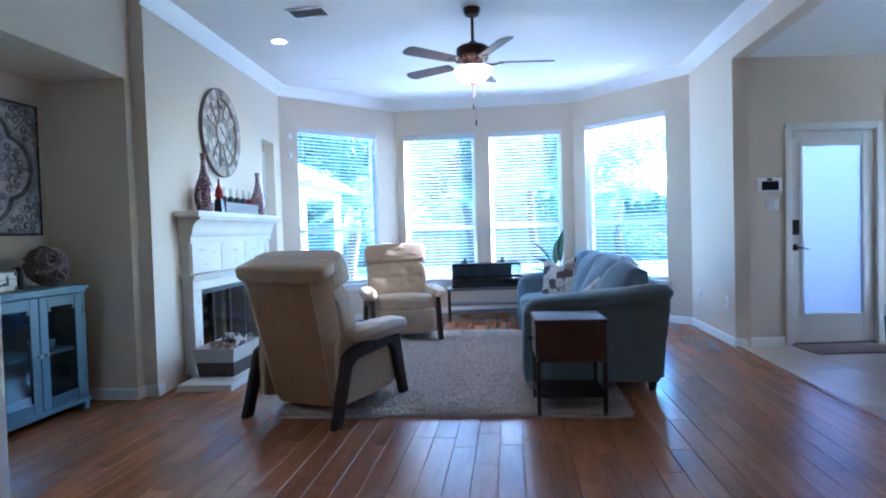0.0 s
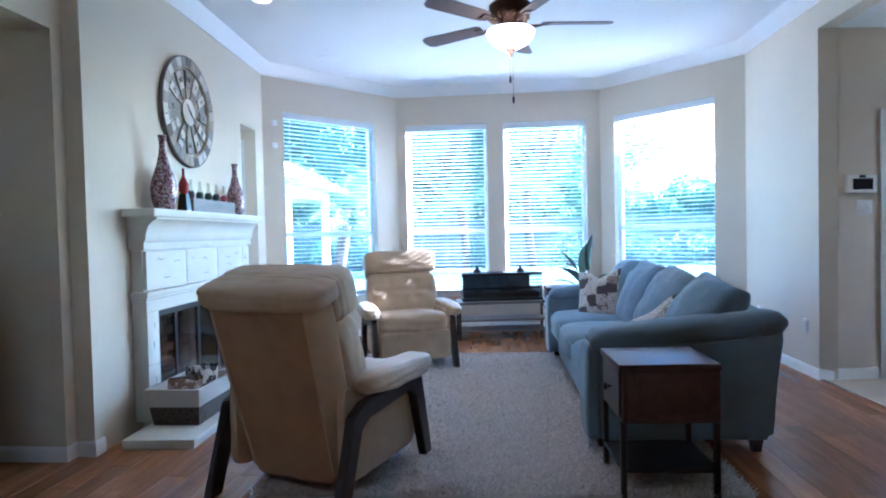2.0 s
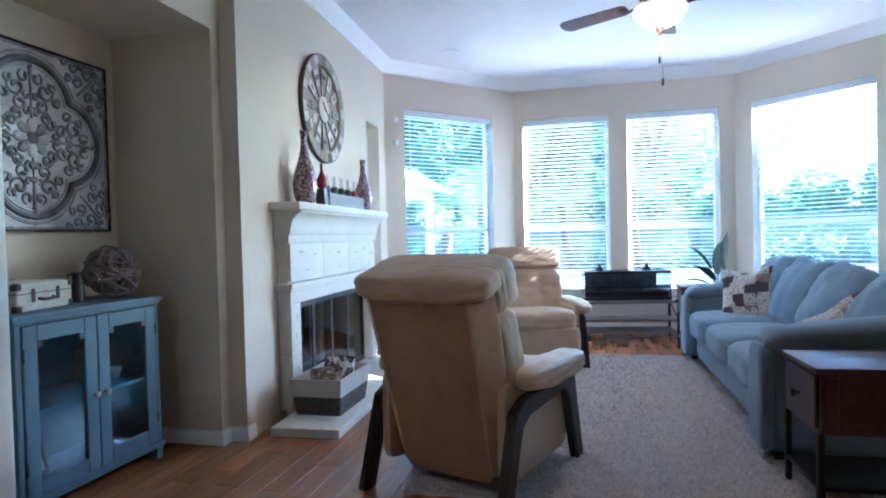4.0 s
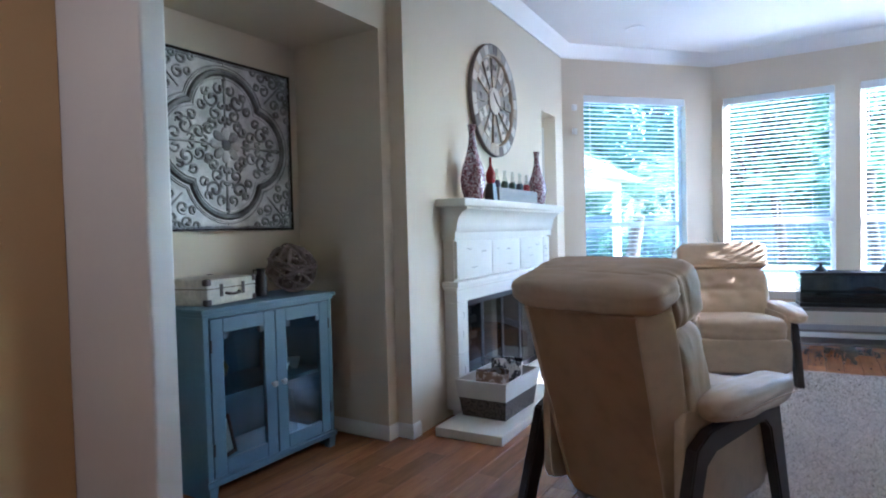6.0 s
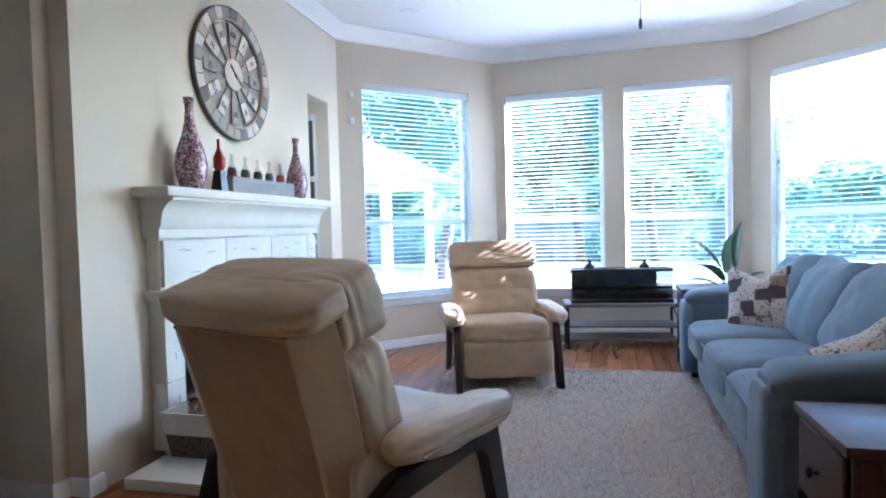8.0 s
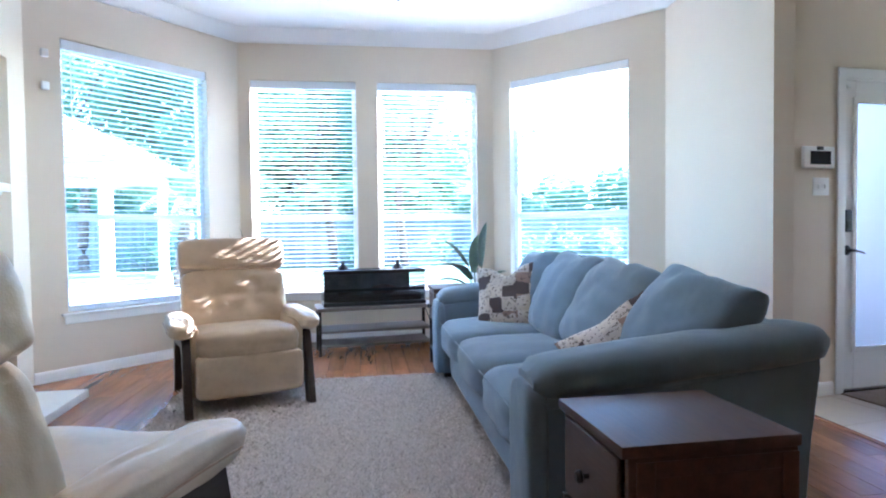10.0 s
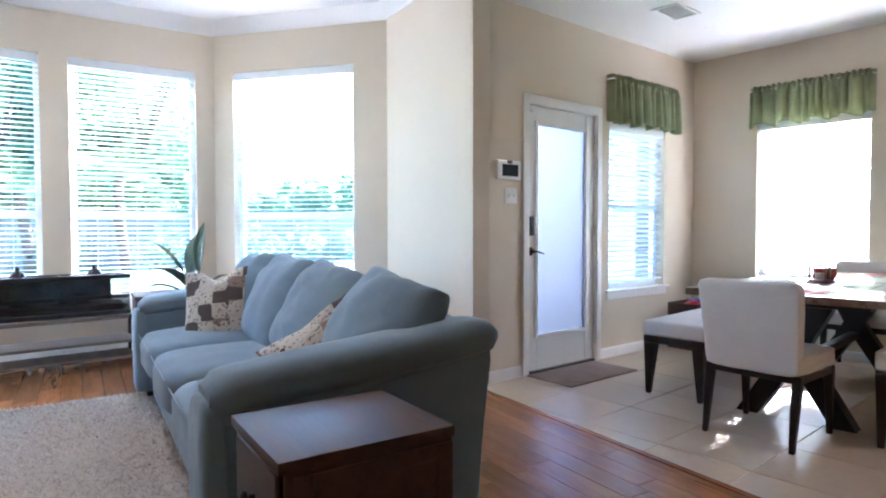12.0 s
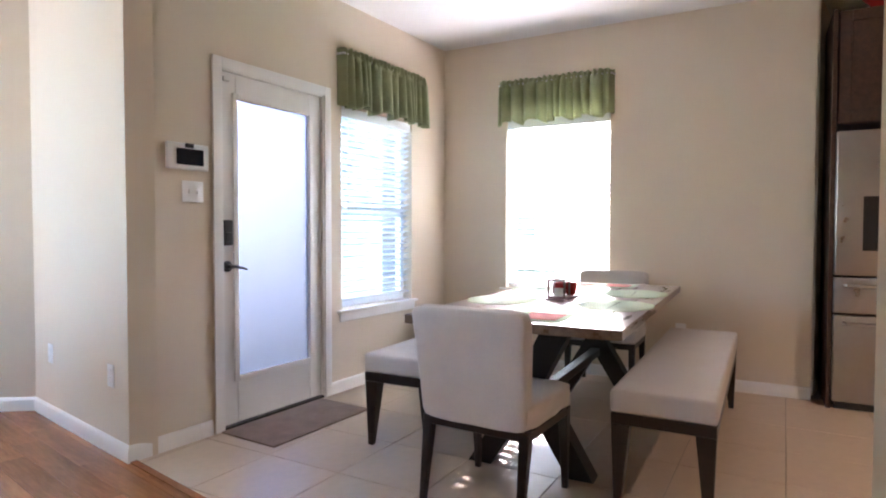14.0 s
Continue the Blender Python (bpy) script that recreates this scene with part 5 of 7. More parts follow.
    part("handle", tube([(-0.022, 0, 0.14), (-0.05, 0, 0.145), (-0.055, 0, 0.10), (-0.033, 0, 0.05)], 0.004, 6), METALDARK, v)


BRASS = simple("brass", (0.45, 0.30, 0.10), 0.3, 1.0)
MAPPAPER = simple("aged_paper", (0.55, 0.49, 0.39), 0.7, var=0.25, scale=16, fine=60)
DARKLEATHER = leather("dark_leather", (0.06, 0.035, 0.025))
VINE = simple("vine", (0.19, 0.14, 0.125), 0.85, var=0.4, scale=25, fine=90, bmp=0.6)
cabinet()

# ---------------------------------------------------------------- embossed panel over the cabinet


def embossed_panel():
    m = pose(-3.248, 2.995, 1.72, 90, 0, 90) @ Matrix.Diagonal((1.075, 1.05, 1.05, 1))
    p = thing("wall_panel", m, "square embossed tin panel with quatrefoil scrollwork and dark frame", "wall art")
    S = 0.45
    for sx in (-1, 1):
        for sy in (-1, 1):
            x0, x1 = sorted((sx * 0.0012, sx * (S - 0.012)))
            y0, y1 = sorted((sy * 0.0012, sy * (S - 0.012)))
            part("tin_sheet", rbox((x0, y0, 0.004), (x1, y1, 0.012), 0.002, 1), TIN, p)
    for a, b in (((-S, -S, 0), (-S + 0.012, S, 0.022)), ((S - 0.012, -S, 0), (S, S, 0.022)), ((-S + 0.0121, -S, 0), (S - 0.0121, -S + 0.012, 0.022)), ((-S + 0.0121, S - 0.012, 0), (S - 0.0121, S, 0.022))):
        part("frame_bar", rbox(a, b, 0.003, 1), METALDARK, p)
    for a, b in (((-S + 0.02, -S + 0.02), (-S + 0.02, S - 0.02)), ((S - 0.02, -S + 0.02), (S - 0.02, S - 0.02)), ((-S + 0.02, -S + 0.02), (S - 0.02, -S + 0.02)), ((-S + 0.02, S - 0.02), (S - 0.02, S - 0.02))):
        n = 36
        part("bead_strip", tube([(a[0] + (b[0] - a[0]) * i / n, a[1] + (b[1] - a[1]) * i / n, 0.013) for i in range(n + 1)], [0.004 + 0.003 * (i % 2) for i in range(n + 1)], 6), TINGREY, p)

    def foil(r, off):
        pts = []
        for k in range(4):
            c = Vector((off * math.cos(k * math.pi / 2), off * math.sin(k * math.pi / 2)))
            half = math.pi / 4 + math.asin(min(1, off * math.sin(math.pi / 4) / r))
            for i in range(19):
                a = k * math.pi / 2 - half + 2 * half * i / 18
                pts.append((c.x + r * math.cos(a), c.y + r * math.sin(a), 0.014))
        return pts
    for r, o, w, mt in ((0.212, 0.165, 0.016, TINDARK), (0.186, 0.165, 0.006, TIN), (0.236, 0.165, 0.006, TIN), (0.248, 0.165, 0.004, TINGREY)):
        part("quatrefoil_band", tube(foil(r, o), w, 6, True), mt, p)

    def spiral(x, y, a0, turns, r0, r1, hand, w=0.0095):
        pts = []
        n = 16
        for i in range(n + 1):
            f = i / n
            r = r0 + (r1 - r0) * f
            a = a0 + hand * turns * 2 * math.pi * f
            pts.append((x + r * math.cos(a), y + r * math.sin(a), 0.013))
        return tube(pts, [w * (0.5 + f / n) for f in range(n + 1)], 5)

    for k in range(4):
        q = pose(0, 0, 0, 0, 0, 90 * k)
        for hand in (-1, 1):
            for x, y, r0, tn in ((0.235, 0.075 * hand, 0.052, 1.25), (0.29, 0.035 * hand, 0.03, 0.9), (0.16, 0.055 * hand, 0.035, 1.1), (0.105, 0.075 * hand, 0.03, 1.2), (0.195, 0.135 * hand, 0.026, 1.0), (0.265, 0.115 * hand, 0.02, 0.9), (0.13, 0.022 * hand, 0.02, 0.9), (0.205, 0.022 * hand, 0.018, 0.8)):
                b = spiral(x, y, 0.3 * hand, tn, r0, 0.01, hand)
                b.transform(q)
                part("scroll", b, TINGREY, p)
        b = tube([(0.06, 0, 0.013), (0.2, 0, 0.014), (0.335, 0, 0.013)], [0.008, 0.005, 0.012], 6)
        b.transform(q)
        part("stem", b, TINGREY, p)
        b = cushion(0.05, 0.026, 0.014, 2, 4, 0, 0, 0, q @ pose(0.345, 0, 0.014))
        part("finial", b, TINDARK, p)
        d = pose(0, 0, 0, 0, 0, 45 + 90 * k)
        for hand in (-1, 1):
            for x, y, r0, tn in ((0.50, 0.045 * hand, 0.04, 1.2), (0.42, 0.05 * hand, 0.035, 1.2), (0.455, 0.115 * hand, 0.032, 1.2), (0.545, 0.02 * hand, 0.022, 1.0), (0.39, 0.095 * hand, 0.022, 1.0), (0.50, 0.09 * hand, 0.02, 1.0), (0.43, 0.165 * hand, 0.022, 1.0), (0.565, 0.05 * hand, 0.016, 0.9)):
                b = spiral(x, y, 1.2 * hand, tn, r0, 0.008, -hand, 0.008)
                b.transform(d)
                part("scroll", b, TINGREY, p)
        b = tube([(0.37, 0, 0.013), (0.48, 0, 0.014), (0.58, 0, 0.013)], [0.005, 0.007, 0.004], 6)
        b.transform(d)
        part("stem", b, TINGREY, p)
    for i in range(8):
        b = cushion(0.075, 0.05, 0.016, 2.2, 5, 0, 0.002, i, pose(0, 0, 0, 0, 0, 45 * i) @ pose(0.06, 0, 0.014))
        part("petal", b, TINGREY if i % 2 else TIN, p)
    part("rosette", lathe([(0.03, 0.012), (0.028, 0.02), (0.012, 0.024)], 16), TINDARK, p)


def tin(name, a, b):
    m, t, p = node_mat(name)
    v = coords(t)
    n = noise_node(t, v, 9, 6, 0.65)
    t.links.new(ramp(t, n, [(0.35, a), (0.65, b)]), p.inputs["Base Color"])
    p.inputs["Roughness"].default_value = 0.5
    p.inputs["Metallic"].default_value = 0.25
    bump(t, p, noise_node(t, v, 40, 4), 0.3, 0.004)
    return m


TIN = tin("tin_white", (0.36, 0.37, 0.38), (0.62, 0.63, 0.64))
TINGREY = tin("tin_grey", (0.15, 0.155, 0.16), (0.40, 0.41, 0.42))
TINDARK = tin("tin_dark", (0.07, 0.072, 0.078), (0.22, 0.225, 0.23))
embossed_panel()

# ---------------------------------------------------------------- ceiling fan


def ceiling_fan():
    f = thing("ceiling_fan", pose(-0.06, 4.5, 0.04), "bronze ceiling fan with five dark blades and a frosted bowl light", "ceiling fan")
    part("canopy", lathe([(0.03, 2.945), (0.06, 2.96), (0.07, 3.0), (0.07, CEIL_Z - 0.04)], 24), BRONZE, f)
    part("downrod", tube([(0, 0, 2.70), (0, 0, 3.0)], 0.013, 12), BRONZE, f)
    motor = part("motor", lathe([(0.03, 2.74), (0.05, 2.715), (0.115, 2.70), (0.14, 2.68), (0.14, 2.63), (0.115, 2.60), (0.09, 2.575), (0.075, 2.54), (0.075, 2.525)], 32), BRONZE, f)
    for i in range(14):
        a = 2 * math.pi * i / 14
        part("vent_rib", rbox((0.094, -0.006, 2.582), (0.128, 0.006, 2.612), 0.003, 1, pose(0, 0, 0, 0, 0, math.degrees(a))), BRASSY, motor)
    for i in range(5):
        q = pose(0, 0, 2.555, 0, 0, 7.6 + 72 * i)
        iron = part("blade_iron", join(tube([q @ Vector((0.09, 0, 0)), q @ Vector((0.15, 0.018, -0.012)), q @ Vector((0.215, 0, -0.002))], 0.007, 6), tube([q @ Vector((0.09, 0, 0)), q @ Vector((0.15, -0.018, -0.012)), q @ Vector((0.215, 0, -0.002))], 0.007, 6), rbox((0.20, -0.03, -0.004), (0.26, 0.03, 0.002), 0.002, 1, q @ pose(0, 0, 0, 12))), BRONZE, f)
        out = [(0.21, -0.045), (0.24, -0.058), (0.65, -0.068), (0.685, -0.045), (0.695, 0.0), (0.685, 0.045), (0.65, 0.068), (0.24, 0.058), (0.21, 0.045)]
        bm = prism([(x, y) for x, y in out], 0.006, pose(0, 0, 0, 90), 0.0015)
        bm.transform(q @ pose(0, 0, 0.006, 12))
        part("blade", bm, DARKWOOD, f, "dark walnut fan blade")
    part("light_fitter", lathe([(0.075, 2.525), (0.085, 2.515), (0.085, 2.50), (0.11, 2.495)], 28), BRONZE, f)
    part("bowl", lathe([(0.155, 2.515), (0.162, 2.505), (0.15, 2.47), (0.115, 2.43), (0.06, 2.40), (0.03, 2.392)], 36), BOWL, f, "frosted glass bowl, lit", smooth=True)
    part("finial", lathe([(0.034, 2.398), (0.034, 2.388), (0.016, 2.375), (0.008, 2.36), (0.01, 2.352), (0.003, 2.345)], 18), BRONZE, f)
    for x, z0 in ((-0.006, 2.17), (0.012, 2.035)):
        part("pull_chain", tube([(x, 0, 2.35), (x, 0, z0 + 0.05)], 0.0016, 5), BRASSY, f)
        part("pull_fob", lathe([(0.004, z0), (0.008, z0 + 0.01), (0.007, z0 + 0.04), (0.003, z0 + 0.05)], 10, pose(x, 0, 0)), BLACK, f)


BRASSY = simple("antique_brass", (0.30, 0.18, 0.09), 0.35, 0.9)
BOWL = glow("lit_bowl", (1.0, 0.82, 0.62), 0.22)
ceiling_fan()
lamp = new("fan_bulb", bpy.data.lights.new("fan_bulb", "POINT"))
lamp.data.energy, lamp.data.color, lamp.data.shadow_soft_size = 0.7, (1.0, 0.78, 0.55), 0.1
lamp.location = (-0.06, 4.5, 2.34)

LENS = glow("lit_lens", (1.0, 0.85, 0.68), 0.5)
for (x, y), lit in (((-1.94, 4.97), True), ((-1.86, 6.53), False)):
    d = thing("recessed_light" if lit else "ceiling_speaker", pose(x, y, CEIL_Z), "round white recessed downlight, switched on; some are added unseen fill" if lit else "round white flush ceiling speaker", "ceiling light" if lit else "speaker")
    part("trim_ring", lathe([(0.062, -0.002), (0.085, -0.001), (0.095, -0.006), (0.09, -0.012), (0.066, -0.012)], 32), WHITEPL, d)
    part("lens" if lit else "grille", lathe([(0.062, -0.0125), (0.066, -0.0145)], 32), LENS if lit else CEIL, d)
# Unseen fittings: two added as fill, the kitchen one inferred from its warm glow.
for x, y, cz, power in ((-2.2, 0.7, CEIL_Z, 3.2), (0.9, -0.9, CEIL_Z, 2.0), (4.3, 0.7, DINE_Z, 8.0)):
    d = thing("recessed_light", pose(x, y, cz), "round white recessed downlight, switched on; some are added unseen fill", "ceiling light")
    part("trim_ring", lathe([(0.062, -0.002), (0.085, -0.001), (0.095, -0.006), (0.09, -0.012), (0.066, -0.012)], 32), WHITEPL, d)
    part("lens", lathe([(0.062, -0.0125), (0.066, -0.0145)], 32), LENS, d)
    b = new("downlight_and_fill_bulb", bpy.data.lights.new("downlight_and_fill_bulb", "SPOT"))
    b.data.energy, b.data.color, b.data.spot_size, b.data.spot_blend, b.data.shadow_soft_size = power, (1.0, 0.88, 0.74) if cz == CEIL_Z else (1.0, 0.76, 0.5), radians(130), 0.8, 0.08
    b.matrix_world = look((x, y, cz - 0.02), (x, y + 0.01, 0))
spot = new("downlight_and_fill_bulb", bpy.data.lights.new("downlight_and_fill_bulb", "SPOT"))
spot.data.energy, spot.data.color, spot.data.spot_size, spot.data.spot_blend, spot.data.shadow_soft_size = 1.2, (1.0, 0.74, 0.48), radians(120), 0.8, 0.06
spot.matrix_world = look((-1.94, 4.97, CEIL_Z - 0.02), (-2.0, 4.97, 0))


DUCT = simple("duct_grey", (0.22, 0.22, 0.22), 0.7)


def vent(m, w, d):
    v = thing("ceiling_vent", m, "white louvred ceiling air vent", "vent", "ceiling vents")
    for a, b in (((-w, -d, -0.012), (-w + 0.025, d, 0)), ((w - 0.025, -d, -0.012), (w, d, 0)), ((-w + 0.0251, -d, -0.012), (w - 0.0251, -d + 0.025, 0)), ((-w + 0.0251, d - 0.025, -0.012), (w - 0.0251, d, 0))):
        part("frame_bar", rbox(a, b, 0.003, 1), WHITEPL, v)
    part("backing", rbox((-w + 0.025, -d + 0.025, -0.0015), (w - 0.025, d - 0.025, -0.0005), 0), DUCT, v)
    n = 9
    for i in range(n):
        y = -d + 0.035 + (2 * d - 0.07) * i / (n - 1)
        part("louvre", rbox((-w + 0.026, -0.010, -0.001), (w - 0.026, 0.010, 0.001), 0, 1, pose(0, y, -0.008, 24)), WHITEPL, v)


vent(pose(-1.42, 4.32, CEIL_Z - 0.0005, 0, 0, -3), 0.17, 0.11)
vent(pose(3.86, 4.90, DINE_Z - 0.0005, 0, 0, 9), 0.17, 0.11)

# ---------------------------------------------------------------- recess beside the fireplace, sensors, wall plates


def recess_door():
    r = thing("glazed_panel", pose(-2.94, 6.405, 0), "narrow white glazed door panel in the recess by the fireplace", "cabinet")
    part("frame", join(rbox((0.0, 0.0, 0), (0.035, 0.013, 2.22), 0.002, 1), rbox((0.17, 0.0, 0), (0.205, 0.013, 2.22), 0.002, 1), *[rbox((0.0352, 0.0, z), (0.1698, 0.013, z + 0.05), 0) for z in (0.0, 0.5, 1.05, 1.42, 1.62, 2.17)]), TRIM, r)
    for z0, z1 in ((0.05, 0.5), (0.55, 1.05), (1.10, 1.42), (1.47, 1.62), (1.67, 2.17)):
        part("pane", rbox((0.0352, 0.006, z0), (0.1698, 0.009, z1), 0), SMOKE, r, smooth=False)


recess_door()
bay = frame_of(PA, PB)
for z in (2.44, 2.20):
    s = thing("motion_sensor", bay @ pose(0.13, -0.0003, z), "small white alarm sensor in the corner of the wall", "sensor", "alarm sensors")
    part("case", rbox((-0.025, -0.035, -0.03), (0.025, 0, 0.03), 0.01, 3), WHITEPL, s)
dw = frame_of(PR, PCN)
t = thing("alarm_panel", dw @ pose(0.327, -0.0003, 1.53), "white wall-mounted alarm keypad with a dark screen", "keypad")
part("case", rbox((-0.122, -0.03, -0.07), (0.122, 0, 0.07), 0.012, 3), WHITEPL, t)
part("screen", rbox((-0.075, -0.0325, -0.045), (0.085, -0.0302, 0.04), 0.002, 1), simple("screen", (0.02, 0.025, 0.035), 0.15, bmp=0), t, "dark screen")
part("camera_bump", rbox((-0.025, -0.034, 0.045), (0.025, -0.0302, 0.068), 0.004, 2), BLACK, t)
s = thing("light_switch", dw @ pose(0.364, -0.0003, 1.348), "white double light switch plate", "switch")
part("plate", rbox((-0.064, -0.006, -0.057), (0.064, 0, 0.057), 0.004, 2), WHITEPL, s)
for x in (-0.025, 0.025):
    part("toggle", rbox((x - 0.005, -0.016, -0.012), (x + 0.005, -0.006, 0.012), 0.002, 1), WHITEPL, s)
for y, z in ((5.56, 0.40), (6.42, 0.40)):
    s = thing("wall_outlet", pose(2.3297, y, z, 0, 0, -90), "white electrical outlet plate low on the wall", "outlet", "outlets")
    part("plate", rbox((-0.037, -0.006, -0.058), (0.037, 0, 0.058), 0.004, 2), WHITEPL, s)
    for zz in (-0.022, 0.022):
        part("socket", rbox((-0.017, -0.0075, zz - 0.014), (0.017, -0.006, zz + 0.014), 0.004, 2), WHITEPL, s)
s = thing("wall_outlet", frame_of(PCN, PE) @ pose(2.0, -0.0003, 0.40), "white electrical outlet plate low on the wall", "outlet", "outlets")
part("plate", rbox((-0.037, -0.006, -0.058), (0.037, 0, 0.058), 0.004, 2), WHITEPL, s)

# ---------------------------------------------------------------- dining set
DA, TA = 9.3, 11.8


def tapered_leg(x, y, h, top=0.05, foot=0.028, lx=0.0, ly=0.0):
    """A square tapered leg that leans out by lx, ly at its foot."""
    bm = bmesh.new()
    a = [bm.verts.new((x + lx + sx * foot / 2, y + ly + sy * foot / 2, 0)) for sx, sy in ((-1, -1), (1, -1), (1, 1), (-1, 1))]
    b = [bm.verts.new((x + sx * top / 2, y + sy * top / 2, h)) for sx, sy in ((-1, -1), (1, -1), (1, 1), (-1, 1))]
    bm.faces.new(a[::-1])
    bm.faces.new(b)
    for i in range(4):
        bm.faces.new((a[i], a[(i + 1) % 4], b[(i + 1) % 4], b[i]))
    bmesh.ops.bevel(bm, geom=bm.edges[:], offset=0.003, segments=1, affect="EDGES")
    return bm


def dining_table():
    t = thing("dining_table", pose(4.20, 3.945, 0, 0, 0, TA), "rectangular wooden dining table on dark X-shaped trestle legs", "dining table")
    L, W = 1.05, 0.49
    for i in range(5):
        y = -W + i * 2 * W / 5
        part("tabletop_board", rbox((-L + 0.1, y + 0.0006, 0.715), (L - 0.1, y + 2 * W / 5 - 0.0006, 0.757), 0.002, 1), TABLETOP, t)
    for s in (-1, 1):
        part("breadboard_end", rbox(*(((s * (L - 0.0995)) if s > 0 else -L, -W, 0.715), (L if s > 0 else -L + 0.0995, W, 0.757)), 0.002, 1), TABLETOP, t)
    for x in (-0.68, 0.68):
        tr = part("trestle", join(*[prism([(-0.31 * s, 0.0), (-0.19 * s, 0.0), (0.035 * s, 0.36), (0.19 * s, 0.66), (0.05 * s, 0.66), (-0.095 * s, 0.36)], 0.10, pose(x + 0.05 + 0.001 * s, 0, 0, 0, 0, 90)) for s in (-1, 1)]), METALDARK, t, "dark X-shaped trestle")
        part("top_plate", rbox((x - 0.045, -0.36, 0.661), (x + 0.045, 0.36, 0.7148), 0.003, 1), METALDARK, tr)
    part("stretcher", rbox((-0.64, -0.03, 0.30), (0.64, 0.03, 0.35), 0.004, 1), METALDARK, t)
    return t


TABLETOP = wood("table_wood_long", (0.10, 0.062, 0.035), (0.27, 0.18, 0.11), 0.28, (1.0, 13, 13), 0.15)
dining_table()


def dining_chair(m, label):
    c = thing("dining_chair", m, label, "dining chair", "chairs at the table")
    w = 0.25
    part("seat", cushion(2 * w, 0.48, 0.10, 12, 10, 0.15, 0.004, 1, pose(0, 0.0, 0.425)), CREAMFAB, c, smooth=True)
    rest = cushion(2 * w, 0.075, 0.47, 16, 12, 0, 0.003, 2)
    for v in rest.verts:
        f = v.co.z / 0.47 + 0.5
        v.co.x *= 0.93 + 0.09 * f
        v.co.y -= 0.03 * f * f - 0.012
    rest.transform(pose(0, -0.235, 0.605, 4))
    part("backrest", rest, CREAMFAB, c, smooth=True)
    part("seat_rail", rbox((-w + 0.01, -0.225, 0.335), (w - 0.01, 0.225, 0.375), 0.004, 1), LEGWOOD, c)
    for x in (-w + 0.03, w - 0.03):
        part("leg", tapered_leg(x, -0.20, 0.375, 0.045, 0.025, 0, -0.06), LEGWOOD, c)
        part("leg", tapered_leg(x, 0.20, 0.375, 0.045, 0.025, 0, 0.02), LEGWOOD, c)
    return c


dining_chair(pose(3.19, 3.765, 0, 0, 0, 7 - 90), "light upholstered dining chair with dark legs at the table")
dining_chair(pose(5.13, 4.14, 0, 0, 0, TA + 90), "light upholstered dining chair with dark legs at the far table end")


def bench(m, label, n):
    b = thing("dining_bench", m, label, "bench", "benches at the table")
    L, W = n, 0.205
    part("seat", rbox((0, -W, 0.393), (L, W, 0.492), 0.022, 4), CREAMFAB, b, smooth=True)
    part("apron", rbox((0.004, -W + 0.004, 0.345), (L - 0.004, W - 0.004, 0.3928), 0.003, 1), LEGWOOD, b)
    for x, lx in ((0.0425, -0.012), (L - 0.0425, 0.012)):
        for y, ly in ((-W + 0.0425, -0.012), (W - 0.0425, 0.012)):
            part("leg", join(tapered_leg(x, y, 0.345, 0.075, 0.03, lx, ly)), LEGWOOD, b)


bench(pose(3.27, 4.45, 0, 0, 0, TA), "light upholstered bench with dark tapered legs by the window", 1.55)
bench(pose(3.43, 3.15, 0, 0, 0, 10.8), "light upholstered bench with dark tapered legs in the open", 1.79)

GREENMAT = fabric("green_placemat", (0.44, 0.55, 0.36), 0.2, 160)
REDMAT = fabric("red_placemat", (0.55, 0.10, 0.08), 0.15, 160)
TT = pose(4.20, 3.945, 0.7575, 0, 0, TA)


def scallop(rx, ry, n=9):
    bm = bmesh.new()
    lo, hi = [], []
    for i in range(72):
        a = 2 * math.pi * i / 72
        k = 1 + 0.05 * abs(math.sin(n * a / 2))
        lo.append(bm.verts.new((rx * k * math.cos(a), ry * k * math.sin(a), 0)))
        hi.append(bm.verts.new((rx * k * math.cos(a) * 0.99, ry * k * math.sin(a) * 0.99, 0.003)))
    bm.faces.new(lo[::-1])
    bm.faces.new(hi)
    for i in range(72):
        bm.faces.new((lo[i], lo[(i + 1) % 72], hi[(i + 1) % 72], hi[i]))
    return bm


for x, y in ((-0.30, 0.30), (0.38, 0.30), (-0.28, -0.31), (0.36, -0.30)):
    o = thing("placemat", TT @ pose(x, y, 0, 0, 0, 7 * x), "round scalloped green placemat on the table", "placemat", "green placemats")
    part("mat", scallop(0.23, 0.185), GREENMAT, o)
    part("vein", tube([(-0.15, 0, 0.0035), (0.15, 0.01, 0.0035)], 0.002, 4), LEAF, o)
for x in (-0.84, 0.84):
    o = thing("placemat", TT @ pose(x, 0.0, 0), "rectangular green placemat with a red centre", "placemat", "red and green placemats")
    part("mat", rbox((-0.15, -0.22, 0), (0.15, 0.22, 0.003), 0.001, 1), GREENMAT, o)
    part("red_panel", rbox((-0.10, -0.19, 0.0032), (0.10, -0.02, 0.005), 0.001, 1), REDMAT, o)
    part("red_flower", lathe([(0.06, 0.0032), (0.055, 0.005)], 20, pose(0, 0.10, 0)), REDMAT, o)
REDWOOD = wood("red_brown_wood", (0.10, 0.04, 0.035), (0.24, 0.11, 0.095), 0.45)
o = thing("candle_tray", TT @ pose(-0.06, 0.03, 0.0), "dark tray with a glass lantern and red candle holders", "candle holder")
part("tray", rbox((-0.15, -0.06, 0), (0.15, 0.06, 0.008), 0.003, 1), REDWOOD, o)
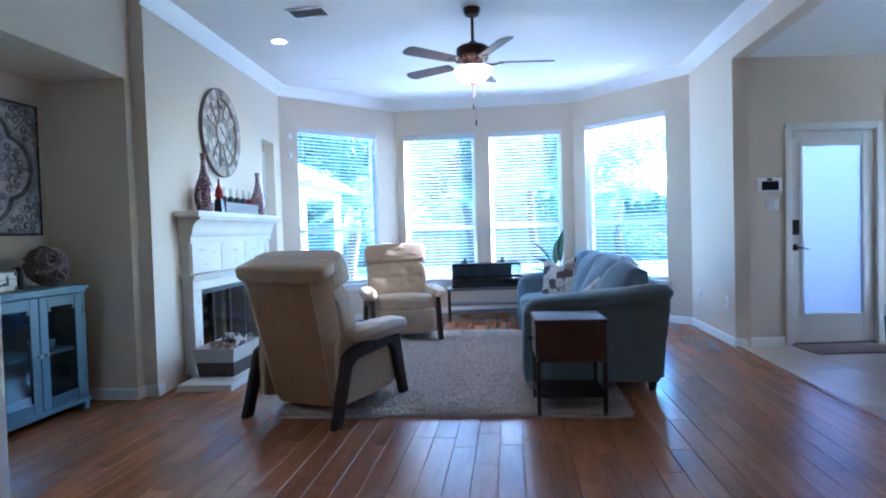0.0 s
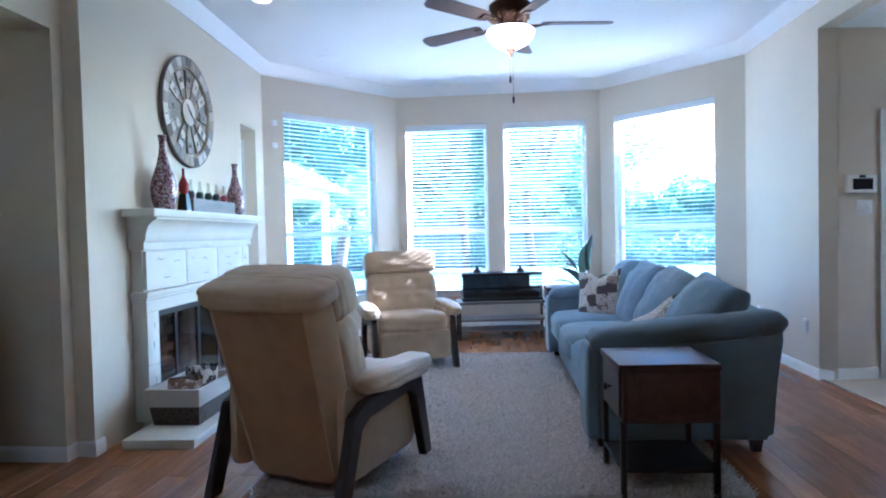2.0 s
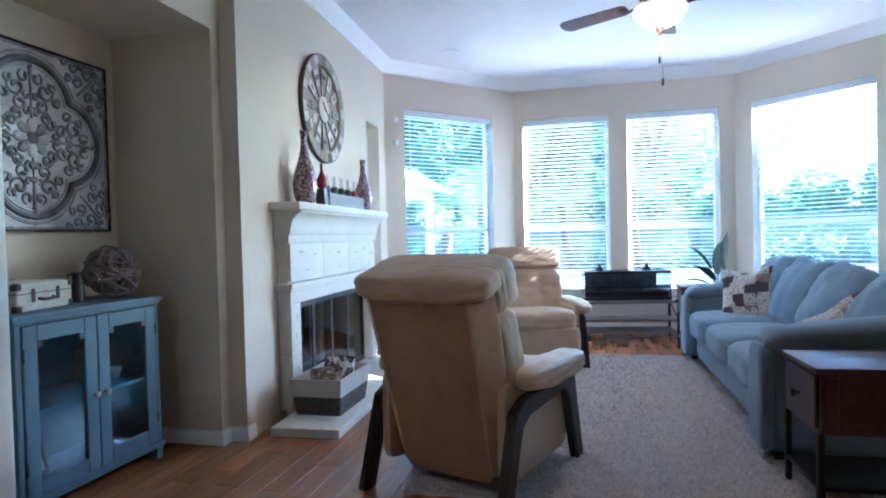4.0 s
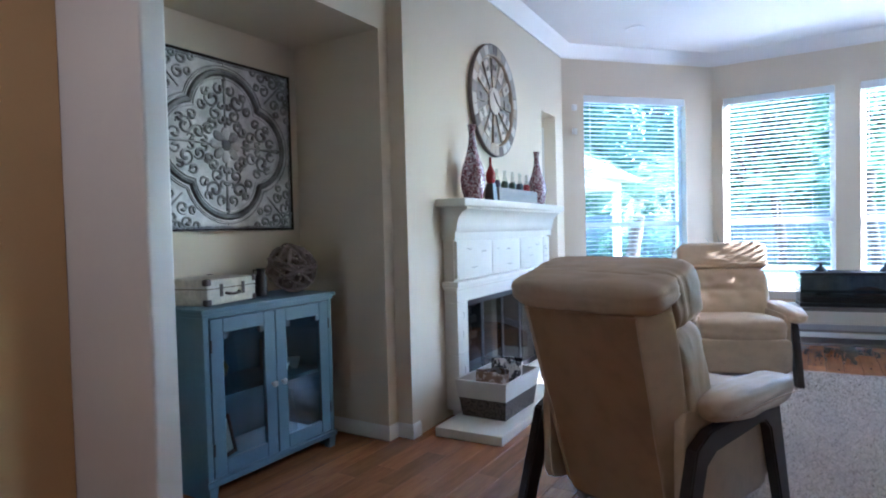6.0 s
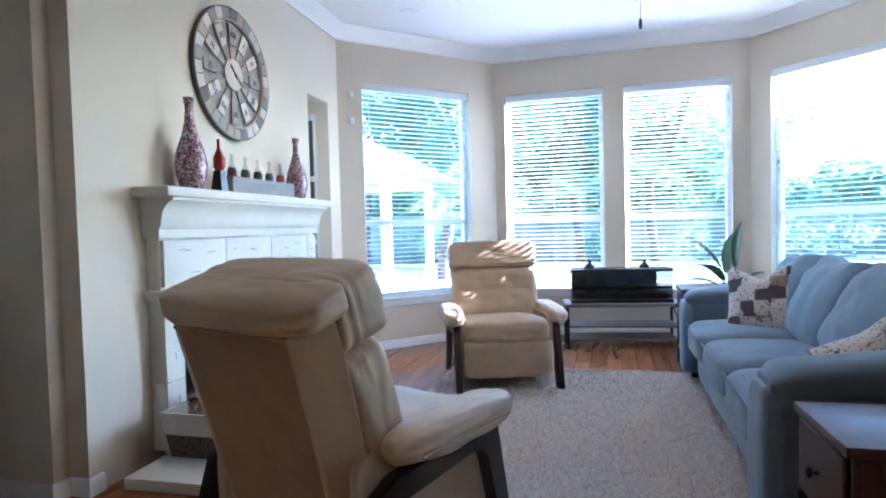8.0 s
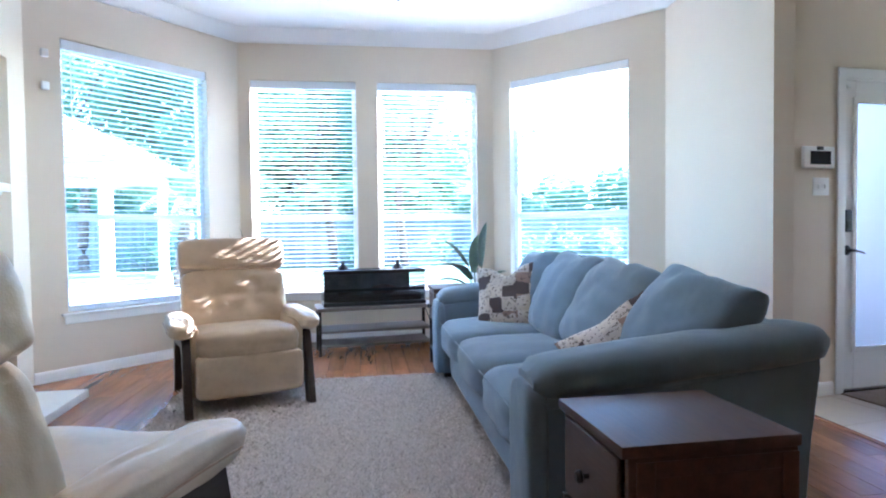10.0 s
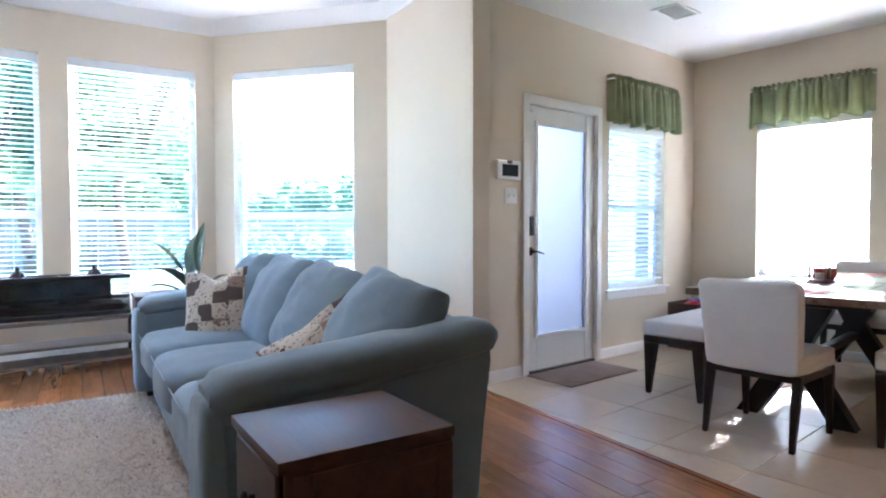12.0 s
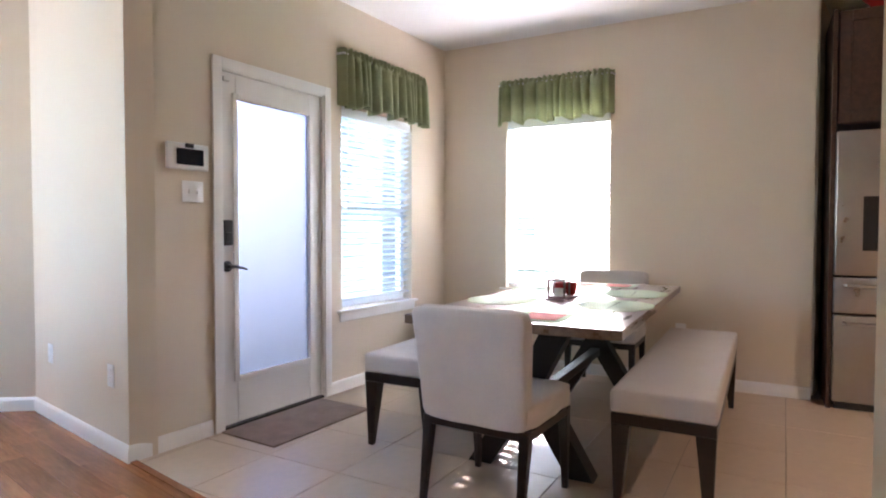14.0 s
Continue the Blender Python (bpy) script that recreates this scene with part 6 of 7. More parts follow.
lan = part("lantern", join(*[rbox((x - 0.005, y - 0.005, 0.0082), (x + 0.005, y + 0.005, 0.105), 0.001, 1) for x in (-0.125, -0.025) for y in (-0.045, 0.045)], rbox((-0.132, -0.052, 0.1052), (-0.018, -0.038, 0.113), 0.001, 1), rbox((-0.132, 0.038, 0.1052), (-0.018, 0.052, 0.113), 0.001, 1), rbox((-0.132, -0.0378, 0.1052), (-0.118, 0.0378, 0.113), 0.001, 1), rbox((-0.032, -0.0378, 0.1052), (-0.018, 0.0378, 0.113), 0.001, 1), rbox((-0.13, -0.05, 0.0082), (-0.02, 0.05, 0.02), 0.001, 1)), REDWOOD, o, "open reddish lantern frame")
part("candle", lathe([(0.026, 0.0202), (0.026, 0.06), (0.008, 0.062)], 18, pose(-0.075, 0, 0)), CREAMFAB, lan, "white pillar candle")
for x, y in ((0.03, 0.022), (0.10, -0.018), (0.105, 0.045)):
    j = part("candle_holder", lathe([(0.02, 0.0082), (0.033, 0.02), (0.037, 0.05), (0.034, 0.085), (0.029, 0.085), (0.031, 0.05), (0.01, 0.03)], 20, pose(x, y, 0)), REDGLASS, o, smooth=True)
    part("candle", lathe([(0.018, 0.032), (0.018, 0.06), (0.004, 0.062)], 14, pose(x, y, 0)), CREAMFAB, j)

# door mat
o = tagged(obj("door_mat", rbox((0.51, -0.45, 0.0), (1.30, -0.03, 0.012), 0.005, 2), fabric("mat_fibre", (0.21, 0.145, 0.112), 0.3, 120), None), "flat brown door mat inside the back door", "door mat")
o.matrix_world = frame_of(PR, PCN) @ pose(0, 0, 0.001)

# toys in the corner
o = thing("toy_crate", pose(4.72, 5.28, 0, 0, 0, 9), "low dark crate of red and blue toys in the corner", "crate")
for a, b in (((0, 0, 0), (0.4, 0.012, 0.42)), ((0, 0.288, 0), (0.4, 0.3, 0.42)), ((0, 0.0122, 0), (0.012, 0.2878, 0.42)), ((0.388, 0.0122, 0), (0.4, 0.2878, 0.42)), ((0.0122, 0.0122, 0), (0.3878, 0.2878, 0.30))):
    part("board", rbox(a, b, 0.002, 1), DARKWOOD, o)
for i, (x, y, r, c) in enumerate(((0.1, 0.1, 0.085, (0.5, 0.04, 0.04)), (0.24, 0.16, 0.09, (0.06, 0.08, 0.35)), (0.31, 0.09, 0.07, (0.5, 0.06, 0.05)))):
    k = obj("soft_toy", cushion(2 * r, 2 * r, 1.7 * r, 2.2, 8, 0, 0.012, i), fabric("toy_%d" % i, c), True)
    k.matrix_world = pose(4.72, 5.28, 0, 0, 0, 9) @ pose(x, y, 0.30 + r * 0.8)
    tagged(k, ("red" if c[0] > 0.3 else "blue") + " stuffed toy in the dark crate", "toy", "toys in the crate")


def valance(p0, p1, u0, u1, z0, z1, label):
    m = frame_of(p0, p1)
    v = thing("valance", m @ pose((u0 + u1) / 2, 0, 0), label, "valance", "green valances")
    w = (u1 - u0) / 2
    nx, nz = 260, 14
    rng = random.Random(int(u0 * 100))
    ph = [rng.uniform(0, 6.28) for _ in range(4)]
    bm = bmesh.new()
    rows = []
    for j in range(nz + 1):
        f = j / nz
        row = []
        for i in range(nx + 1):
            s = i / nx
            x = -w + 2 * w * s
            amp = 0.016 + 0.042 * (1 - f) ** 0.5
            a = s * 41 + ph[0] + 1.9 * math.sin(s * 9 + ph[1])
            g = (1 - 2 * abs(math.sin(a)) ** 0.6) * 0.75 + math.sin(s * 23 + ph[2]) * 0.35
            if f > 0.86:
                g = math.sin(s * 150 + ph[3]) * 0.8
            drop = 0.018 * math.sin(s * 29 + ph[1]) * (1 - f)
            y = -0.075 + amp * g
            if s < 0.03 or s > 0.97:
                e = (0.03 - min(s, 1 - s)) / 0.03
                y = y * (1 - e) - 0.004 * e
            row.append(bm.verts.new((x, y, z0 + (z1 - z0) * f - drop + (0.008 * math.sin(s * 120) if j == nz else 0))))
        rows.append(row)
    for a, b in zip(rows, rows[1:]):
        for i in range(nx):
            bm.faces.new((a[i], a[i + 1], b[i + 1], b[i]))
    bmesh.ops.solidify(bm, geom=bm.faces[:], thickness=0.003)
    part("cloth", bm, GREENFAB, v, smooth=True)
    part("rod", tube([(-w, -0.004, z1 - 0.035), (-w + 0.01, -0.06, z1 - 0.035), (w - 0.01, -0.06, z1 - 0.035), (w, -0.004, z1 - 0.035)], 0.008, 8), WHITEPL, v)


valance(PR, PCN, 1.50, 2.53, 2.0, 2.40, "green gathered fabric valance over the window by the door")
valance(PCN, PE, 0.54, 1.50, 2.03, 2.385, "green gathered fabric valance over the bright window")

# ---------------------------------------------------------------- kitchen corner


def fridge():
    f = thing("refrigerator", pose(5.58, 2.81, 0, 0, 0, -79), "stainless steel french-door refrigerator with bottom drawers", "refrigerator")
    W, D = 0.90, 0.70
    part("body", rbox((0, 0.05, 0.02), (W, D, 1.76), 0.006, 2), METALDARK, f)
    for i, (x0, x1) in enumerate(((0.003, W / 2 - 0.003), (W / 2 + 0.003, W - 0.003))):
        d = part("door", rbox((x0, 0, 0.857), (x1, 0.048, 1.775), 0.012, 3), STEEL, f)
        hx = W / 2 - 0.04 if i == 0 else W / 2 + 0.04
        part("handle", tube([(hx, -0.002, 0.86), (hx, -0.045, 0.88), (hx, -0.045, 1.68), (hx, -0.002, 1.70)], 0.011, 10), STEEL, d, "long steel bar handle")
        if i == 0:
            part("dispenser", join(rbox((0.15, -0.002, 1.02), (0.36, 0.0, 1.36), 0, 1), rbox((0.17, -0.004, 1.30), (0.34, -0.0022, 1.35), 0, 1)), BLACK, d, "black water dispenser recess")
    for z0, z1 in ((0.617, 0.85), (0.05, 0.61)):
        d = part("drawer", rbox((0.003, 0, z0), (W - 0.003, 0.048, z1), 0.012, 3), STEEL, f)
        part("handle", tube([(0.06, -0.002, z1 - 0.05), (0.07, -0.045, z1 - 0.05), (W - 0.07, -0.045, z1 - 0.05), (W - 0.06, -0.002, z1 - 0.05)], 0.011, 10), STEEL, d)
    part("foot_grille", rbox((0.02, 0.03, 0.0), (W - 0.02, 0.06, 0.045), 0.003, 1), BLACK, f)
    c = thing("kitchen_cabinet", pose(5.64, 2.815, 1.83, 0, 0, -79), "dark wood wall cabinet above the refrigerator", "cabinet")
    part("body", rbox((0, 0.02, 0), (0.92, 0.6, 0.72), 0.002, 1), DARKWOOD, c)
    for x in (0.004, 0.463):
        d = part("door", join(rbox((x, 0, 0.004), (x + 0.07, 0.0198, 0.716), 0.003, 1), rbox((x + 0.383, 0, 0.004), (x + 0.453, 0.0198, 0.716), 0.003, 1), rbox((x + 0.07, 0.0002, 0.004), (x + 0.383, 0.0196, 0.075), 0.003, 1), rbox((x + 0.07, 0.0002, 0.645), (x + 0.383, 0.0196, 0.716), 0.003, 1), rbox((x + 0.07, 0.008, 0.075), (x + 0.383, 0.0196, 0.645), 0)), DARKWOOD, c)
    p = obj("end_panel", rbox((-0.03, 0.0, 0.0), (-0.004, 0.62, 2.55), 0.002, 1), DARKWOOD)
    p.matrix_world = pose(5.60, 2.81, 0, 0, 0, -79)
    tagged(p, "tall dark wood panel beside the refrigerator", "panel")
    b = obj("decorative_bowl", lathe([(0.06, 0), (0.07, 0.006), (0.16, 0.10), (0.155, 0.10), (0.06, 0.015)], 28), REDGLASS)
    b.matrix_world = pose(5.84, 2.56, 2.5505)
    tagged(b, "red bowl on top of the dark wall cabinet", "bowl")


fridge()

# ---------------------------------------------------------------- indoor plants


def blade_leaf(bm, base, tip, width, droop=0.05, fold=0.25):
    """One leaf from base to tip, folded along its rib."""
    base, tip = Vector(base), Vector(tip)
    d = tip - base
    side = d.cross(Vector((0, 0, 1)))
    if side.length < 1e-3:
        side = Vector((1, 0, 0))
    side.normalize()
    up = side.cross(d).normalized()
    n = 6
    rows = []
    for i in range(n + 1):
        f = i / n
        c = base + d * f + Vector((0, 0, droop * math.sin(math.pi * f)))
        w = width * math.sin(math.pi * min(1, 0.12 + 0.88 * f)) ** 0.8 if f < 1 else 0.0008
        rows.append([bm.verts.new(c - side * w + up * w * fold), bm.verts.new(c), bm.verts.new(c + side * w + up * w * fold)])
    for a, b in zip(rows, rows[1:]):
        for k in range(2):
            bm.faces.new((a[k], a[k + 1], b[k + 1], b[k]))


def potted(name, m, label, leaves, pot_h, pot_r):
    p = thing(name, m, label, "plant", "house plants")
    part("pot", lathe([(pot_r * 0.72, 0), (pot_r, pot_h), (pot_r * 1.06, pot_h), (pot_r * 1.06, pot_h + 0.03), (pot_r * 0.92, pot_h + 0.03), (pot_r * 0.9, pot_h)], 28), simple(name + "_pot", (0.10, 0.09, 0.085), 0.5), p)
    part("soil", lathe([(pot_r * 0.89, pot_h - 0.02), (pot_r * 0.89, pot_h - 0.01)], 20), DARKSOIL, p)
    for stem, tip, w in leaves:
        if stem:
            part("stalk", tube([(0, 0, pot_h - 0.01), (stem[0] * 0.4, stem[1] * 0.4, pot_h + (stem[2] - pot_h) * 0.6), stem], [0.009, 0.007, 0.005], 6), LEAF, p)
        bm = bmesh.new()
        blade_leaf(bm, stem or (0, 0, pot_h - 0.01), tip, w * 1.35, 0.03)
        bmesh.ops.solidify(bm, geom=bm.faces[:], thickness=0.002)
        part("leaf", bm, LEAF, p, smooth=True)
    return p


potted("bird_of_paradise", pose(0.80, 7.30, 0), "bird of paradise plant with broad green leaves behind the sofa", [
    ((0.06, 0.0, 0.76), (0.10, -0.03, 1.17), 0.062), ((0.0, 0.05, 0.70), (0.05, 0.08, 1.06), 0.062), ((-0.06, -0.02, 0.64), (-0.30, -0.10, 0.80), 0.095),
    ((-0.08, -0.05, 0.76), (-0.33, -0.10, 1.02), 0.05), ((0.09, -0.06, 0.60), (0.28, -0.10, 0.72), 0.055), ((-0.1, -0.03, 0.60), (-0.37, -0.08, 0.64), 0.055)], 0.36, 0.15)
potted("aloe_plant", pose(-1.18, 7.50, 0), "spiky aloe plant in a dark pot under the window", [
    (None, (0.02, 0.0, 1.24), 0.028), (None, (-0.14, -0.02, 1.16), 0.026), (None, (-0.24, 0.03, 1.08), 0.026), (None, (0.14, 0.02, 1.14), 0.026), (None, (0.26, -0.03, 1.04), 0.024), (None, (0.36, 0.0, 0.74), 0.024), (None, (-0.33, 0.0, 0.80), 0.024), (None, (0.05, 0.1, 0.98), 0.026)], 0.58, 0.13)

# ---------------------------------------------------------------- garden
GZ = -0.16
FAR = 1.26


def ground_mat():
    m, t, b = node_mat("lawn")
    v = coords(t)
    n = noise_node(t, v, 0.6, 5)
    f = noise_node(t, v, 24, 4)
    col = mixc(t, 0.4, ramp(t, n, [(0.3, (0.05, 0.085, 0.03)), (0.7, (0.10, 0.13, 0.05))]), ramp(t, f, [(0.3, (0.04, 0.07, 0.025)), (0.7, (0.12, 0.15, 0.06))]))
    t.links.new(col, b.inputs["Base Color"])
    b.inputs["Roughness"].default_value = 0.95
    bump(t, b, f, 0.6, 0.03)
    return m


bm = bmesh.new()
bmesh.ops.create_grid(bm, x_segments=8, y_segments=8, size=400)
bm.transform(Matrix.Translation((0, 0, GZ - 0.05)))
structure("ground", bm, ground_mat(), "green lawn of the back garden", "ground", False)
PATIO = simple("concrete", (0.31, 0.30, 0.28), 0.85, var=0.1, scale=2, fine=30, bmp=0.3)
structure("pavement", rbox((-14, 8.3, GZ - 0.2), (6.2, 11.2, GZ), 0.02, 1), PATIO, "pale concrete patio outside the bay window", "pavement", False)
structure("pavement_pool_deck", rbox((-18, 21.4, GZ - 0.2), (9.2, 22.6, GZ), 0.02, 1), PATIO, "pale concrete deck beyond the pool", "pavement", False)
WATER, wt, wb = node_mat("pool_water")
wb.inputs["Base Color"].default_value = (0.10, 0.42, 0.50, 1)
wb.inputs["Roughness"].default_value = 0.08
bump(wt, wb, noise_node(wt, coords(wt), 3.0, 3), 0.25, 0.05)
structure("water", rbox((-16, 11.2, GZ - 0.3), (8.6, 21.4, GZ - 0.06), 0), WATER, "turquoise swimming pool water", "pool", False)

FENCEWOOD = wood("fence_wood", (0.10, 0.098, 0.092), (0.20, 0.19, 0.175), 0.8, (9, 9, 0.7), 0.25)
fence = thing("fence", pose(0, 24.6, GZ), "weathered grey wooden privacy fence behind the pool", "fence")
pk = None
for i in range(190):
    x = -17 + i * 0.152
    if pk is None:
        pk = part("picket", rbox((0, 0, 0), (0.142, 0.02, 1.85), 0.003, 1), FENCEWOOD, fence)
        o = pk
    else:
        o = new("picket", pk.data)
        o.parent = fence
    o.matrix_basis = pose(x, random.uniform(-0.004, 0.004), 0)
for z in (0.4, 1.4):
    part("rail", rbox((-17, 0.021, z), (11.88, 0.06, z + 0.09), 0.003, 1), FENCEWOOD, fence)


def foliage(name, parent, centers, n, size, seed, material):
    """A crown of many small leaf blades round several clump centres."""
    rng = random.Random(seed)
    vs, fs = [], []
    for k in range(n):
        c, r = centers[rng.randrange(len(centers))]
        d = Vector((rng.gauss(0, 1), rng.gauss(0, 1), rng.gauss(0, 0.8)))
        d = d.normalized() * r * rng.uniform(0.35, 1.0) ** 0.6
        p = Vector(c) + d
        a = Vector((rng.gauss(0, 1), rng.gauss(0, 1), rng.gauss(0, 0.6))).normalized()
        b = a.cross(Vector((rng.gauss(0, 1), rng.gauss(0, 1), rng.gauss(0, 1)))).normalized()
        s = size * rng.uniform(0.6, 1.4)
        i = len(vs)
        vs += [p - a * s, p + b * s * 0.45, p + a * s, p - b * s * 0.45]
        fs.append((i, i + 1, i + 2, i + 3))
    me = bpy.data.meshes.new(name)
    me.from_pydata([tuple(v) for v in vs], [], fs)
    me.materials.append(material)
    o = new(name, me)
    o.parent = parent
    return o



def leaf_mat(name, c, through):
    """Thin leaves that let some light through."""
    m = bpy.data.materials.new(name)
    m.use_nodes = True
    t = m.node_tree
    t.nodes.clear()
    out = t.nodes.new("ShaderNodeOutputMaterial")
    n = noise_node(t, coords(t), 0.9, 4)
    d = t.nodes.new("ShaderNodeBsdfDiffuse")
    t.links.new(ramp(t, n, [(0.3, shade(c, 0.6)), (0.7, shade(c, 1.35))]), d.inputs[0])
    tr = t.nodes.new("ShaderNodeBsdfTranslucent")
    tr.inputs[0].default_value = (*through, 1)
    mx = t.nodes.new("ShaderNodeMixShader")
    mx.inputs[0].default_value = 0.45
    t.links.new(d.outputs[0], mx.inputs[1])
    t.links.new(tr.outputs[0], mx.inputs[2])
    t.links.new(mx.outputs[0], out.inputs[0])
    return m


LEAFT = leaf_mat("tree_leaves", (0.13, 0.20, 0.125), (0.28, 0.40, 0.20))
LEAFD = leaf_mat("dark_leaves", (0.12, 0.19, 0.12), (0.23, 0.35, 0.18))


def tree(x, y, h, spread, seed, material, low=0.12):
    rng = random.Random(seed)
    t = thing("tree", pose(x, y, GZ), "leafy green broadleaf tree behind the garden fence", "tree", "garden trees")
    trunk = []
    for i in range(7):
        f = i / 6
        trunk.append(Vector((0.25 * math.sin(f * 3 + seed), 0.2 * math.sin(f * 2 + seed * 2), h * 0.62 * f)))
    part("trunk", tube(trunk, [0.2 - 0.02 * i for i in range(7)], 9), BARK, t)
    centers = []
    for i in range(22):
        a = rng.uniform(0, 6.28)
        z = h * rng.uniform(low, 0.95)
        r = spread * rng.uniform(0.25, 1.0) * (1 - 0.5 * abs(z / h - 0.6))
        c = Vector((r * math.cos(a), r * math.sin(a), z))
        st = trunk[min(6, max(2, int(z / h * 6)))]
        part("limb", tube([st, st.lerp(c, 0.5) + Vector((0, 0, 0.15)), c], [0.07, 0.05, 0.02], 6), BARK, t)
        centers.append((c, rng.uniform(0.7, 1.3) * spread * 0.33))
    foliage("crown", t, centers, 10000, 0.16, seed, material)


for i, (x, y, h, s) in enumerate(((-9.5, 22, 7.5, 3.0), (-5.6, 23.5, 8.5, 3.4), (-2.0, 22, 6.6, 2.8), (1.6, 22.5, 8.2, 3.2), (5.4, 23, 2.6, 2.2), (8.6, 24, 2.7, 2.6), (-13.5, 20, 8.0, 3.4), (-7.5, 27, 9.5, 4.2), (-3.5, 27.5, 9.0, 4.2), (0.5, 27, 9.0, 4.2), (3.6, 27, 6.5, 3.4), (-11.5, 26, 9.5, 4.2))):
    tree(x * FAR, 1 + FAR * (y - 1), h * FAR, s * FAR, 10 + i, LEAFD if i % 2 else LEAFT)


def palm(x, y, h, seed):
    rng = random.Random(seed)
    t = thing("palm_tree", pose(x, y, GZ), "palm tree with feathery fronds beside the pool", "tree", "garden palms")
    n = 9
    part("trunk", tube([(0.1 * math.sin(i * 0.4 + seed), 0, h * i / n) for i in range(n + 1)], [0.15 + 0.02 * (i % 2) for i in range(n + 1)], 10), BARK, t)
    for k in range(18):
        a = 2 * math.pi * k / 18 + rng.uniform(-0.1, 0.1)
        el = rng.uniform(-0.1, 1.0)
        L = rng.uniform(1.9, 2.5)
        pts = []
        for i in range(9):
            f = i / 8
            pts.append(Vector((math.cos(a) * L * f * math.cos(el * (1 - f * 0.4)), math.sin(a) * L * f * math.cos(el * (1 - f * 0.4)), h + L * f * math.sin(el) - 0.9 * f * f)))
        vs, fs = [], []
        for i in range(1, 9):
            for q in range(3):
                p = pts[i - 1].lerp(pts[i], q / 3)
                d = (pts[i] - pts[i - 1]).normalized()
                sd = d.cross(Vector((0, 0, 1))).normalized()
                ll = 0.42 * math.sin(math.pi * (0.15 + 0.8 * (i + q / 3) / 9.0))
                for s in (-1, 1):
                    e = p + sd * s * ll + d * ll * 0.6 - Vector((0, 0, ll * 0.35))
                    j = len(vs)
                    vs += [p - d * 0.022, p + d * 0.022, e]
                    fs.append((j, j + 1, j + 2))
        me = bpy.data.meshes.new("frond")
        me.from_pydata([tuple(v) for v in vs], [], fs)
        me.materials.append(PALMLEAF)
        o = new("frond", me)
        o.parent = t
        part("midrib", tube(pts, [0.018 - 0.0018 * i for i in range(9)], 5), PALMLEAF, o)


PALMLEAF = simple("palm_leaf", (0.19, 0.26, 0.14), 0.45, var=0.3, scale=3, fine=20, bmp=0)
for i, (x, y, h) in enumerate(((-3.6, 17.6, 2.6), (-1.1, 18.0, 1.9), (0.9, 17.8, 2.3), (3.6, 18.2, 2.0), (-7.6, 18.2, 3.0))):
    palm(x * FAR, 1 + FAR * (y - 1) + 0.9, h * FAR, i)
palm(-4.35, 16.4, 2.1, 11)


def shrub(x, y, r, seed):
    t = thing("shrub", pose(x, y, GZ), "low rounded green shrub by the pool deck", "shrub", "garden shrubs")
    rng = random.Random(seed)
    cs = [(Vector((rng.uniform(-r, r), rng.uniform(-r * 0.6, r * 0.6), rng.uniform(0.2, r * 0.9))), r * 0.55) for _ in range(7)]
    part("stems", join(*[tube([(0, 0, 0), c * 0.9], [0.02, 0.008], 5) for c, _ in cs]), BARK, t)
    foliage("leaves", t, cs, 900, 0.06, seed, LEAFT)


for i, x in enumerate((-10, -6.2, -4.4, -0.2, 2.2, 4.9, 6.6)):
    shrub(x * FAR, 23.7, 0.95 + 0.18 * (i % 3), 40 + i)


def gazebo():
    g = thing("gazebo", pose(-6.2, 14.6, GZ), "white gazebo with square posts and a hipped roof by the pool", "gazebo")
    for x in (-1.5, 1.5):
        for y in (-1.5, 1.5):
            p = part("post", rbox((x - 0.09, y - 0.09, 0), (x + 0.09, y + 0.09, 2.3), 0.01, 1), TRIM, g)
            part("post_base", rbox((x - 0.14, y - 0.14, 0), (x + 0.14, y + 0.14, 0.3), 0.01, 1), TRIM, p)
    part("beam", join(rbox((-1.6, -1.6, 2.3), (1.6, -1.4, 2.5), 0), rbox((-1.6, 1.4, 2.3), (1.6, 1.6, 2.5), 0), rbox((-1.6, -1.3999, 2.3), (-1.4, 1.3999, 2.5), 0), rbox((1.4, -1.3999, 2.3), (1.6, 1.3999, 2.5), 0)), TRIM, g, smooth=False)
    bm = bmesh.new()
    v = [bm.verts.new(c) for c in ((-2, -2, 2.505), (2, -2, 2.505), (2, 2, 2.505), (-2, 2, 2.505))]
    w = [bm.verts.new(c) for c in ((-2, -2, 2.6), (2, -2, 2.6), (2, 2, 2.6), (-2, 2, 2.6))]
    top = bm.verts.new((0, 0, 3.7))
    bm.faces.new(v[::-1])
    for i in range(4):
        bm.faces.new((v[i], v[(i + 1) % 4], w[(i + 1) % 4], w[i]))
        bm.faces.new((w[i], w[(i + 1) % 4], top))
    part("roof", bm, simple("roof_shingle", (0.40, 0.36, 0.31), 0.9, var=0.2, scale=3, fine=20), g, smooth=False)


structure("pavement_gazebo", rbox((-8.5, 12.3, GZ - 0.25), (-3.9, 16.9, GZ - 0.001), 0.02, 1), PATIO, "pale concrete pad under the gazebo", "pavement", False)
gazebo()


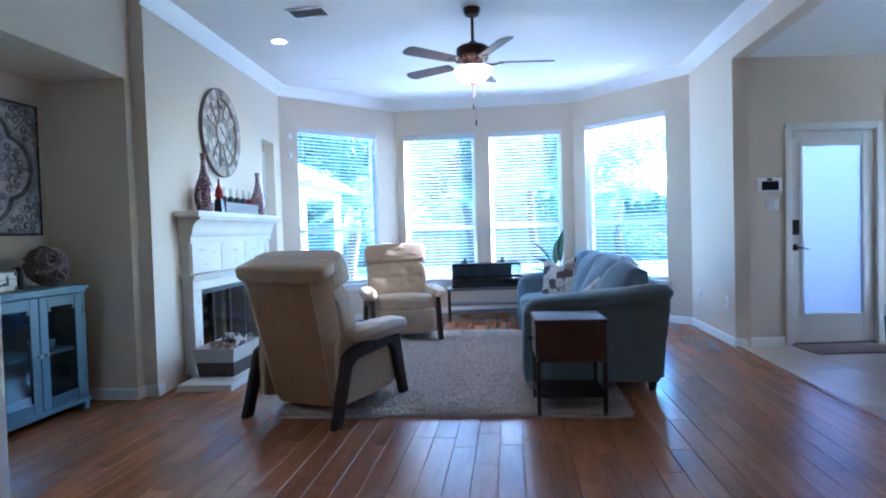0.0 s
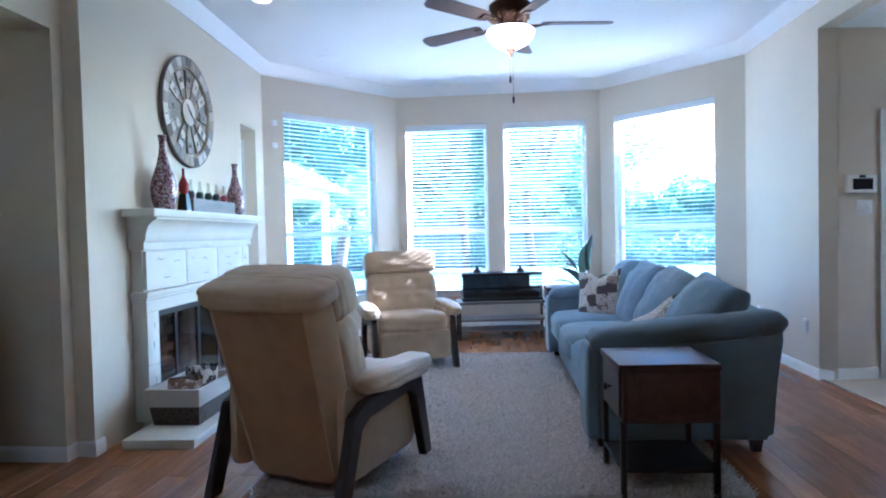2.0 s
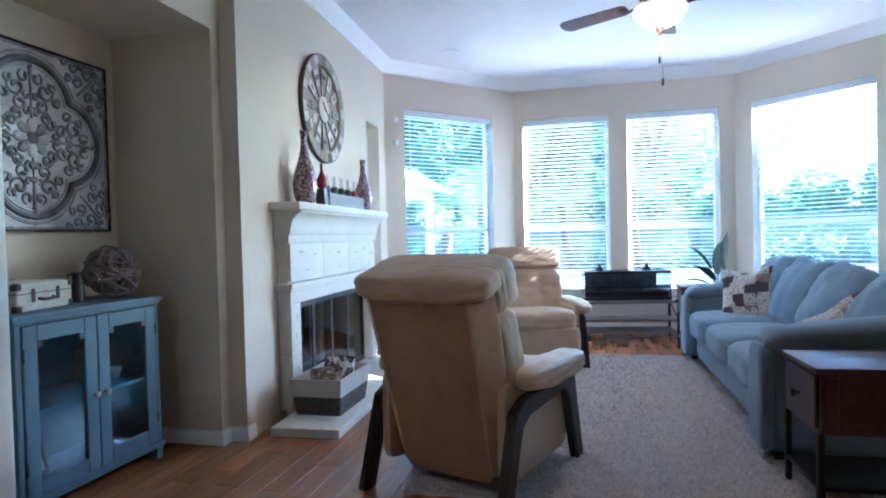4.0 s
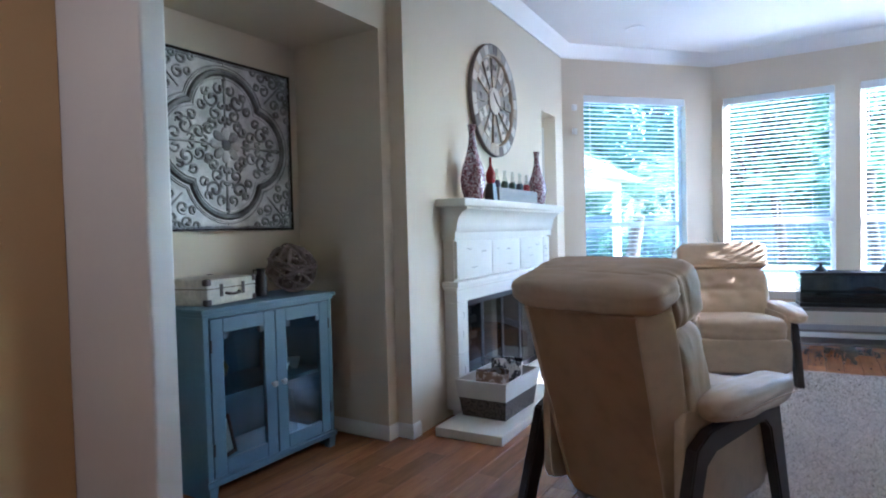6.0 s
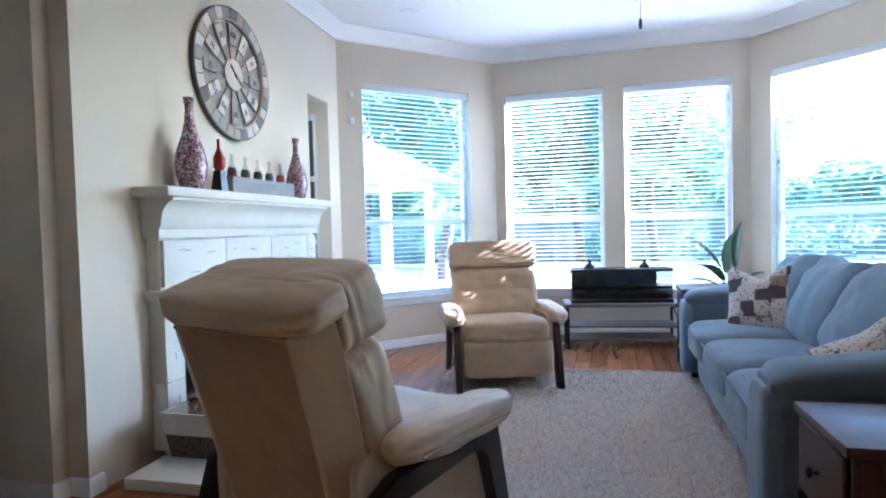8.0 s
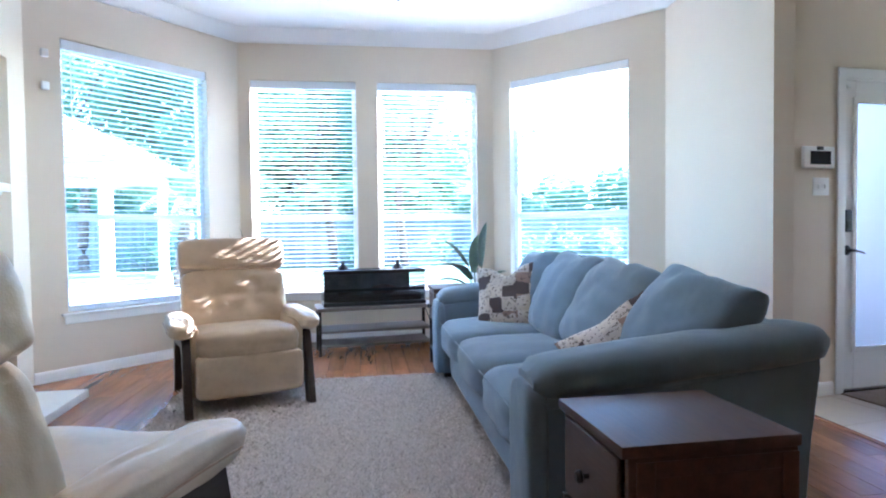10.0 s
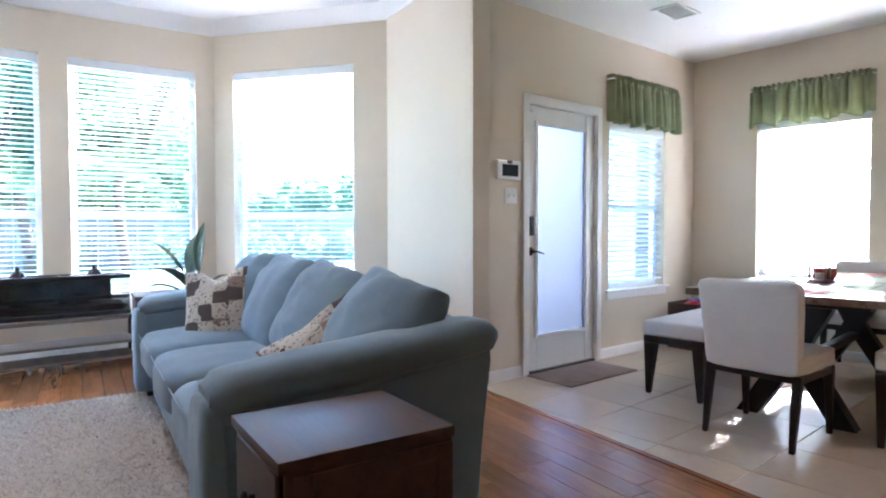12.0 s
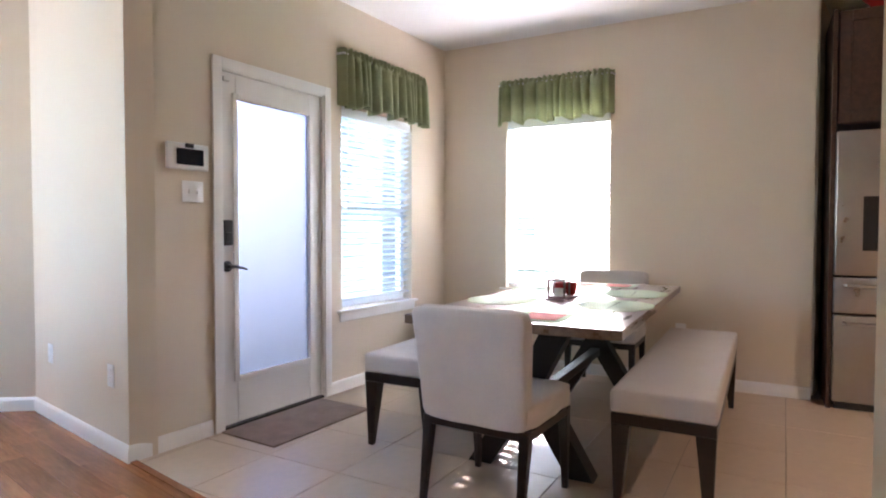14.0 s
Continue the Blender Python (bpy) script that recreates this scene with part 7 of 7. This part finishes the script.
def sun_blocker():
    """A tall house added to cut off the low sun, set square to its way."""
    h = thing("neighbouring_house", pose(19.8, 9.55, GZ, 0, 0, 25.7) @ pose(0, 4.6, 0), "tall pale sided house added beyond the garden to block low sun", "house")
    a, b, z = 2.15, 6.0, 10.56
    wl = part("wall", join(rbox((0, -a, 0), (0.2, a, z), 0), rbox((b - 0.2, -a, 0), (b, a, z), 0), rbox((0.2, -a, 0), (b - 0.2, -a + 0.2, z), 0), rbox((0.2, a - 0.2, 0), (b - 0.2, a, z), 0)), SIDING, h, smooth=False)
    bo = None
    for i in range(51):
        if bo is None:
            bo = part("siding_board", rbox((-0.022, -a, 0), (-0.001, a, 0.19), 0.004, 1), SIDING, wl)
            o = bo
        else:
            o = new("siding_board", bo.data)
            o.parent = wl
        o.matrix_basis = pose(0, 0, 0.1 + i * 0.2)
    for zz in (0.9, 4.0, 7.2):
        for y in (-1.4, 0.5):
            wi = part("window", rbox((-0.06, y, zz), (-0.023, y + 0.9, zz + 1.4), 0.004, 1), TRIM, h)
            part("pane", rbox((-0.065, y + 0.08, zz + 0.08), (-0.0605, y + 0.82, zz + 1.32), 0), SMOKE, wi, smooth=False)
    bm = bmesh.new()
    c = [bm.verts.new(v) for v in ((-0.3, -a - 0.2, z), (b + 0.3, -a - 0.2, z), (b + 0.3, a + 0.2, z), (-0.3, a + 0.2, z))]
    d = [bm.verts.new(v) for v in ((2, -0.2, z + 0.8), (b - 2, -0.2, z + 0.8), (b - 2, 0.2, z + 0.8), (2, 0.2, z + 0.8))]
    bm.faces.new(c[::-1])
    bm.faces.new(d)
    for i in range(4):
        bm.faces.new((c[i], c[(i + 1) % 4], d[(i + 1) % 4], d[i]))
    part("roof", bm, simple("house_shingle", (0.16, 0.14, 0.12), 0.9, var=0.2, scale=2, fine=18), h, smooth=False)


SIDING = simple("siding_paint", (0.66, 0.64, 0.59), 0.6, var=0.04, scale=1, fine=30)
sun_blocker()


def shed():
    """A narrow sided garden shed outside the window by the door."""
    ang = math.degrees(math.atan2(-1.6, 1.4))
    s = thing("garden_shed", pose(6.2, 8.35, GZ, 0, 0, ang), "narrow pale sided garden shed with white corner boards", "shed")
    L, D, H = 2.0, 1.0, 2.75
    part("body", rbox((0, 0.0, 0), (L, D, H), 0.004, 1), SHEDSIDE, s)
    bo = None
    for i in range(18):
        if bo is None:
            bo = part("siding_board", rbox((0.1, -0.02, 0.0), (L - 0.1, -0.001, 0.14), 0.004, 1), SHEDSIDE, s)
            o = bo
        else:
            o = new("siding_board", bo.data)
            o.parent = s
        o.matrix_basis = pose(0, 0, 0.04 + i * 0.15)
    for x in (0.0, 0.93, L - 0.098):
        part("corner_board", rbox((x, -0.032, 0), (x + 0.098, -0.0205 if x == 0.93 else -0.001, H - 0.002), 0.003, 1), TRIM, s)
    part("roof", prism([(-0.12, H + 0.002), (D + 0.1, H + 0.002), (D + 0.1, H + 0.22), (-0.12, H + 0.06)], L + 0.1, pose(L + 0.05, 0, 0, 0, 0, 90), 0.004), FENCEWOOD, s)


SHEDSIDE = simple("shed_siding", (0.42, 0.42, 0.42), 0.7, var=0.05, scale=1.5, fine=30)
shed()
# brick slab added as the dark strip beside the window near the door
STRIPBRICK = simple("grey_brick", (0.16, 0.145, 0.14), 0.9, var=0.25, scale=9, fine=60, bmp=0.6)
vb = rbox((2.41, 0.142, GZ), (2.86, 0.32, 2.7), 0.004, 1)
vb.transform(frame_of(PR, PCN))
structure("wall_dark_strip", vb, STRIPBRICK, "grey brick slab added as a dark strip beside the window", "wall", False)

# ---------------------------------------------------------------- floor pieces


def plank_meshes():
    out = {}
    for ln in (0.45, 0.6, 0.75, 0.9, 1.05, 1.2):
        bm = bmesh.new()
        box(bm, (0, 0, -0.012), (0.1255, ln - 0.0015, 0.0))
        bmesh.ops.bevel(bm, geom=[e for e in bm.edges if e.verts[0].co.z > -0.001 and e.verts[1].co.z > -0.001], offset=0.0016, segments=1, affect="EDGES")
        me = bpy.data.meshes.new("plank")
        bm.to_mesh(me)
        bm.free()
        me.materials.append(FLOORWOOD)
        out[ln] = me
    return out


def row_end(x):
    """Where a plank row meets the bay walls."""
    if x < PB[0]:
        f = (x - PA[0]) / (PB[0] - PA[0])
        return PA[1] + f * (PB[1] - PA[1]) + 0.02 if f > 0 else 6.7
    if x > PC[0]:
        f = (x - PC[0]) / (PD[0] - PC[0])
        return PC[1] + f * (PD[1] - PC[1]) + 0.02
    return PC[1] + 0.05


def planks():
    floor = bpy.data.objects["floor"]
    meshes = plank_meshes()
    rng = random.Random(8)
    far_v, far_f = [], []
    x = -3.302
    while x < 2.33:
        w = min(0.127, 2.338 - x)
        y = -2.6 - rng.random() * 0.8
        end = row_end(x + w / 2)
        while y < end - 0.02:
            ln = rng.choice((0.45, 0.6, 0.75, 0.9, 1.05, 1.2))
            fit_ln = min(ln, end - y)
            near = y + ln > 1.7 and x > -2.75
            if near:
                o = new("plank", meshes[ln])
                o.parent = floor
                o.matrix_basis = pose(x, y, rng.uniform(0.0, 0.0006), 0, rng.uniform(-0.03, 0.03)) @ Matrix.Diagonal((w / 0.127, fit_ln / ln, 1, 1))
            else:
                i = len(far_v)
                far_v += [(x, y, 0), (x + w - 0.0015, y, 0), (x + w - 0.0015, y + fit_ln - 0.0015, 0), (x, y + fit_ln - 0.0015, 0)]
                far_f.append((i, i + 1, i + 2, i + 3))
            y += ln
        x += 0.127
    me = bpy.data.meshes.new("plank_field")
    me.from_pydata(far_v, [], far_f)
    me.materials.append(FLOORWOOD)
    o = new("plank_field", me)
    o.parent = floor
    o["kind"] = "stuff"


planks()


def tiles():
    floor = bpy.data.objects["floor_dining"]
    bm = bmesh.new()
    s = 0.457
    box(bm, (0.002, 0.002, -0.006), (s - 0.002, s - 0.002, 0.0))
    bmesh.ops.bevel(bm, geom=[e for e in bm.edges if e.verts[0].co.z > -0.001 and e.verts[1].co.z > -0.001], offset=0.0015, segments=1, affect="EDGES")
    me = bpy.data.meshes.new("tile")
    bm.to_mesh(me)
    bm.free()
    me.materials.append(TILE)
    g = pose(2.90, 4.475, 0, 0, 0, DA)
    lim = 2.352
    for i in range(-4, 10):
        for j in range(-12, 4):
            corners = [g @ Vector(((i + a) * s, (j + b) * s, 0)) for a in (0, 1) for b in (0, 1)]
            if max(c.x for c in corners) < lim or min(c.x for c in corners) > 6.6:
                continue
            c = sum(corners, Vector()) / 4
            top = PR[1] + (c.x - PR[0]) * (PCN[1] - PR[1]) / (PCN[0] - PR[0])
            if c.y > top + 0.33 or c.y < -0.7:
                continue
            right = PCN[0] + (c.y - PCN[1]) * (PE[0] - PCN[0]) / (PE[1] - PCN[1])
            if c.y > 2.83 and c.x > right + 0.33:
                continue
            m = g @ pose(i * s, j * s, random.uniform(-0.0004, 0.0004))
            if min(q.x for q in corners) < lim or c.y > top - 0.25 or (c.y > 2.83 and c.x > right - 0.25):
                b = bmesh.new()
                b.from_mesh(me)
                b.transform(m)
                cuts = [((lim, 0, 0), (1, 0, 0)), ((PR[0], PR[1] + 0.05, 0), (PCN[1] - PR[1], PR[0] - PCN[0], 0))]
                if c.y > 2.3:
                    cuts.append(((PCN[0] + 0.05, PCN[1], 0), (PE[1] - PCN[1], PCN[0] - PE[0], 0)))
                for co, no in cuts:
                    bmesh.ops.bisect_plane(b, geom=b.verts[:] + b.edges[:] + b.faces[:], plane_co=co, plane_no=no, clear_inner=True)
                if not b.faces:
                    b.free()
                    continue
                b.transform(m.inverted())
                me2 = bpy.data.meshes.new("tile")
                b.to_mesh(me2)
                b.free()
                me2.materials.append(TILE)
                o = new("tile", me2)
            else:
                o = new("tile", me)
            o.parent = floor
            o.matrix_basis = m


tiles()
structure("trim_floor_strip", rbox((2.326, 2.42, 0.0), (2.362, 5.36, 0.007), 0.003, 2), FLOORWOOD, "narrow brown wood strip between planks and tiles", "trim")
# a second side table beyond the far arm of the sofa
first_table = bpy.data.objects["side_table"]
far_table = copy_thing(first_table, pose(0.32, 6.47, 0) @ Matrix.Diagonal((1, 1, 1.055, 1)))
tagged(far_table, "dark wood side table beyond the far sofa arm")
